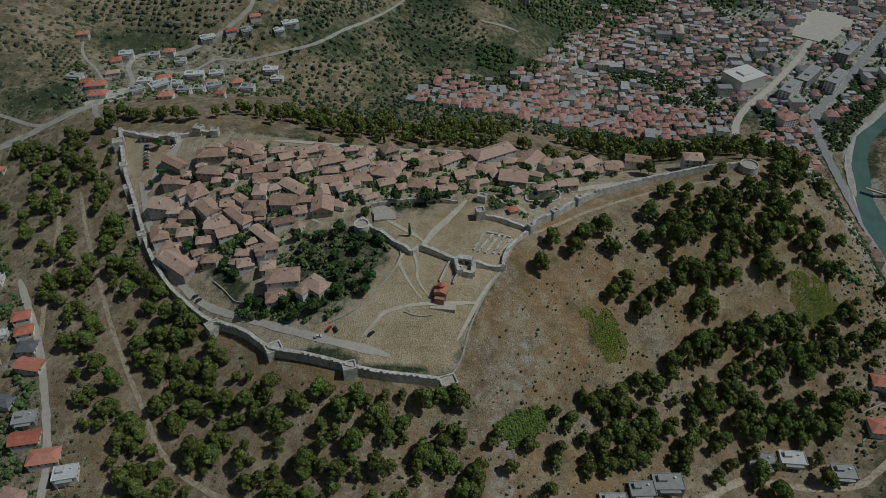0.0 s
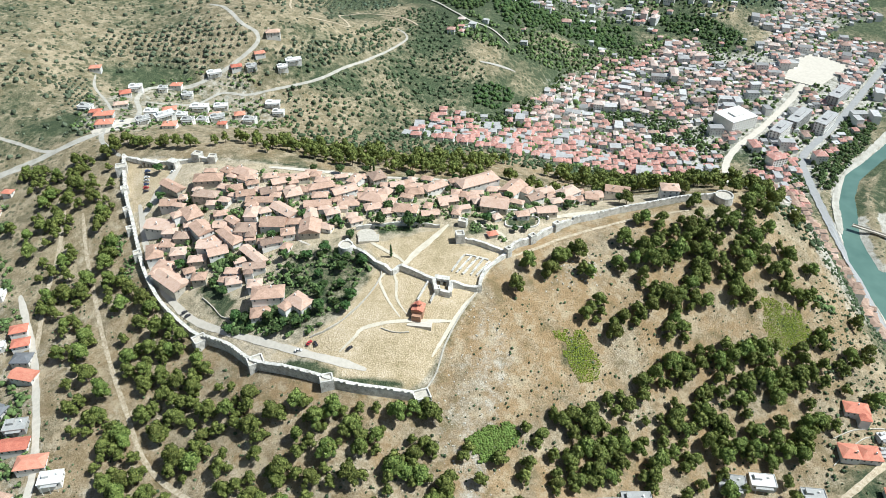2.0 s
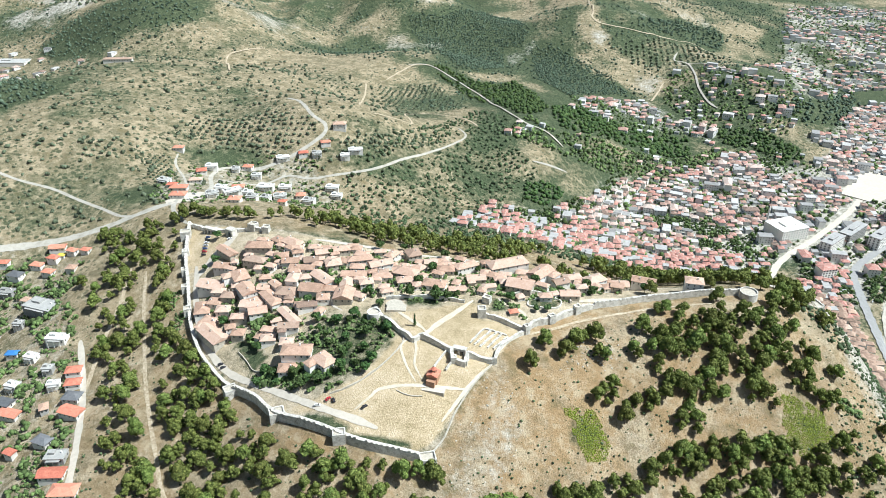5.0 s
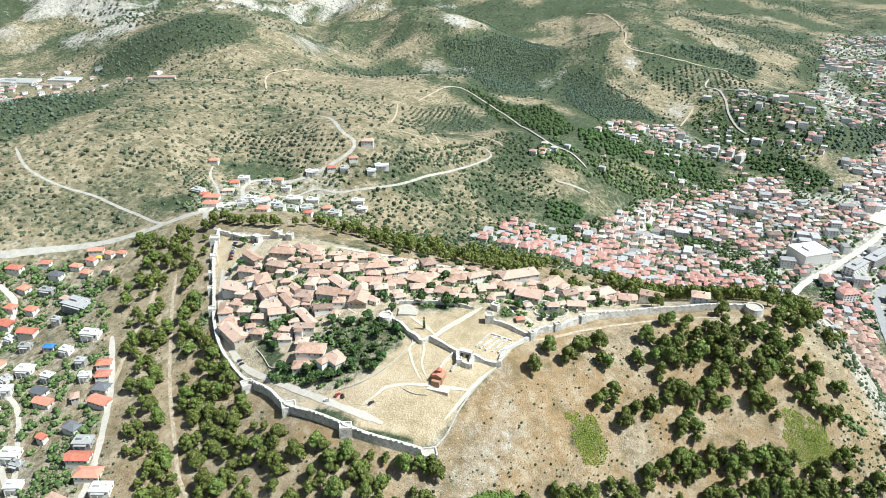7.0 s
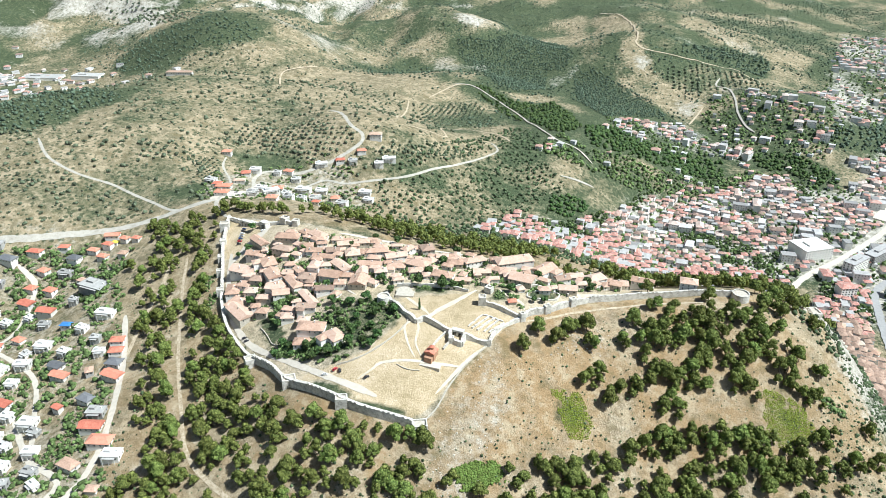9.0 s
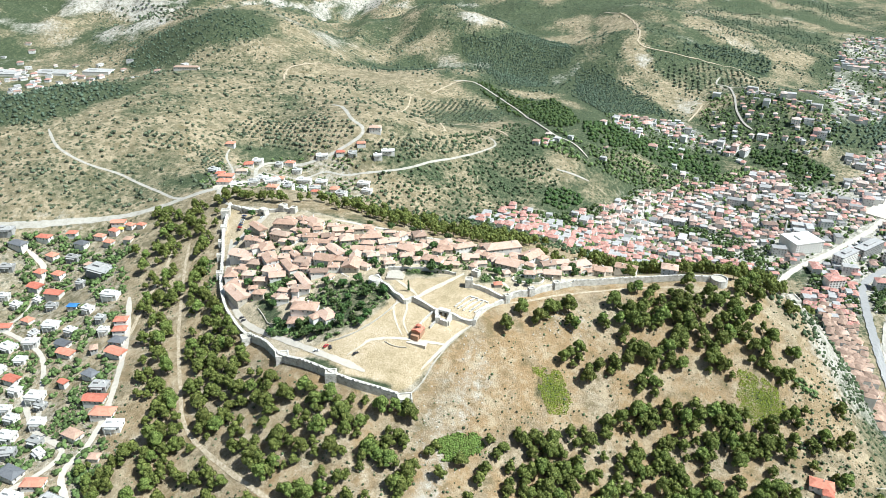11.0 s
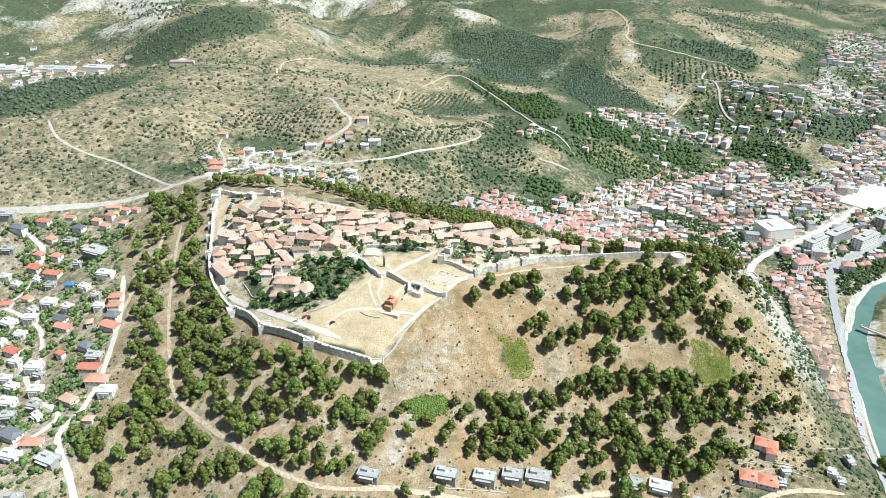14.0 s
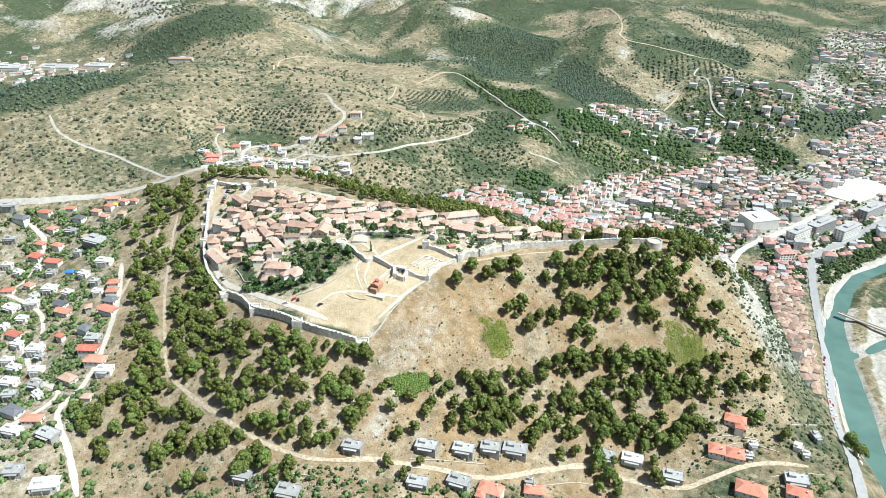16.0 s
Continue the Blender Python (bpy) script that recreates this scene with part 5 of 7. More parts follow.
for tries in range(6000):
    x, y = rnd.uniform(-560, -150), rnd.uniform(100, 490)
    if made < 70 and inside(np.array(x), np.array(y), WEST_VILLAGE) and all(math.hypot(x - a, y - b) > r + 6.0 for a, b, r in lots) and min(float(away(np.array(x), np.array(y), l_)) for l_ in village_roads) > 9:
        lots.append((x, y, 7.0))
        red = rnd.random() < 0.3
        house(x, y, rnd.uniform(5.5, 10), rnd.uniform(5, 7.5), rnd.uniform(-25, 35), rnd.uniform(2.6, 4.2), RED_TILE if rnd.random() < 0.55 else OLD_TILE, PLASTER if rnd.random() < 0.75 else CONCRETE,
              "village house with a red tile roof" if red else "village house with a flat grey concrete roof", "village houses", rnd, flat=not red, windows=made < 40, name="village_house", chimneys=0, slab=WHITE_SLAB if rnd.random() < 0.6 else None)
        made += 1

VILLAS_RED = [(-360, 688, 11, 8, 10), (-309, 583, 17, 9, 10), (-299, 562, 15, 10, 8), (-280, 692, 11, 8, 0), (-239, 560, 12, 9, 5), (-221, 720, 11, 8, 20), (-198, 737, 11, 8, 20), (-202, 590, 8, 6, 0), (-320, 590, 10, 7, 5)]
VILLAS_WHITE = [(-316, 674, 13, 9, 15), (-251, 619, 10, 7, 0), (-247, 658, 18, 9, 5), (-228, 668, 14, 9, 8), (-176, 680, 15, 9, 5), (-168, 668, 12, 8, 0), (-244, 712, 15, 8, 25), (-172, 726, 11, 8, 20), (-162, 738, 17, 8, 20), (-272, 600, 12, 8, 5), (-255, 590, 18, 9, 40)]
VILLAS_GREY = [(-292, 684, 9, 7, 10), (-266, 681, 11, 8, 10), (-205, 722, 11, 8, 20), (-232, 585, 11, 8, 0), (-268, 572, 12, 8, 35)]
VILLAS = VILLAS_RED + VILLAS_WHITE + VILLAS_GREY
for row, label_, flat_, slab_ in ((VILLAS_RED, "white villa with a red tile roof by the gate road", False, None), (VILLAS_WHITE, "white villa with a flat pale roof by the gate road", True, WHITE_SLAB), (VILLAS_GREY, "white villa with a flat grey roof by the gate road", True, None)):
    for x, y, w_, d_, a_ in row:
        house(x, y, w_, d_, a_, rnd.uniform(3.0, 4.4), RED_TILE, PLASTER, label_, "gate villas", rnd, flat=flat_, name="villa", slab=slab_)

made = 0
villa_lots = [(x, y) for x, y, w_, d_, a_ in VILLAS]
gate_roads = [l_ for n_, l_, w_, m_, t_ in ROADS if n_ in ("road_gate", "road_ridge", "road_spur", "road_hill", "road_valley")]
for tries in range(3000):
    x, y = rnd.uniform(-350, -150), rnd.uniform(530, 735)
    if made < 9 and inside(np.array(x), np.array(y), GATE_VILLAGE) and all(math.hypot(x - a, y - b) > 17 for a, b in villa_lots) and min(float(away(np.array(x), np.array(y), l_)) for l_ in gate_roads) > 10:
        villa_lots.append((x, y))
        red = rnd.random() < 0.5
        house(x, y, rnd.uniform(9, 14), rnd.uniform(7, 10), rnd.uniform(-15, 25), rnd.uniform(2.8, 4.4), RED_TILE if rnd.random() < 0.5 else OLD_TILE, PLASTER, "white house with a clay tile roof near the gate" if red else "white house with a flat roof near the gate", "gate villas", rnd, flat=not red, name="villa", chimneys=0)
        made += 1
house(-187, 764, 15, 10, 10, 6.5, OLD_TILE, PLASTER, "pale hilltop house with a clay tile roof", "gate villas", rnd, name="villa")
house(-556, 915, 40, 9, 12, 4.5, WORN_TILE, PLASTER, "long white hilltop lodge with a brown tile roof", "gate villas", rnd, name="lodge")
for x, y, w_, d_ in ((-1085, 1222, 80, 36), (-985, 1238, 60, 30), (-1190, 1195, 70, 40)):
    house(x, y, w_, d_, 8, 5.0, None, PLASTER, "long pale warehouse with a flat roof", "warehouses", rnd, flat=True, windows=False, name="warehouse")

# ---------------------------------------------------------------- the town
def block_into(wall, roof, x, y, w, d, yaw, height, flat, rnd):
    """A town house: its walls with rows of recess-dark windows into one shape, its roof into another."""
    c, s_ = math.cos(yaw), math.sin(yaw)
    z = spot(x, y)

    def place(sh, start):
        for i in range(start, len(sh.v)):
            a, b, h = sh.v[i]
            sh.v[i] = (x + c * a - s_ * b, y + s_ * a + c * b, z + h)
    k = len(wall.v)
    wall.box(0, 0, -3, w, d, height + 3)
    for fl in range(max(1, int(height / 3.1)) if y < 1350 else 0):
        zz = height - 2.2 - fl * 3.0
        n = max(2, int(w / 3.4))
        for q in range(n):
            if rnd.random() < 0.8:
                wall.box(-w / 2 + (q + 0.5) * w / n, -d / 2, zz, 1.1, 0.12, 1.3, 0, 1)
        n = max(1, int(d / 4.0))
        for q in range(n):
            if rnd.random() < 0.8:
                wall.box(w / 2, -d / 2 + (q + 0.5) * d / n, zz, 0.12, 1.1, 1.3, 0, 1)
    place(wall, k)
    k = len(roof.v)
    if flat:
        roof.box(0, 0, height + 0.003, w + 0.4, d + 0.4, 0.3, 0, 1)
    else:
        hip_roof(roof, w, d, height - 0.05, min(w, d) * 0.25 + 0.3, 0.6)
    place(roof, k)


town_lots = [(385, 845, 30), (430, 815, 20), (470, 850, 20), (455, 800, 16), (500, 860, 16), (540, 990, 45), (575, 1040, 40), (404, 742, 12)]
town_roads = [l_ for n_, l_, w_, m_, t_ in ROADS if n_ in ("road_boulevard", "road_river", "road_quay", "road_far_town", "road_crest_town", "road_slope")]
cells = {}
for a, b, r in town_lots:
    cells.setdefault((int(a // 40), int(b // 40)), []).append((a, b, r))
grid_x, grid_y = np.random.RandomState(3).uniform(-70, 1150, 42000), np.random.RandomState(4).uniform(640, 2450, 42000)
sparse = np.random.RandomState(5).uniform(0, 1, 42000)
patchy = np.clip(fractal(grid_x, grid_y, 90, 81, 3) * 3.2 - 1.1, 0.04, 1.0)
fine = inside(grid_x, grid_y, TOWN) | inside(grid_x, grid_y, SIDE_TOWN) | (inside(grid_x, grid_y, UPPER_TOWN) & (sparse < 0.7 * patchy)) | (inside(grid_x, grid_y, VALLEY_TOWN) & (sparse < 0.7 * patchy)) | ((inside(grid_x, grid_y, VALLEY_WOOD) | inside(grid_x, grid_y, TOWN_WOOD)) & (sparse < 0.035)) | (inside(grid_x, grid_y, RIDGE_TOWN) & (sparse < 0.14)) | (inside(grid_x, grid_y, FAR_TOWN) & (sparse < 0.4 * patchy))
for l_ in town_roads:
    fine &= away(grid_x, grid_y, l_) > 11
fine &= (away(grid_x, grid_y, FLOODPLAIN) > 75) & (away(grid_x, grid_y, CHANNEL) > 40) 
fine &= fractal(grid_x, grid_y, 48, 31, 3) < 0.61
sites = sorted(zip(grid_x[fine].tolist(), grid_y[fine].tolist()), key=lambda p: p[1])
far_wall, far_roof, count = Shape(), Shape(), 0
rest = 0
for x, y in sites:
    big = rnd.random() < 0.13
    w_, d_ = rnd.uniform(13, 21) if big else rnd.uniform(6.5, 11.5), rnd.uniform(9, 13) if big else rnd.uniform(6, 9)
    r = (w_ + d_) / 4
    near = [q for i in (-1, 0, 1) for j in (-1, 0, 1) for q in cells.get((int(x // 40) + i, int(y // 40) + j), [])]
    if any(math.hypot(x - a, y - b) < (rr + r) * 0.84 for a, b, rr in near):
        continue
    cells.setdefault((int(x // 40), int(y // 40)), []).append((x, y, r))
    yaw = radians(rnd.choice((0, 90)) + 38 * float(fractal(np.array(x), np.array(y), 200, 41, 2)) - 30 + rnd.uniform(-8, 8))
    height, flat = rnd.choice((8.5, 10.0, 12.0)) if big and x > 200 else rnd.choice((3.0, 3.4, 4.6, 5.8, 6.4)), rnd.random() < (0.7 if big else 0.26 if y < 1100 else 0.38)
    if count < 300:
        wl, rf = Shape(), Shape()
        block_into(wl, rf, x, y, w_, d_, yaw, height, flat, rnd)
        root = thing("town_house", "pale town house with a flat roof" if flat else "pale town house with a clay tile roof", "house", "town houses")
        part("wall", wl, [TOWN_PLASTER, DARK_GLASS], root)
        part("roof", rf, [TOWN_TILE, TOWN_FLAT], root)
        count += 1
    else:
        block_into(far_wall, far_roof, x, y, w_, d_, yaw, height, flat, rnd)
        rest += 1
for q in range(130):
    x, y = rnd.gauss(-1120, 150), rnd.gauss(1160, 70)
    block_into(far_wall, far_roof, x, y, rnd.uniform(8, 16), rnd.uniform(7, 11), rnd.uniform(0, 1.5), rnd.choice((3.2, 5.8)), rnd.random() < 0.45, rnd)
root = thing("far_town", "many pale houses with red and brown tile roofs", "houses", "", "stuff")
part("walls", far_wall, [TOWN_PLASTER, DARK_GLASS], root)
part("roofs", far_roof, [TOWN_TILE, TOWN_FLAT], root)


def large_building(name, x, y, w, d, yaw, floors, wall_mat, label, roof="flat"):
    z = spot(x, y)
    root = thing(name, label, "building", "town blocks", at=(x, y, z), yaw=radians(yaw))
    h = floors * 3.3
    s = Shape()
    s.box(0, 0, -3, w, d, h + 3)
    part("wall", s, wall_mat, root)
    s = Shape()
    if roof == "flat":
        s.box(0, 0, h + 0.003, w + 1, d + 1, 0.5)
        s.box(0, 0, h + 0.503, w * 0.4, d * 0.4, 2.0)
        part("roof", s, PLASTER if name == "palace" else TOWN_FLAT, root)
    else:
        hip_roof(s, w, d, h - 0.05, 3.0, 0.8)
        part("roof", s, TOWN_TILE, root)
    for fl in range(floors):
        for side, span, depth in ((0, w, d), (1, d, w), (2, w, d)):
            n = int(span / 4)
            for q in range(n):
                ob = part("window", WINDOW, None, root)
                u = -span / 2 + (q + 0.5) * span / n
                ob.location = ((u, -depth / 2, fl * 3.3 + 1.0), (depth / 2, u, fl * 3.3 + 1.0), (u, depth / 2, fl * 3.3 + 1.0))[side]
                ob.rotation_euler.z = math.pi / 2 if side == 1 else 0
                ob.scale = (1.9, 1, 1.3)
    return root


large_building("palace", 385, 845, 42, 34, 28, 5, PLASTER, "large white neoclassical building with rows of windows")
large_building("apartment_block", 432, 812, 14, 38, -42, 5, PLASTER, "grey apartment block with a flat roof")
large_building("apartment_block", 468, 846, 14, 50, -42, 5, CONCRETE, "long dark grey apartment block with a flat roof")
large_building("apartment_block", 500, 838, 14, 44, -42, 5, PLASTER, "grey apartment block with a flat roof")
large_building("apartment_block", 548, 915, 14, 50, -42, 5, CONCRETE, "long dark grey apartment block with a flat roof")
large_building("white_house", 404, 742, 20, 14, 20, 4, PLASTER, "white town building with a red roof below the cliff", "hip")
s = Shape()
sq = [(500, 990), (540, 960), (620, 1040), (600, 1090), (548, 1070)]
square_top = max(spot(a + u, b + v) for a, b in sq for u in (-12, 0, 12) for v in (-12, 0, 12)) + 0.4
s.solid([(a, b, spot(a, b) - 1) for a, b in sq], [(a, b, square_top) for a, b in sq])
whole("town_square", s, PAVING, "wide pale paved town square", "square", "", "structure")
s = Shape()
s.box(368, 872, spot(368, 872) - 1, 4, 4, 5)
s.round(368, 872, spot(368, 872) + 3.9, 1.2, 22, 12)
s.round(368, 872, spot(368, 872) + 25.9, 1.5, 4, 12, 0, 0.1)
whole("minaret", s, PLASTER, "slim white minaret among the town roofs", "minaret")

# houses under the cliff, along the riverside street
made = 0
lots2 = []
for tries in range(1500):
    s_ = rnd.random()
    y = 420 + s_ * 270
    x = float(np.interp(y, [420, 455, 536, 606, 690], [392, 398, 409, 413, 424])) - rnd.uniform(11, 46)
    if made < 130 and spot(x, y) < -4 and all(math.hypot(x - a, y - b) > 6.8 for a, b in lots2):
        lots2.append((x, y))
        house(x, y, rnd.uniform(6, 11), rnd.uniform(5, 8), rnd.choice((80, 80, -10)) + rnd.uniform(-22, 22), rnd.uniform(3.4, 6.0), WORN_TILE if rnd.random() < 0.92 else OLD_TILE, PLASTER, "old white riverside house with a clay tile roof", "riverside houses", rnd, name="riverside_house", windows=False, chimneys=0)
        made += 1

# ---------------------------------------------------------------- trees
RAW = {}


def triangles(name, v, f):
    """A mesh from arrays of corners and of faces that all have as many corners."""
    me = bpy.data.meshes.new(name)
    n, c = f.shape
    me.vertices.add(len(v))
    me.vertices.foreach_set("co", v.astype(np.float32).ravel())
    me.loops.add(n * c)
    me.loops.foreach_set("vertex_index", f.astype(np.int32).ravel())
    me.polygons.add(n)
    me.polygons.foreach_set("loop_start", np.arange(0, n * c, c, dtype=np.int32))
    me.polygons.foreach_set("loop_total", np.full(n, c, np.int32))
    me.update(calc_edges=True)
    return me


def clump_mesh(name, lobes, leaves, leaf, mat, seed, core=0.86, flat=0.8):
    """A crown: dark inner lobes and many small leaf tufts standing out from them."""
    r = np.random.RandomState(seed)
    v, f = [], []
    ico = [(0, 0, 1), (0.89, 0, 0.45), (0.28, 0.85, 0.45), (-0.72, 0.53, 0.45), (-0.72, -0.53, 0.45), (0.28, -0.85, 0.45), (0.72, 0.53, -0.45), (-0.28, 0.85, -0.45), (-0.89, 0, -0.45), (-0.28, -0.85, -0.45), (0.72, -0.53, -0.45), (0, 0, -1)]
    tri = [(0, 1, 2), (0, 2, 3), (0, 3, 4), (0, 4, 5), (0, 5, 1), (1, 6, 2), (2, 6, 7), (2, 7, 3), (3, 7, 8), (3, 8, 4), (4, 8, 9), (4, 9, 5), (5, 9, 10), (5, 10, 1), (1, 10, 6), (6, 11, 7), (7, 11, 8), (8, 11, 9), (9, 11, 10), (10, 11, 6)]
    for cx, cy, cz, rad in lobes:
        k = len(v)
        for a, b, c in ico:
            j = core * rad * r.uniform(0.8, 1.15)
            v.append((cx + a * j, cy + b * j, cz + c * j * flat))
        f += [tuple(k + i for i in t) for t in tri]
        for q in range(leaves):
            d = r.normal(size=3)
            d[2] = abs(d[2]) * 1.1 - 0.35
            d /= np.linalg.norm(d)
            p = np.array([cx, cy, cz]) + d * rad * np.array([1, 1, flat]) * r.uniform(0.8, 1.1)
            t1 = np.cross(d, r.normal(size=3))
            t1 /= np.linalg.norm(t1)
            t2 = np.cross(d, t1) + d * r.uniform(-0.6, 0.6)
            s = leaf * r.uniform(0.6, 1.3)
            k = len(v)
            v += [tuple(p - t1 * s), tuple(p + t2 * s * 0.8), tuple(p + t1 * s + d * s * 0.4), tuple(p - t2 * s * 0.7 + d * s * 0.5)]
            f.append((k, k + 1, k + 2, k + 3))
    me = bpy.data.meshes.new(name)
    me.from_pydata(v, [], f)
    me.materials.append(mat)
    me.update()
    RAW[me.name] = (np.array(v), (np.array([q for q in f if len(q) == 3]), np.array([q for q in f if len(q) == 4])))
    return me


def trunk_mesh(height, r0, limbs, seed):
    rr = random.Random(seed)
    s = Shape()
    s.round(0, 0, -1.0, r0, height * 0.6 + 1.0, 7, 0, r0 * 0.6)
    s.round(0, 0, height * 0.6, r0 * 0.6, height * 0.35, 6, 0, r0 * 0.25)
    for q in range(limbs):
        a = rr.uniform(0, 6.28)
        z = height * rr.uniform(0.35, 0.7)
        l = height * rr.uniform(0.2, 0.32)
        e = (math.cos(a) * l, math.sin(a) * l, z + l * 0.6)
        w0, w1 = r0 * 0.4, r0 * 0.15
        ring = [(1, 0), (-0.5, 0.87), (-0.5, -0.87)]
        s.solid([(w0 * b, w0 * c, z + 0.1 * b) for b, c in ring], [(e[0] + w1 * b, e[1] + w1 * c, e[2]) for b, c in ring])
    return s.mesh("trunk", [BARK])


def pine_lobes(seed, few=False):
    """A dome of broad overlapping tufts, lower and smaller towards its rim, sometimes with a second top."""
    r = random.Random(seed)
    out = [(r.uniform(-0.4, 0.4), r.uniform(-0.4, 0.4), 3.9, 2.6), (r.uniform(-1.2, 1.2), r.uniform(-1.2, 1.2), 5.2, 2.1)]
    n = r.randint(8, 10) if few else r.randint(11, 14)
    for q in range(n):
        a = q * 2.4 + r.uniform(-0.5, 0.5)
        s = math.sqrt((q + 0.5) / n)
        d = s * 3.3 * r.uniform(0.8, 1.15)
        out.append((math.cos(a) * d * 1.08, math.sin(a) * d * 0.92, 6.6 - 4.0 * s * s + r.uniform(-0.8, 0.8), (2.15 - 0.8 * s) * r.uniform(0.8, 1.15)))
    return out


def round_lobes(seed):
    r = random.Random(seed)
    out = []
    for q in range(13):
        a, b = r.uniform(0, 6.28), r.uniform(-0.5, 1.2)
        d = r.uniform(0.9, 2.3)
        out.append((math.cos(a) * math.cos(b) * d, math.sin(a) * math.cos(b) * d, 4.0 + math.sin(b) * d * 0.9, r.uniform(1.1, 1.7)))
    return out


def tree_proto(name, crown, trunk, label, category, group, where):
    root = thing(name, label, category, group, at=where)
    part("trunk", trunk, None, root)
    part("crown", crown, None, root)
    return root


PINE_KINDS = [(clump_mesh("crown", pine_lobes(s), 130, 0.34, NEEDLES, s, 0.86, 0.66), trunk_mesh(7.0, 0.28, 4, s)) for s in (1, 2, 3, 4, 5)]
WOOD_KINDS = [(clump_mesh("crown", pine_lobes(s, True), 60, 0.42, NEEDLES, s, 0.88, 0.68), None) for s in (6, 7, 8, 9)]
BELT_KINDS = [(clump_mesh("crown", pine_lobes(s, True), 30, 0.55, NEEDLES, s, 0.88, 0.68), None) for s in (16, 17, 18, 19)]
BROAD_KINDS = [(clump_mesh("crown", round_lobes(s), 36, 0.52, LEAVES, s), trunk_mesh(4.0, 0.22, 4, s)) for s in (11, 12, 13)]
PINE_LABEL = "green Aleppo pine with a bushy uneven crown"


def plant(kinds, protos, name, label, category, group, x, y, size, rr, tall=1.0):
    k = rr.randrange(len(kinds))
    m = Matrix.Translation((x, y, spot(x, y))) @ Matrix.Rotation(rr.uniform(0, 6.28), 4, "Z") @ Matrix.Diagonal((size, size * rr.uniform(0.85, 1.1), size * tall * rr.uniform(0.85, 1.15), 1))
    key = (name, group, k)
    if key not in protos:
        protos[key] = tree_proto(name, kinds[k][0], kinds[k][1], label, category, group, (x, y, spot(x, y)))
        protos[key].matrix_basis = m
        protos[key].scale = m.to_scale()
        return protos[key]
    base = protos[key]
    sx, sy, sz = base.scale
    return copy_thing(base, m @ Matrix.Diagonal((1 / sx, 1 / sy, 1 / sz, 1)))


PINES_EAST = [(70, 351), (83, 348), (89, 358), (103, 365), (95, 362), (60, 332), (111, 349), (114, 333), (106, 324), (131, 326), (124, 316), (137, 381), (130, 361), (142, 366), (149, 375), (155, 400), (164, 392), (158, 377), (147, 355), (153, 364), (161, 365), (169, 370), (160, 347), (164, 343), (152, 337), (144, 330), (167, 332), (171, 328), (161, 326), (181, 345), (180, 354), (174, 373), (184, 377), (192, 377), (185, 366), (190, 362), (172, 346), (191, 347), (186, 395), (193, 387), (201, 384), (208, 405), (221, 408), (227, 400), (230, 392), (215, 399)]
PINES_CLIFF = [(245, 404), (206, 367), (218, 368), (227, 376), (224, 378), (213, 358), (219, 353), (209, 354), (237, 384), (258, 386), (250, 376), (253, 370), (259, 363), (270, 367), (242, 374), (195, 421), (148, 434), (275, 383), (196, 447), (235, 425), (250, 420), (245, 438), (232, 450), (262, 440), (275, 430), (255, 455)]
PINES_SOUTH = [(74, 251), (85, 260), (91, 265), (106, 269), (117, 278), (128, 278), (140, 293), (150, 299), (160, 306), (170, 301), (164, 309), (174, 305), (182, 309), (195, 314), (204, 318), (217, 320), (226, 327), (230, 324), (215, 323), (251, 315), (257, 325), (240, 308), (271, 339), (305, 338), (294, 336), (313, 347), (250, 287), (244, 279), (258, 289), (234, 300), (195, 298), (206, 297), (214, 302), (227, 308), (184, 294), (160, 278), (165, 272), (181, 285), (190, 280), (195, 274), (216, 278), (225, 274), (221, 263), (211, 266), (233, 268), (242, 265)]
PINES_LOW = [(200, 267), (190, 260), (181, 267), (171, 257), (156, 258), (146, 250), (141, 241), (133, 255), (124, 255), (115, 254), (108, 248), (99, 247), (88, 240), (82, 227), (96, 231), (106, 237), (114, 236), (121, 246), (93, 255), (105, 260), (188, 240), (198, 230), (230, 238), (191, 221), (203, 220), (386, 343), (391, 332), (326, 300), (305, 308)]
PINES_SOUTH_WEST = [(-10, 246), (-2, 250), (9, 249), (-22, 234), (-35, 237), (-47, 246), (-55, 241), (-68, 250), (-66, 234), (-81, 246), (-97, 258), (-95, 242), (-110, 252), (-73, 218), (-56, 211), (-48, 224), (-35, 214), (-29, 228), (-5, 218), (0, 228), (4, 218), (-10, 220), (17, 204), (18, 213), (12, 206), (-5, 182), (2, 186), (-12, 179), (-25, 182), (-47, 191), (-54, 186), (-40, 184), (-34, 191), (-77, 195), (-71, 202), (-87, 206), (-63, 176), (-77, 174), (-44, 168), (-52, 162), (-54, 155), (-28, 157), (-18, 162), (-37, 163), (-94, 168), (-84, 176)]
PINES_FOOT = [(-108, 171), (-89, 145), (-81, 148), (-126, 163), (-115, 167), (-120, 159), (-146, 178), (-160, 186), (-124, 191), (-116, 195), (-104, 191), (-160, 209), (-152, 214), (-176, 218), (-167, 222), (-166, 194), (-168, 175), (-172, 165), (-190, 171), (-195, 185), (-186, 179), (-166, 157), (-212, 187), (-186, 202), (-192, 196), (-201, 179)]
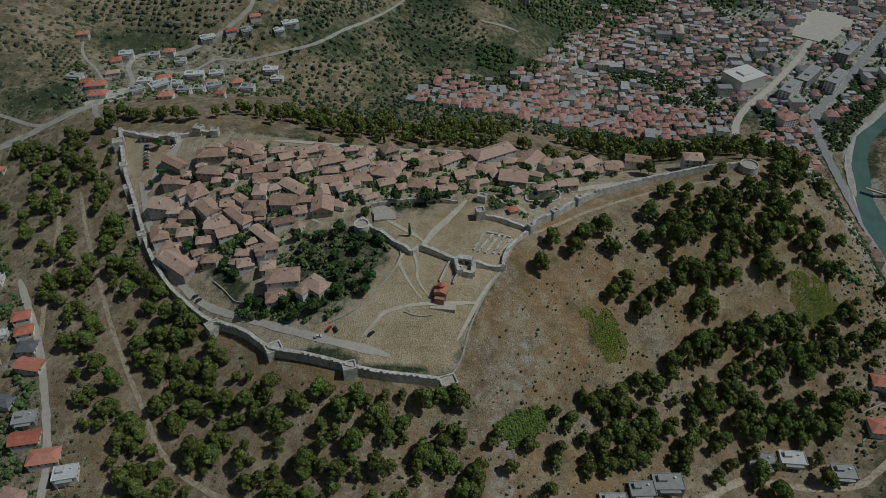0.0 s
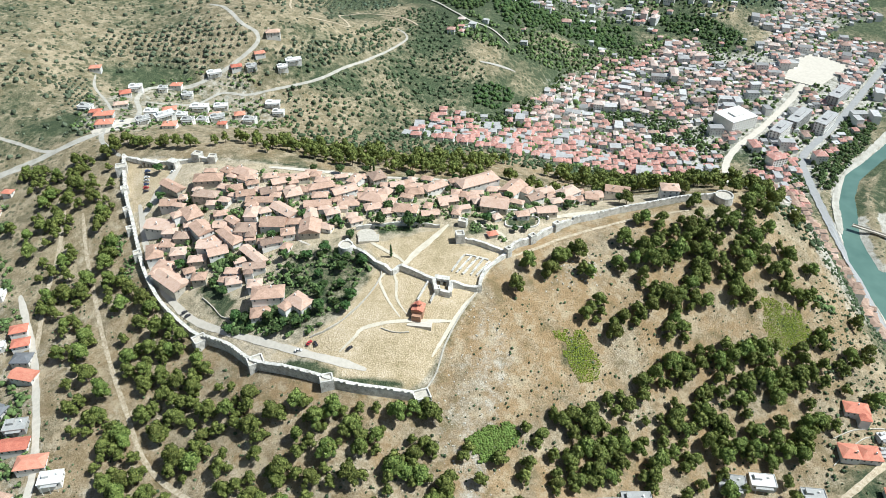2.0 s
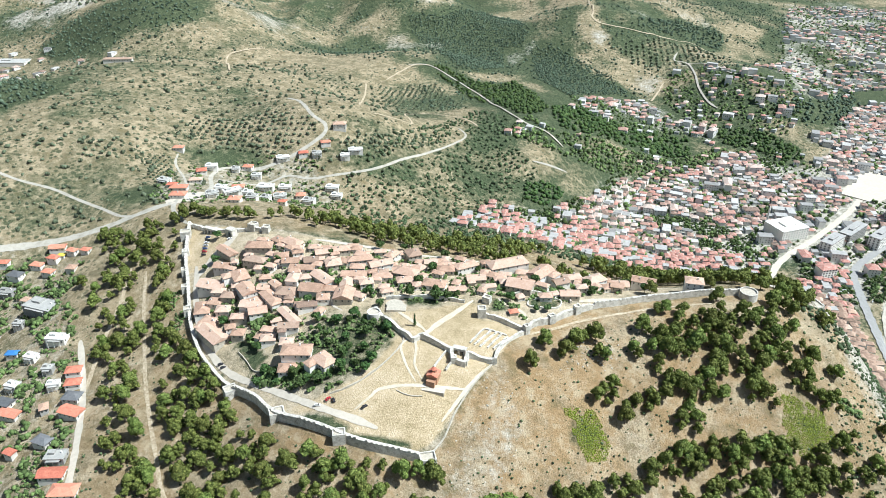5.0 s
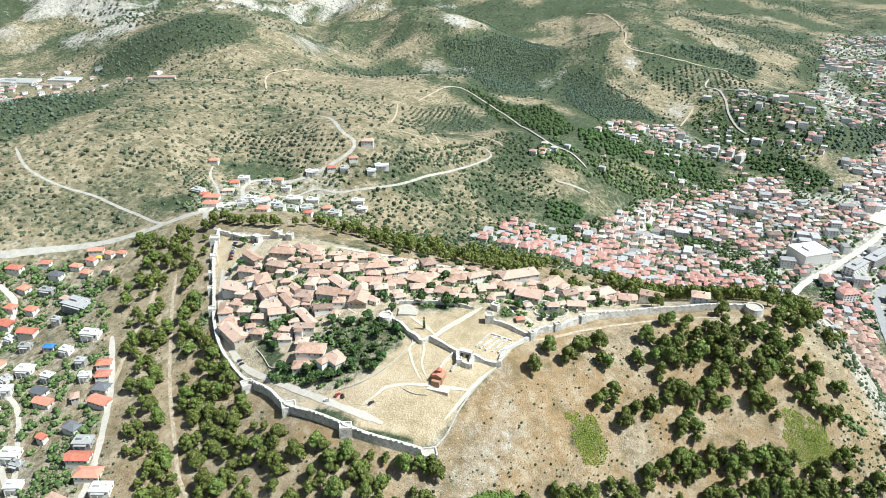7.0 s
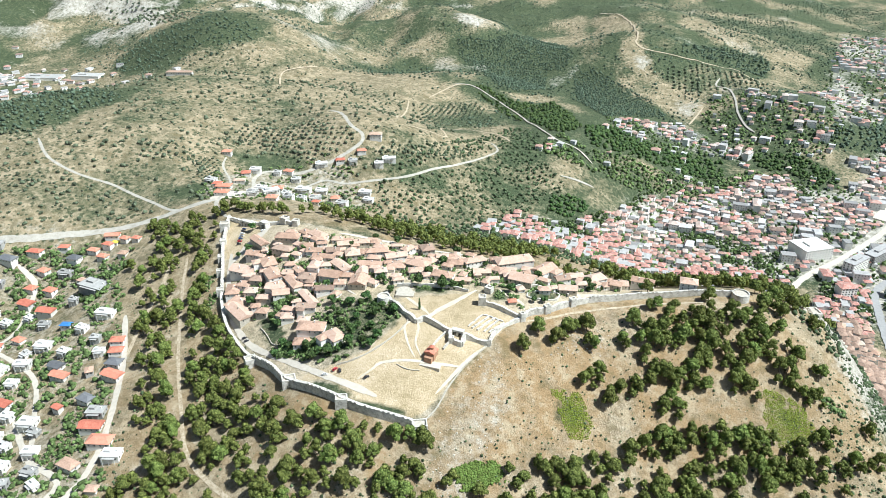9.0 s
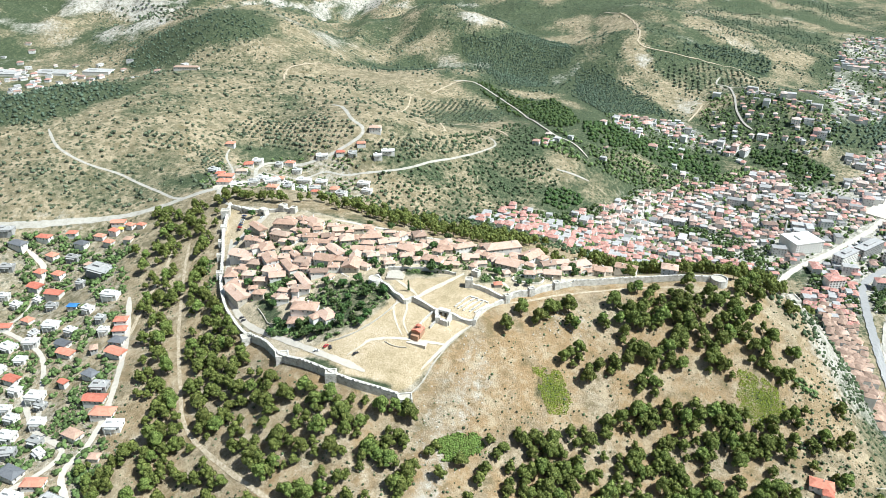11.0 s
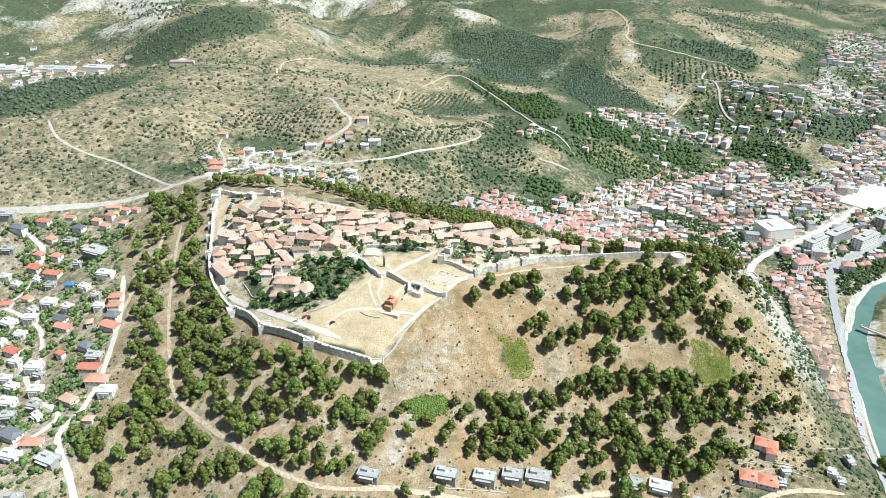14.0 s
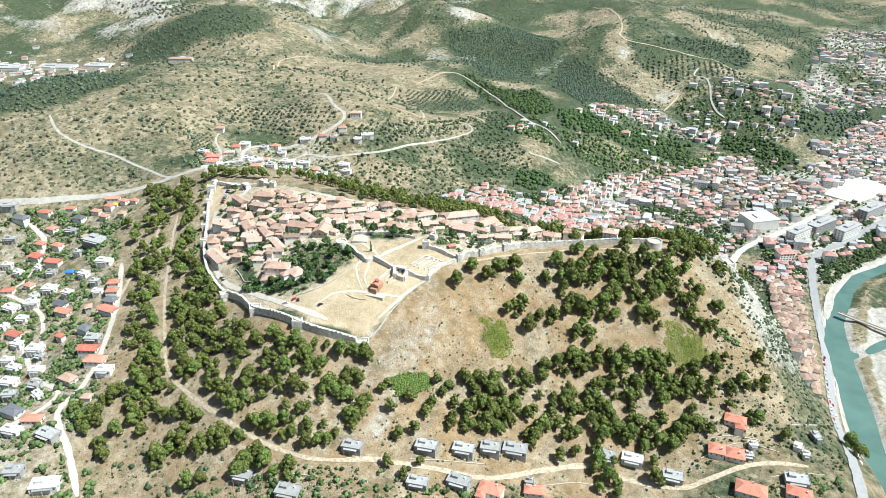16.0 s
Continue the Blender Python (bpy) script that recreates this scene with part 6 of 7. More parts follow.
PINES_WEST = [(-291, 487), (-292, 473), (-308, 466), (-313, 458), (-289, 455), (-268, 453), (-252, 435), (-253, 420), (-292, 439), (-303, 432), (-312, 425), (-331, 436), (-302, 405), (-270, 393), (-266, 400), (-243, 370), (-233, 385), (-232, 398), (-222, 364), (-244, 361), (-258, 363), (-270, 360), (-268, 350), (-246, 335), (-226, 320), (-224, 308), (-207, 343), (-189, 328), (-172, 318), (-161, 300), (-176, 305), (-173, 289), (-189, 300), (-172, 279), (-160, 283), (-148, 277), (-212, 290), (-240, 309), (-198, 278), (-176, 250), (-173, 243), (-197, 264), (-184, 241), (-166, 260), (-152, 246), (-145, 254)]
PINES_WALL = [(-140, 263), (-135, 271), (-121, 252), (-124, 240), (-139, 233), (-126, 228), (-141, 225), (-168, 214), (-167, 205), (-213, 274), (-138, 290), (-154, 310), (-190, 342), (-203, 353), (-182, 334), (-165, 318), (-345, 500), (-332, 496), (-275, 505), (-268, 512), (-300, 500), (-312, 488), (-262, 520), (-250, 516), (-238, 512), (-225, 508), (-212, 504), (-200, 500)]
GARDEN_TREES = [(-82, 341), (-77, 355), (-69, 356), (-66, 361), (-57, 351), (-50, 350), (-42, 349), (-39, 346), (-52, 340), (-67, 338), (-77, 333), (-62, 327), (-51, 326), (-43, 316), (-53, 313), (-63, 310), (-70, 304), (-76, 301), (-84, 303), (-64, 320), (-46, 308), (-134, 350), (-141, 346), (-119, 316), (-111, 312), (-122, 308), (-107, 305), (-95, 307), (-88, 299), (-216, 469), (-165, 372), (-169, 365), (-212, 430), (-88, 399), (-107, 380), (-150, 411), (-205, 436), (-146, 426), (-176, 437), (-11, 384), (-3, 387), (4, 390), (-12, 390), (-21, 431), (-28, 408), (-45, 433)]
GARDEN_MORE = [(-51, 470), (-105, 437), (-62, 389), (-51, 376), (-89, 347), (-94, 358), (43, 392), (64, 458), (100, 440), (145, 440), (15, 436), (-31, 388), (28, 412), (80, 420), (132, 462), (-128, 360), (-132, 338), (60, 432), (20, 462), (-15, 462), (-90, 460), (-70, 462), (62, 383), (70, 385), (104, 424), (150, 452)]
rr = random.Random(21)


def stand(name, label, category, kinds, places):
    """Many trees too many to count, as one mesh of crowns and one of trunks."""
    vs, tris, quads_, k, wood = [], [], [], 0, Shape()
    for x, y, size, tall in places:
        v, f = RAW[kinds[rr.randrange(len(kinds))][0].name]
        a = rr.uniform(0, 6.28)
        p = v * (size, size * rr.uniform(0.85, 1.1), size * tall)
        z = spot(x, y)
        vs.append(np.stack([x + p[:, 0] * math.cos(a) - p[:, 1] * math.sin(a), y + p[:, 0] * math.sin(a) + p[:, 1] * math.cos(a), z + p[:, 2]], -1))
        tris.append(f[0] + k)
        quads_.append(f[1] + k)
        k += len(v)
        wood.round(x, y, z - 1, 0.28 * size, 6.0 * size * tall, 6, 0, 0.12)
    tri, quad = np.concatenate(tris), np.concatenate(quads_)
    me = triangles("crowns", np.concatenate(vs), np.concatenate([tri, quad[:, :3], quad[:, [0, 2, 3]]]))
    me.materials.append(kinds[0][0].materials[0])
    root = thing(name, label, category, "", "stuff")
    part("crowns", me, None, root)
    part("trunks", wood, BARK, root)


protos = {}
companions = []
WEST_TRACK = [l_ for n_, l_, w_, m_, t_ in ROADS if n_ == "road_track_west"][0]
for row in (PINES_EAST, PINES_CLIFF, PINES_SOUTH, PINES_LOW, PINES_SOUTH_WEST, PINES_FOOT, PINES_WEST, PINES_WALL):
    for x, y in row:
        plant(PINE_KINDS, protos, "pine_tree", PINE_LABEL, "pine tree", "pines on the castle hill", x + rr.uniform(-1, 1), y + rr.uniform(-1, 1), rr.uniform(0.95, 1.4), rr, 1.4)
        for q in range(rr.choice((0, 1, 2, 2))):
            ang, dist = rr.uniform(0, 6.28), rr.uniform(4.0, 6.5)
            px, py = x + math.cos(ang) * dist, y + math.sin(ang) * dist
            if not inside(np.array(px), np.array(py), CASTLE) and float(away(np.array(px), np.array(py), WEST_TRACK)) > 5:
                companions.append((px, py, rr.uniform(0.6, 1.05), rr.uniform(1.1, 1.4)))
for row in (GARDEN_TREES, GARDEN_MORE):
    for x, y in row:
        if any(math.hypot(x - a, y - b) < r * 0.9 for a, b, r in taken):
            continue
        plant(BROAD_KINDS, protos, "garden_tree", "dense dark green broadleaf garden tree", "tree", "garden trees", x, y, rr.uniform(0.8, 1.4), rr)
for x, y in ((-45, 474), (-178, 425), (-21, 352), (40, 776), (330, 740)):
    root = thing("cypress", "slim dark green cypress", "cypress tree", "cypresses", at=(x, y, spot(x, y)))
    part("crown", clump_mesh("crown", [(0, 0, 1.5 + q * 1.2, 1.1 - 0.09 * q) for q in range(8)], 30, 0.3, LEAVES, 70), None, root)
    part("trunk", trunk_mesh(3.0, 0.2, 0, 1), None, root)


def scatter(name, label, category, mat, xs, ys, sizes, tall, seed, tufts=5, faces=3):
    """Many small bushes or tree crowns as one mesh: each is a few rough lobes of leaf facets."""
    r = np.random.RandomState(seed)
    n = len(xs)
    base = ground(np.asarray(xs), np.asarray(ys))
    ico = np.array([(0, 0, 1), (0.89, 0, 0.45), (0.28, 0.85, 0.45), (-0.72, 0.53, 0.45), (-0.72, -0.53, 0.45), (0.28, -0.85, 0.45), (0.72, 0.53, -0.45), (-0.28, 0.85, -0.45), (-0.89, 0, -0.45), (-0.28, -0.85, -0.45), (0.72, -0.53, -0.45)])
    tri = np.array([(0, 1, 2), (0, 2, 3), (0, 3, 4), (0, 4, 5), (0, 5, 1), (1, 6, 2), (2, 6, 7), (2, 7, 3), (3, 7, 8), (3, 8, 4), (4, 8, 9), (4, 9, 5), (5, 9, 10), (5, 10, 1), (1, 10, 6)])
    vs, fs, k = [], [], 0
    for t in range(tufts):
        s = np.asarray(sizes) * r.uniform(0.45, 0.75, n) * (1.0 if tufts < 5 else 0.7)
        ang, dist = r.uniform(0, 6.28, n), r.uniform(0.1, 0.62 if tufts < 5 else 0.85, n) * np.asarray(sizes) * (0 if t == 0 else 1)
        cx, cy = np.asarray(xs) + np.cos(ang) * dist, np.asarray(ys) + np.sin(ang) * dist
        cz = base + np.asarray(sizes) * tall * r.uniform(0.25, 0.75, n)
        p = ico[None] * (s[:, None, None] * r.uniform(0.65, 1.25, (n, 11, 1)))
        p[:, :, 2] *= 0.85
        p += np.stack([cx, cy, cz], -1)[:, None]
        vs.append(p.reshape(-1, 3))
        fs.append((tri[None] + (np.arange(n) * 11)[:, None, None] + k).reshape(-1, 3))
        k += n * 11
    me = triangles(name, np.concatenate(vs), np.concatenate(fs))
    me.materials.append(mat)
    return tagged(new(name, me), label, category, "", "stuff")


def spread(poly, gap, seed, jitter=0.45, keep=1.0):
    """Points over a polygon on a jittered net."""
    r = np.random.RandomState(seed)
    px, py = [p[0] for p in poly], [p[1] for p in poly]
    x, y = np.meshgrid(np.arange(min(px), max(px), gap), np.arange(min(py), max(py), gap))
    x, y = x.ravel() + r.uniform(-jitter, jitter, x.size) * gap, y.ravel() + r.uniform(-jitter, jitter, y.size) * gap
    ok = inside(x, y, poly) & (r.uniform(0, 1, x.size) < keep)
    return x[ok], y[ok]


def clear_of_roads(x, y, gap=6.0):
    ok = np.ones(len(x), bool)
    for n_, l_, w_, m_, t_ in ROADS:
        px, py = [p[0] for p in l_], [p[1] for p in l_]
        near = (x > min(px) - 30) & (x < max(px) + 30) & (y > min(py) - 30) & (y < max(py) + 30)
        if near.any():
            ok[near] &= away(x[near], y[near], l_) > gap
    return ok


# more pines of the eastern slope
PINES_DENSE = [(154, 298), (164, 303), (172, 310), (181, 317), (189, 319), (201, 324), (219, 324), (227, 329), (237, 329), (247, 325), (256, 332), (265, 337), (186, 309), (193, 304), (201, 310), (209, 307), (221, 311), (229, 311), (241, 315), (249, 318), (258, 321), (244, 309), (251, 308), (232, 305), (261, 315), (271, 325), (284, 328), (287, 324), (298, 332), (309, 336), (284, 312), (268, 313), (176, 286), (183, 284), (164, 281), (170, 273), (177, 268), (185, 272), (196, 271), (203, 269), (214, 274), (221, 268), (232, 271), (241, 277), (247, 272), (264, 290)]
PINES_RIDGE = [(269, 287), (257, 286), (151, 269), (158, 261), (165, 258), (232, 286), (310, 365), (281, 349), (258, 365), (254, 370), (251, 378), (266, 364), (235, 379), (216, 364), (206, 353), (218, 355), (167, 401), (173, 388), (180, 399), (185, 389), (194, 406), (207, 408), (169, 378), (180, 382), (185, 377), (200, 396), (207, 389), (214, 404), (233, 414), (245, 424), (229, 394), (239, 400), (216, 379), (196, 371), (188, 366), (183, 358), (178, 354), (164, 348), (169, 342), (190, 350), (160, 328)]
known = [p for row in (PINES_EAST, PINES_CLIFF, PINES_SOUTH, PINES_LOW) for p in row]
PINES_FOOT_EAST = [(10, 231), (27, 231), (20, 218), (37, 220), (48, 233), (62, 226), (5, 234), (48, 203), (58, 211), (65, 233), (70, 246), (80, 241), (82, 259), (90, 254), (97, 263), (105, 262), (78, 228), (92, 226), (101, 238), (112, 251), (123, 261), (132, 255), (47, 180), (68, 188), (60, 175), (64, 252), (91, 267), (172, 242), (30, 236), (189, 236), (200, 244), (228, 250), (161, 234)]
for px, py in PINES_DENSE + PINES_RIDGE + PINES_FOOT_EAST:
    if all(math.hypot(px - a, py - b) > 4.5 for a, b in known):
        companions.append((px, py, rr.uniform(0.8, 1.2), rr.uniform(1.2, 1.5)))

# pines between the others, and the belt along the northern crest
PINE_FILL = [(-250, 470), (-238, 440), (-205, 370), (-170, 320), (-120, 283), (-60, 250), (-30, 240), (-20, 205), (-90, 190), (-150, 190), (-215, 250), (-250, 330), (-300, 400), (-340, 480), (-290, 515)]
x, y = spread(PINE_FILL, 10.5, 55, 0.5, 0.55)
for px, py in zip(x.tolist(), y.tolist()):
    if float(away(np.array(px), np.array(py), WEST_TRACK)) > 5 and float(away(np.array(px), np.array(py), OUTER_WALL)) > 9:
        companions.append((px, py, rr.uniform(0.6, 1.15), rr.uniform(1.2, 1.5)))
for poly, gap, keep in (([(-130, 282), (-95, 262), (-50, 249), (-5, 249), (14, 244), (8, 205), (-30, 172), (-110, 168), (-180, 200), (-205, 260), (-172, 305)], 9.6, 0.5),
                        ([(62, 235), (90, 262), (140, 292), (230, 325), (262, 322), (262, 285), (240, 262), (160, 240), (90, 225)], 9.5, 0.5),
                        ([(130, 350), (150, 385), (225, 410), (262, 385), (255, 360), (200, 340)], 10.0, 0.35)):
    x, y = spread(poly, gap, int(gap * 10), 0.5, keep)
    for px, py in zip(x.tolist(), y.tolist()):
        if float(away(np.array(px), np.array(py), WEST_TRACK)) > 5 and float(away(np.array(px), np.array(py), OUTER_WALL)) > 8:
            companions.append((px, py, rr.uniform(0.7, 1.25), rr.uniform(1.2, 1.5)))
stand("pine_wood", "bushy green Aleppo pines crowding together on the slope", "pine trees", WOOD_KINDS, companions)
NORTH_CREST = [(-190, 508), (-140, 480), (-60, 474), (20, 476), (100, 482), (170, 470), (226, 450), (265, 440), (310, 480), (330, 560), (290, 620), (180, 610), (60, 570), (-60, 530), (-150, 530)]
x, y = spread(NORTH_CREST, 8.0, 5, 0.5)
ok = fractal(x, y, 34, 57, 3) > 0.43
x, y = x[ok], y[ok]
stand("pine_belt", "tall green Aleppo pines in a dense belt behind the castle", "pine trees", BELT_KINDS, [(a, b, rr.uniform(0.65, 1.3), rr.uniform(1.2, 1.6)) for a, b in zip(x.tolist(), y.tolist()) if math.hypot(a - 292, b - 482) > 20])

# shrubs among the pines and on the open slope
hill = [(-330, 480), (-250, 430), (-150, 300), (-50, 250), (0, 240), (60, 330), (130, 390), (220, 420), (330, 440), (330, 260), (240, 200), (60, 150), (-120, 110), (-250, 200)]
x, y = spread(hill, 3.0, 8, 0.5, 0.6)
ok = clear_of_roads(x, y, 5.0) & ~inside(x, y, CASTLE)
scatter("slope_shrubs", "low scattered green shrubs on dry grass", "shrubs", SCRUB, x[ok], y[ok], np.random.RandomState(1).uniform(0.2, 1.0, ok.sum()) ** 3.2 * 1.8, 0.8, 9, 1)
x, y = spread([(275, 270), (385, 290), (398, 440), (330, 440), (285, 390), (265, 320), (250, 240)], 2.9, 73, 0.5, 0.7)
ok = clear_of_roads(x, y, 7.0)
scatter("east_scrub", "green scrub on the steep eastern slope", "scrub", SCRUB, x[ok], y[ok], np.random.RandomState(28).uniform(0.2, 1.0, ok.sum()) ** 2.4 * 2.3, 0.8, 74, 2)
x, y = spread([(255, 440), (300, 470), (330, 560), (300, 700), (340, 740), (395, 640), (385, 520), (370, 440), (330, 400), (290, 400)], 4.2, 10, 0.5, 0.8)
ok = fractal(x, y, 24, 19, 3) > 0.40
x, y = x[ok], y[ok]
scatter("cliff_scrub", "dark green scrub clinging to the cliff", "scrub", SCRUB, x, y, np.random.RandomState(2).uniform(0.9, 2.9, len(x)), 0.9, 11, 4)
FERNS = [[(85, 311), (102, 317), (112, 304), (116, 294), (100, 288), (91, 300)], [(233, 359), (244, 360), (266, 356), (267, 345), (247, 329), (233, 332)], [(30, 242), (41, 250), (54, 255), (63, 247), (51, 237), (37, 233)]]
for q, poly in enumerate(FERNS):
    x, y = spread([(a * 1.12 - 0.12 * poly[0][0] - 2, b * 1.12 - 0.12 * 0.5 * (poly[0][1] + poly[3][1])) for a, b in poly], 0.62, 30 + q, 0.5, 0.95)
    ok = within(x, y, poly, 10) + 2.0 * (fractal(x, y, 6, 33, 4) - 0.5) > 0.42
    scatter("fern_patch", "bright green patch of low ferns" if q < 2 else "bright green patch of low bushes", "bushes", FERN if q < 2 else BUSH, x[ok], y[ok], np.random.RandomState(30 + q).uniform(0.38, 0.8, ok.sum()) * (1.0 if q < 2 else 1.8), 0.45 if q < 2 else 0.9, 12 + q, 2)

# the overgrown garden below the citadel
GARDEN = [(-106, 300), (-70, 294), (-50, 306), (-36, 330), (-33, 346), (-52, 362), (-88, 364), (-112, 336)]
x, y = spread(GARDEN, 3.8, 71, 0.5, 0.68)
scatter("garden_bushes", "overgrown green bushes and saplings in the old garden", "bushes", GARDEN_LEAF, x, y, np.random.RandomState(27).uniform(0.35, 1.0, len(x)) ** 1.4 * 3.0, 1.05, 72, 8)
# gardens between the castle houses
x, y = spread(QUARTERS[0], 4.8, 61, 0.5, 0.85)
ok = np.ones(len(x), bool)
for a, b, r in taken:
    ok &= np.hypot(x - a, y - b) > r + 0.3
ok &= clear_of_roads(x, y, 4.5)
scatter("castle_gardens", "small green trees and bushes between the castle houses", "garden trees", GARDEN_LEAF, x[ok], y[ok], np.random.RandomState(23).uniform(1.0, 3.5, ok.sum()), 1.1, 62, 8)

for q, (px, py, ra, rb, big) in enumerate(((35, 385, 4, 6, 1.6), (46, 385, 5, 3, 1.8), (53, 374, 3, 3, 1.6), (80, 404, 6, 3, 1.4), (-20, 383, 14, 1.2, 1.1), (-5, 391, 9, 5, 3.2), (-28, 386, 8, 3, 1.6), (284, 369, 11, 4, 2.4), (-100, 312, 28, 8, 3.0), (-138, 362, 7, 7, 3.2), (-215, 378, 6, 14, 1.6), (-230, 400, 5, 14, 1.6))):
    a = np.random.RandomState(130 + q)
    n = int(10 + ra * rb * 0.8)
    ang, dist = a.uniform(0, 6.28, n), np.sqrt(a.uniform(0, 1, n))
    scatter("shrub_group", "dense green shrubs growing together", "shrubs", GARDEN_LEAF, px + np.cos(ang) * dist * ra, py + np.sin(ang) * dist * rb, a.uniform(0.5, 1.0, n) * big, 1.0, 140 + q, 3)

x, y = spread([(-180, 170), (-110, 165), (-20, 165), (60, 185), (140, 205), (140, 160), (0, 90), (-150, 90)], 5.0, 151, 0.5, 0.5)
ok = clear_of_roads(x, y, 4.0)
for a, b, r in lots:
    ok &= np.hypot(x - a, y - b) > r * 0.85
scatter("foot_scrub", "green and grey scrub on the dry foot of the hill", "scrub", SCRUB, x[ok], y[ok], np.random.RandomState(152).uniform(0.2, 1.0, ok.sum()) ** 1.8 * 3.0, 0.9, 153, 3)

# pale limestone outcrops
r_ = np.random.RandomState(101)
for name_, poly, gap, keep, big in (("rock_outcrop", [(6, 248), (30, 314), (42, 330), (58, 300), (54, 262), (46, 215), (40, 190), (20, 190), (14, 225)], 3.6, 0.42, 1.1), ("rock_outcrop", [(80, 335), (122, 346), (120, 372), (86, 358)], 3.0, 0.5, 1.1),
                                   ("rock_outcrop", [(262, 430), (310, 470), (388, 470), (380, 560), (352, 640), (330, 580), (280, 500)], 4.4, 0.6, 3.2), ("rock_outcrop", [(140, 260), (330, 300), (330, 400), (240, 400), (130, 330)], 7.0, 0.25, 0.7), ("rock_outcrop", [(-170, 165), (-60, 140), (60, 175), (60, 120), (-120, 90)], 6.0, 0.35, 0.9)):
    x, y = spread(poly, gap, int(gap * 31), 0.5, keep)
    scatter(name_, "pale limestone boulders breaking through dry grass", "rocks", RUBBLE, x, y, r_.uniform(0.35, 1.0, len(x)) * big, 0.25, int(gap * 17), 2)

# gardens of the village and of the town
x, y = spread(WEST_VILLAGE, 3.6, 14, 0.5, 0.9)
ok = clear_of_roads(x, y, 3.5) & (fractal(x, y, 26, 15, 3) + np.random.RandomState(16).uniform(-0.16, 0.16, len(x)) > 0.45)
for a, b, r in lots:
    ok &= np.hypot(x - a, y - b) > r * 0.8
scatter("village_gardens", "green fruit trees and bushes between the village houses", "garden trees", GARDEN_LEAF, x[ok], y[ok], np.random.RandomState(3).uniform(0.25, 1.0, ok.sum()) ** 1.8 * 4.8, 0.9, 15, 7)
x, y = spread([(20, 172), (100, 176), (160, 205), (250, 220), (330, 262), (385, 310), (385, 160), (200, 90), (-100, 90), (-120, 130)], 3.6, 65, 0.5, 0.75)
ok = clear_of_roads(x, y, 5.0) & (fractal(x, y, 22, 25, 3) + np.random.RandomState(17).uniform(-0.14, 0.14, len(x)) > 0.48)
for a, b, r in lots:
    ok &= np.hypot(x - a, y - b) > r * 0.85
scatter("lower_gardens", "green shrubs and small trees round the lower houses", "garden trees", GARDEN_LEAF, x[ok], y[ok], np.random.RandomState(24).uniform(0.25, 1.0, ok.sum()) ** 1.5 * 3.6, 1.0, 66, 6)
parts = [spread(TOWN, 8.0, 16, 0.5, 0.7), spread(UPPER_TOWN, 6.2, 63, 0.5, 0.9), spread(VALLEY_TOWN, 8.5, 67, 0.5, 0.7), spread(RIDGE_TOWN, 8.0, 68, 0.5, 0.75), spread(FAR_TOWN, 14.0, 64, 0.5, 0.8), spread(SIDE_TOWN, 12.0, 69, 0.5, 0.7)]
x, y = np.concatenate([p[0] for p in parts]), np.concatenate([p[1] for p in parts])
ok = clear_of_roads(x, y, 8.0)
ok &= np.hypot(x - 552, y - 1030) > 66
scatter("town_trees", "dark green trees between the town houses", "trees", GARDEN_LEAF, x[ok], y[ok], np.random.RandomState(4).uniform(2.2, 5.0, ok.sum()), 1.2, 17, 2)
x, y = spread(TOWN, 5.6, 171, 0.5, 0.9)
ok = (fractal(x, y, 48, 31, 3) > 0.605) & clear_of_roads(x, y, 7.0) & (np.hypot(x - 552, y - 1030) > 66) & (x < 430)
scatter("town_grove", "clumps of dark green trees between the town roofs", "trees", LEAVES, x[ok], y[ok], np.random.RandomState(172).uniform(2.2, 4.8, ok.sum()), 1.1, 173, 5)
x, y = spread([(-130, 580), (-20, 560), (110, 570), (200, 620), (300, 630), (330, 690), (200, 735), (60, 720), (10, 760), (70, 830), (20, 900), (0, 1000), (-50, 1050), (-110, 860), (-170, 690)], 6.8, 18, 0.5, 0.75)
ok = clear_of_roads(x, y, 6.0)
scatter("north_slope_scrub", "dense green scrub and olive trees on the slope", "scrub", SCRUB, x[ok], y[ok], np.random.RandomState(5).uniform(1.4, 3.6, ok.sum()), 0.9, 19, 4)
x, y = spread([(404, 697), (420, 680), (440, 690), (453, 673), (463, 702), (497, 742), (522, 778), (572, 846), (543, 902), (477, 825), (441, 757), (420, 742)], 5.6, 20, 0.5)
ok = clear_of_roads(x, y, 8.0)
scatter("riverside_trees", "dense dark green trees between street and river", "trees", LEAVES, x[ok], y[ok], np.random.RandomState(6).uniform(2.8, 4.8, ok.sum()), 1.2, 21, 6)

x, y = spread(GATE_VILLAGE, 5.4, 111, 0.5, 0.7)
ok = clear_of_roads(x, y, 7.0)
for a, b in villa_lots:
    ok &= np.hypot(x - a, y - b) > 8.5
scatter("gate_gardens", "green trees and bushes between the white villas", "garden trees", GARDEN_LEAF, x[ok], y[ok], np.random.RandomState(112).uniform(1.0, 3.4, ok.sum()), 1.1, 113, 6)

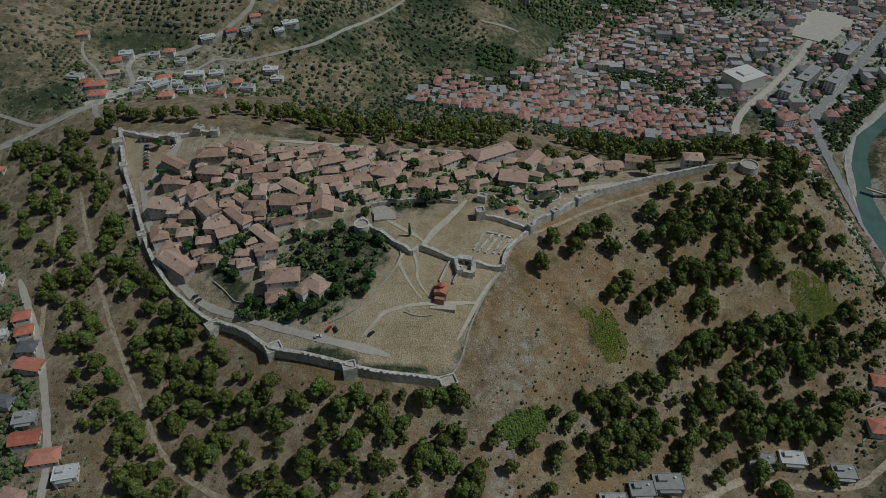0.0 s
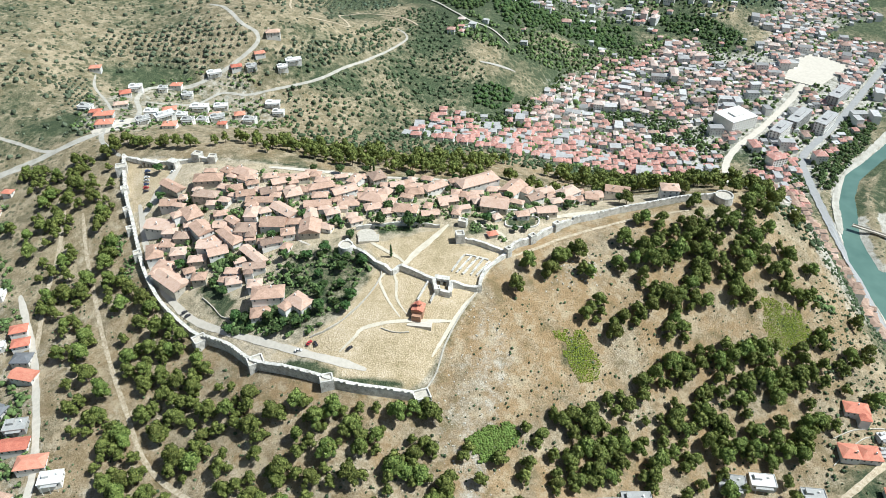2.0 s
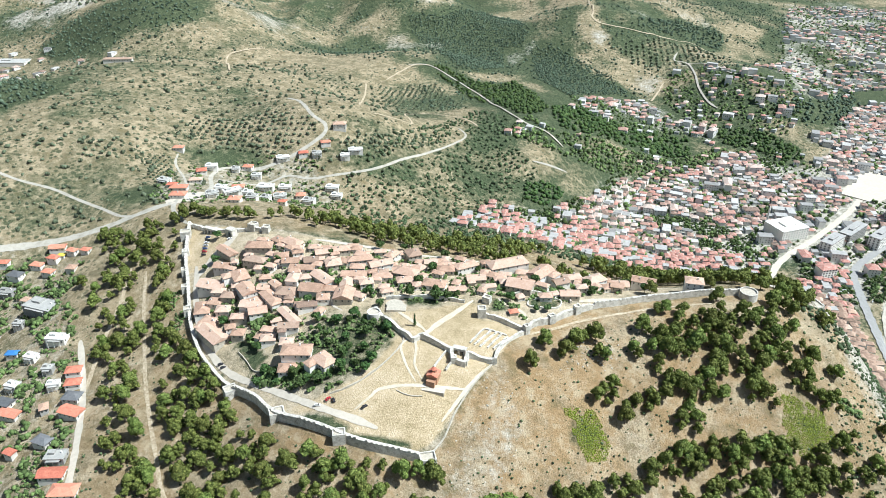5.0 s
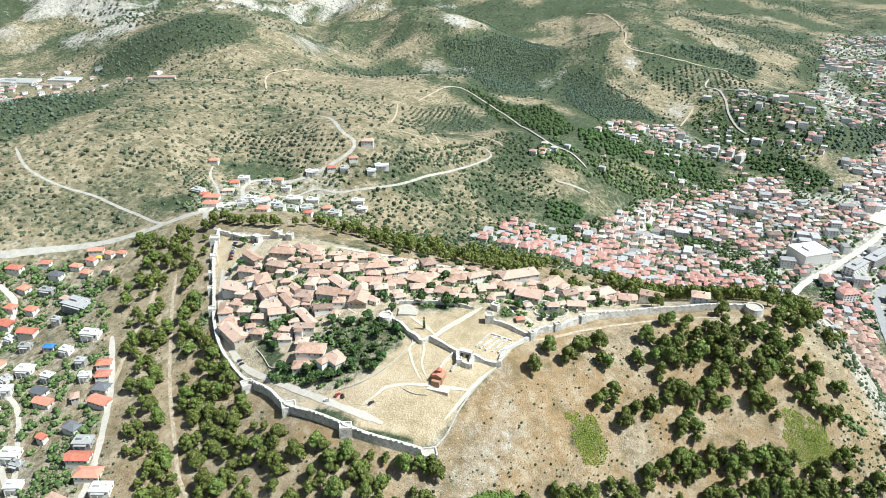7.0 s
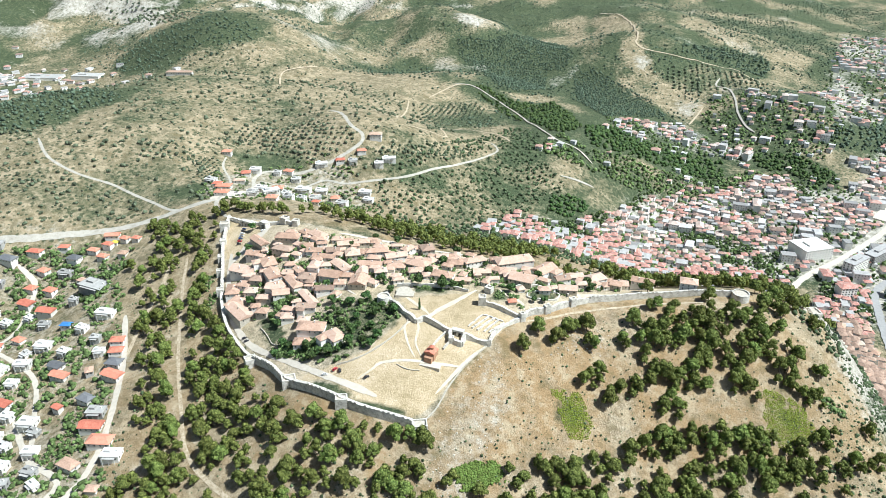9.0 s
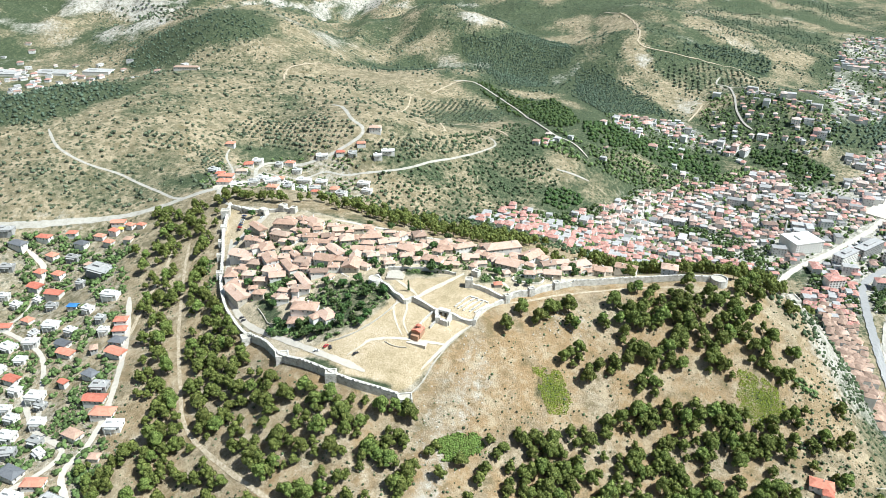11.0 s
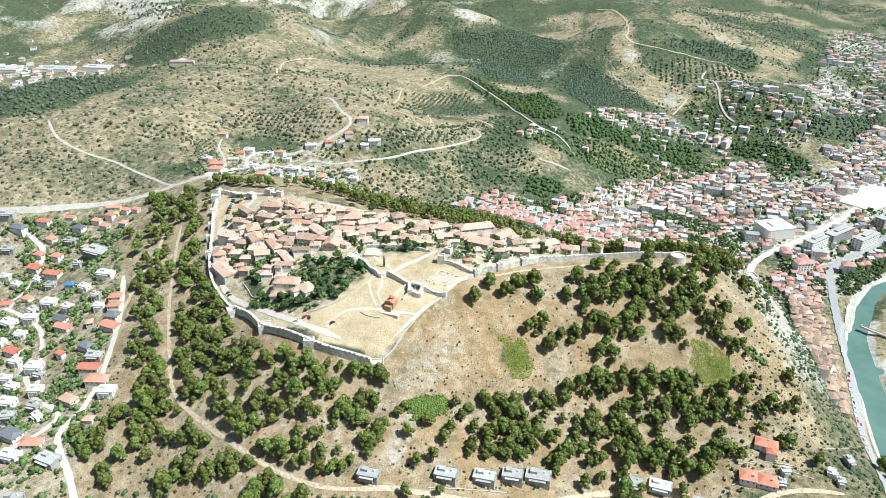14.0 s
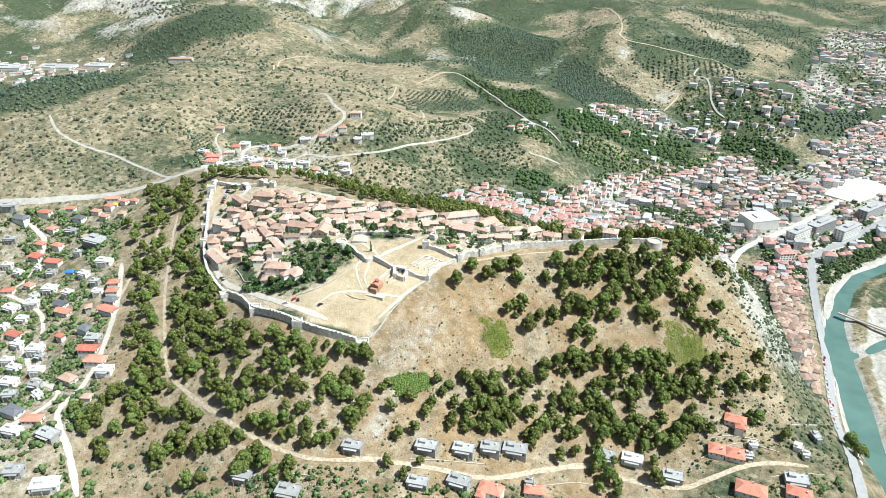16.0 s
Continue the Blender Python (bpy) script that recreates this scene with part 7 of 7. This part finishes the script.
# olive groves in rows, and loose trees on the dry hills
GROVES = [([(-376, 711), (-384, 762), (-305, 796), (-218, 763), (-206, 748), (-223, 732), (-255, 718), (-313, 717), (-350, 724)], 8.5), ([(-386, 647), (-365, 676), (-317, 615), (-345, 594)], 6.0),
          ([(-183, 746), (-64, 895), (-84, 831), (-133, 741), (-190, 717)], 8.5), ([(-229, 1135), (-132, 1214), (-63, 1075), (-183, 1012)], 8.5),
          ([(-1167, 1567), (-1063, 1566), (-945, 1562), (-831, 1411), (-979, 1456), (-1132, 1546)], 15.0), ([(-460, 656), (-405, 673), (-380, 651), (-438, 620)], 9.0), ([(213, 1564), (330, 1657), (410, 1667), (439, 1594), (336, 1513), (240, 1492)], 13.0)]
for q, (poly, gap) in enumerate(GROVES):
    x, y = spread(poly, gap, 22 + q, 0.12, 0.92)
    ok = clear_of_roads(x, y, 6.0)
    scatter("olive_grove", "grey-green olive trees planted in rows", "olive trees", OLIVE, x[ok], y[ok], np.random.RandomState(7 + q).uniform(0.26, 0.38, ok.sum()) * gap, 0.95, 26 + q, 4)
x, y = spread([(-720, 560), (-430, 500), (-310, 545), (-150, 660), (-60, 850), (-200, 1100), (-420, 1250), (-800, 1250), (-900, 900)], 12.0, 33, 0.5, 0.5)
ok = clear_of_roads(x, y, 7.0)
scatter("hill_olives", "scattered grey-green olive trees on the dry hill", "olive trees", OLIVE, x[ok], y[ok], np.random.RandomState(11).uniform(1.2, 4.0, ok.sum()), 0.95, 34, 4)
x, y = spread([(-640, 470), (-480, 480), (-330, 540), (-320, 565), (-480, 560), (-640, 560)], 10.0, 35, 0.5, 0.7)
ok = clear_of_roads(x, y, 9.0)
scatter("hill_olives", "dense grey-green olive trees above the road", "olive trees", OLIVE, x[ok], y[ok], np.random.RandomState(12).uniform(1.6, 3.2, ok.sum()), 0.95, 36, 4)
x, y = spread(ORCHARD, 9.5, 121, 0.4, 0.9)
scatter("valley_orchards", "dark green orchards and trees on the valley floor", "trees", HAZED_SCRUB, x, y, np.random.RandomState(122).uniform(2.0, 4.5, len(x)), 1.0, 123, 2)
FAR_LAND = [(-1900, 1000), (-800, 1150), (-560, 1270), (-300, 1300), (-100, 1050), (0, 1300), (220, 1330), (480, 1480), (640, 1800), (900, 2500), (1400, 3000), (-1700, 3000), (-2200, 1800)]
x, y = spread(FAR_LAND, 10.5, 37, 0.5, 1.0)
wood = 0.55 * fractal(x, y, 260, 51, 4) + 0.45 * fractal(x, y, 55, 52, 3)
chance_ = np.random.RandomState(12).uniform(0, 1, len(x))
ok = (chance_ < np.clip((wood - 0.36) * 4.2, 0.06, 1)) & (np.abs(x - 0.1 * y) < 250 + 0.72 * y) & clear_of_roads(x, y, 7.0)
for poly, more_dry, more_rock in MEADOWS:
    ok &= ~(inside(x, y, poly) & (chance_ > 0.12))
for poly in (FAR_TOWN, RIDGE_TOWN, VALLEY_TOWN):
    ok &= ~inside(x, y, poly)
scatter("far_woods", "dark green scrub woods on the far hills", "woods", HAZED_SCRUB, x[ok], y[ok], np.random.RandomState(13).uniform(0.35, 1.0, ok.sum()) ** 1.4 * 5.0, 0.75, 38, 1)
for q, (poly, gap, big, mat, label_) in enumerate(((ROAD_TREES, 6.0, 5.0, LEAVES, "dense dark green trees along the far road"), (PINE_RIDGE, 5.6, 3.3, HAZED_SCRUB, "dense green pine forest on the far ridge"), (PINE_SPUR, 6.0, 3.4, HAZED_SCRUB, "green pine forest on the far spur"),
                                                   (VALLEY_WOOD, 7.2, 5.6, LEAVES, "dense dark green woods in the valley"), (TOWN_WOOD, 6.8, 5.6, LEAVES, "dense dark green woods above the town"), (EAST_WOOD, 9.5, 5.0, HAZED_SCRUB, "green woods on the eastern spur"),
                                                   (BACK_WOOD, 9.5, 5.0, HAZED_SCRUB, "green pine forest behind the spur"), (SLOPE_WOOD, 5.5, 4.6, LEAVES, "dark green thicket above the town roofs"), (BEHIND_ORCHARD, 12.0, 4.0, HAZED_SCRUB, "dark green woods behind the dry hill"))):
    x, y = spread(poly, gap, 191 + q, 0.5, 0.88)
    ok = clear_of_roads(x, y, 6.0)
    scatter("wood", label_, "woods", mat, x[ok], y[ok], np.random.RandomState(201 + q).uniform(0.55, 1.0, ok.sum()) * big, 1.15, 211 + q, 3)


# ---------------------------------------------------------------- cars, bridge
def car(x, y, yaw, colour):
    z = spot(x, y) + 0.3
    root = thing("car", "%s car parked on pale ground" % colour, "car", "parked cars", at=(x, y, z), yaw=radians(yaw))
    s = Shape()
    s.solid([(-2.1, -0.85, 0.35), (2.1, -0.85, 0.35), (2.1, 0.85, 0.35), (-2.1, 0.85, 0.35)], [(-2.05, -0.82, 0.9), (2.0, -0.82, 0.85), (2.0, 0.82, 0.85), (-2.05, 0.82, 0.9)], 0, True, True)
    part("body", s, CAR_PAINT[colour], root)
    s = Shape()
    s.solid([(-1.6, -0.78, 0.88), (1.1, -0.78, 0.88), (1.1, 0.78, 0.88), (-1.6, 0.78, 0.88)], [(-1.2, -0.65, 1.42), (0.5, -0.65, 1.42), (0.5, 0.65, 1.42), (-1.2, 0.65, 1.42)])
    part("cabin", s, DARK_GLASS, root)
    s = Shape()
    s.box(-0.35, 0, 1.421, 1.6, 1.25, 0.05)
    part("roof_panel", s, CAR_PAINT[colour], root)
    for a in (-1.3, 1.3):
        for b in (-0.85, 0.85):
            s = Shape()
            ring = [(math.cos(q * math.pi / 5), math.sin(q * math.pi / 5)) for q in range(10)]
            s.solid([(a + 0.33 * c, b - 0.1, 0.33 + 0.33 * d) for c, d in ring], [(a + 0.33 * c, b + 0.1, 0.33 + 0.33 * d) for c, d in ring], 0, True, True)
            part("wheel", s, DARK_GLASS, root)


for x, y, a_, c_ in ((-228, 474, 15, "blue"), (-227, 470, 15, "black"), (-226, 466, 15, "white"), (-225, 462, 15, "silver"), (-224, 458, 15, "blue"), (-223, 454, 15, "red"), (-222, 450, 15, "black"), (-204, 466, 40, "white"),
                     (-66, 288, 60, "red"), (-62, 287, 120, "black"), (-72, 284, 10, "white"), (-41, 283, 50, "black"), (-158, 330, 40, "black"), (-155, 327, 40, "black"), (-168, 328, -30, "white"),
                     (-285, 555, 0, "white"), (-280, 562, 20, "black"), (-300, 558, 10, "red"), (-288, 572, 0, "silver"), (412, 560, 80, "white"), (410, 520, 80, "black"), (398, 430, 80, "red"), (396, 410, 80, "white"), (440, 690, 60, "white")):
    car(x, y, a_, c_)

s = Shape()
a, b = Vector((443, 616)), Vector((560, 534))
n = (b - a).normalized()
side = Vector((-n.y, n.x)) * 2.2
z = PLAIN + 1.5
s.solid([(q.x, q.y, z) for q in (a - side, b - side, b + side, a + side)], [(q.x, q.y, z + 0.8) for q in (a - side, b - side, b + side, a + side)], 0, True, True)
bridge = thing("footbridge", "slim pale concrete footbridge over the river", "bridge")
part("deck", s, PAVING, bridge)
for sd in (-1, 1):
    s = Shape()
    c = side * sd * 0.95
    s.solid([(q.x, q.y, z + 0.8) for q in (a + c - side * 0.05, b + c - side * 0.05, b + c + side * 0.05, a + c + side * 0.05)], [(q.x, q.y, z + 1.9) for q in (a + c - side * 0.05, b + c - side * 0.05, b + c + side * 0.05, a + c + side * 0.05)])
    part("railing", s, PAVING, bridge)
for q in range(1, 5):
    p = a.lerp(b, q / 5)
    s = Shape()
    s.round(p.x, p.y, PLAIN - 7, 1.2, 8.4, 10)
    part("pier", s, CONCRETE, bridge)

# cars along the riverside street
lot = random.Random(88)
for q in range(16):
    y = 378 + q * 9.0 + lot.uniform(-2, 2)
    x = float(np.interp(y, [383, 455, 536], [390, 402, 414])) - 2.6
    car(x, y, 82, lot.choice(("white", "silver", "black", "white", "red")))
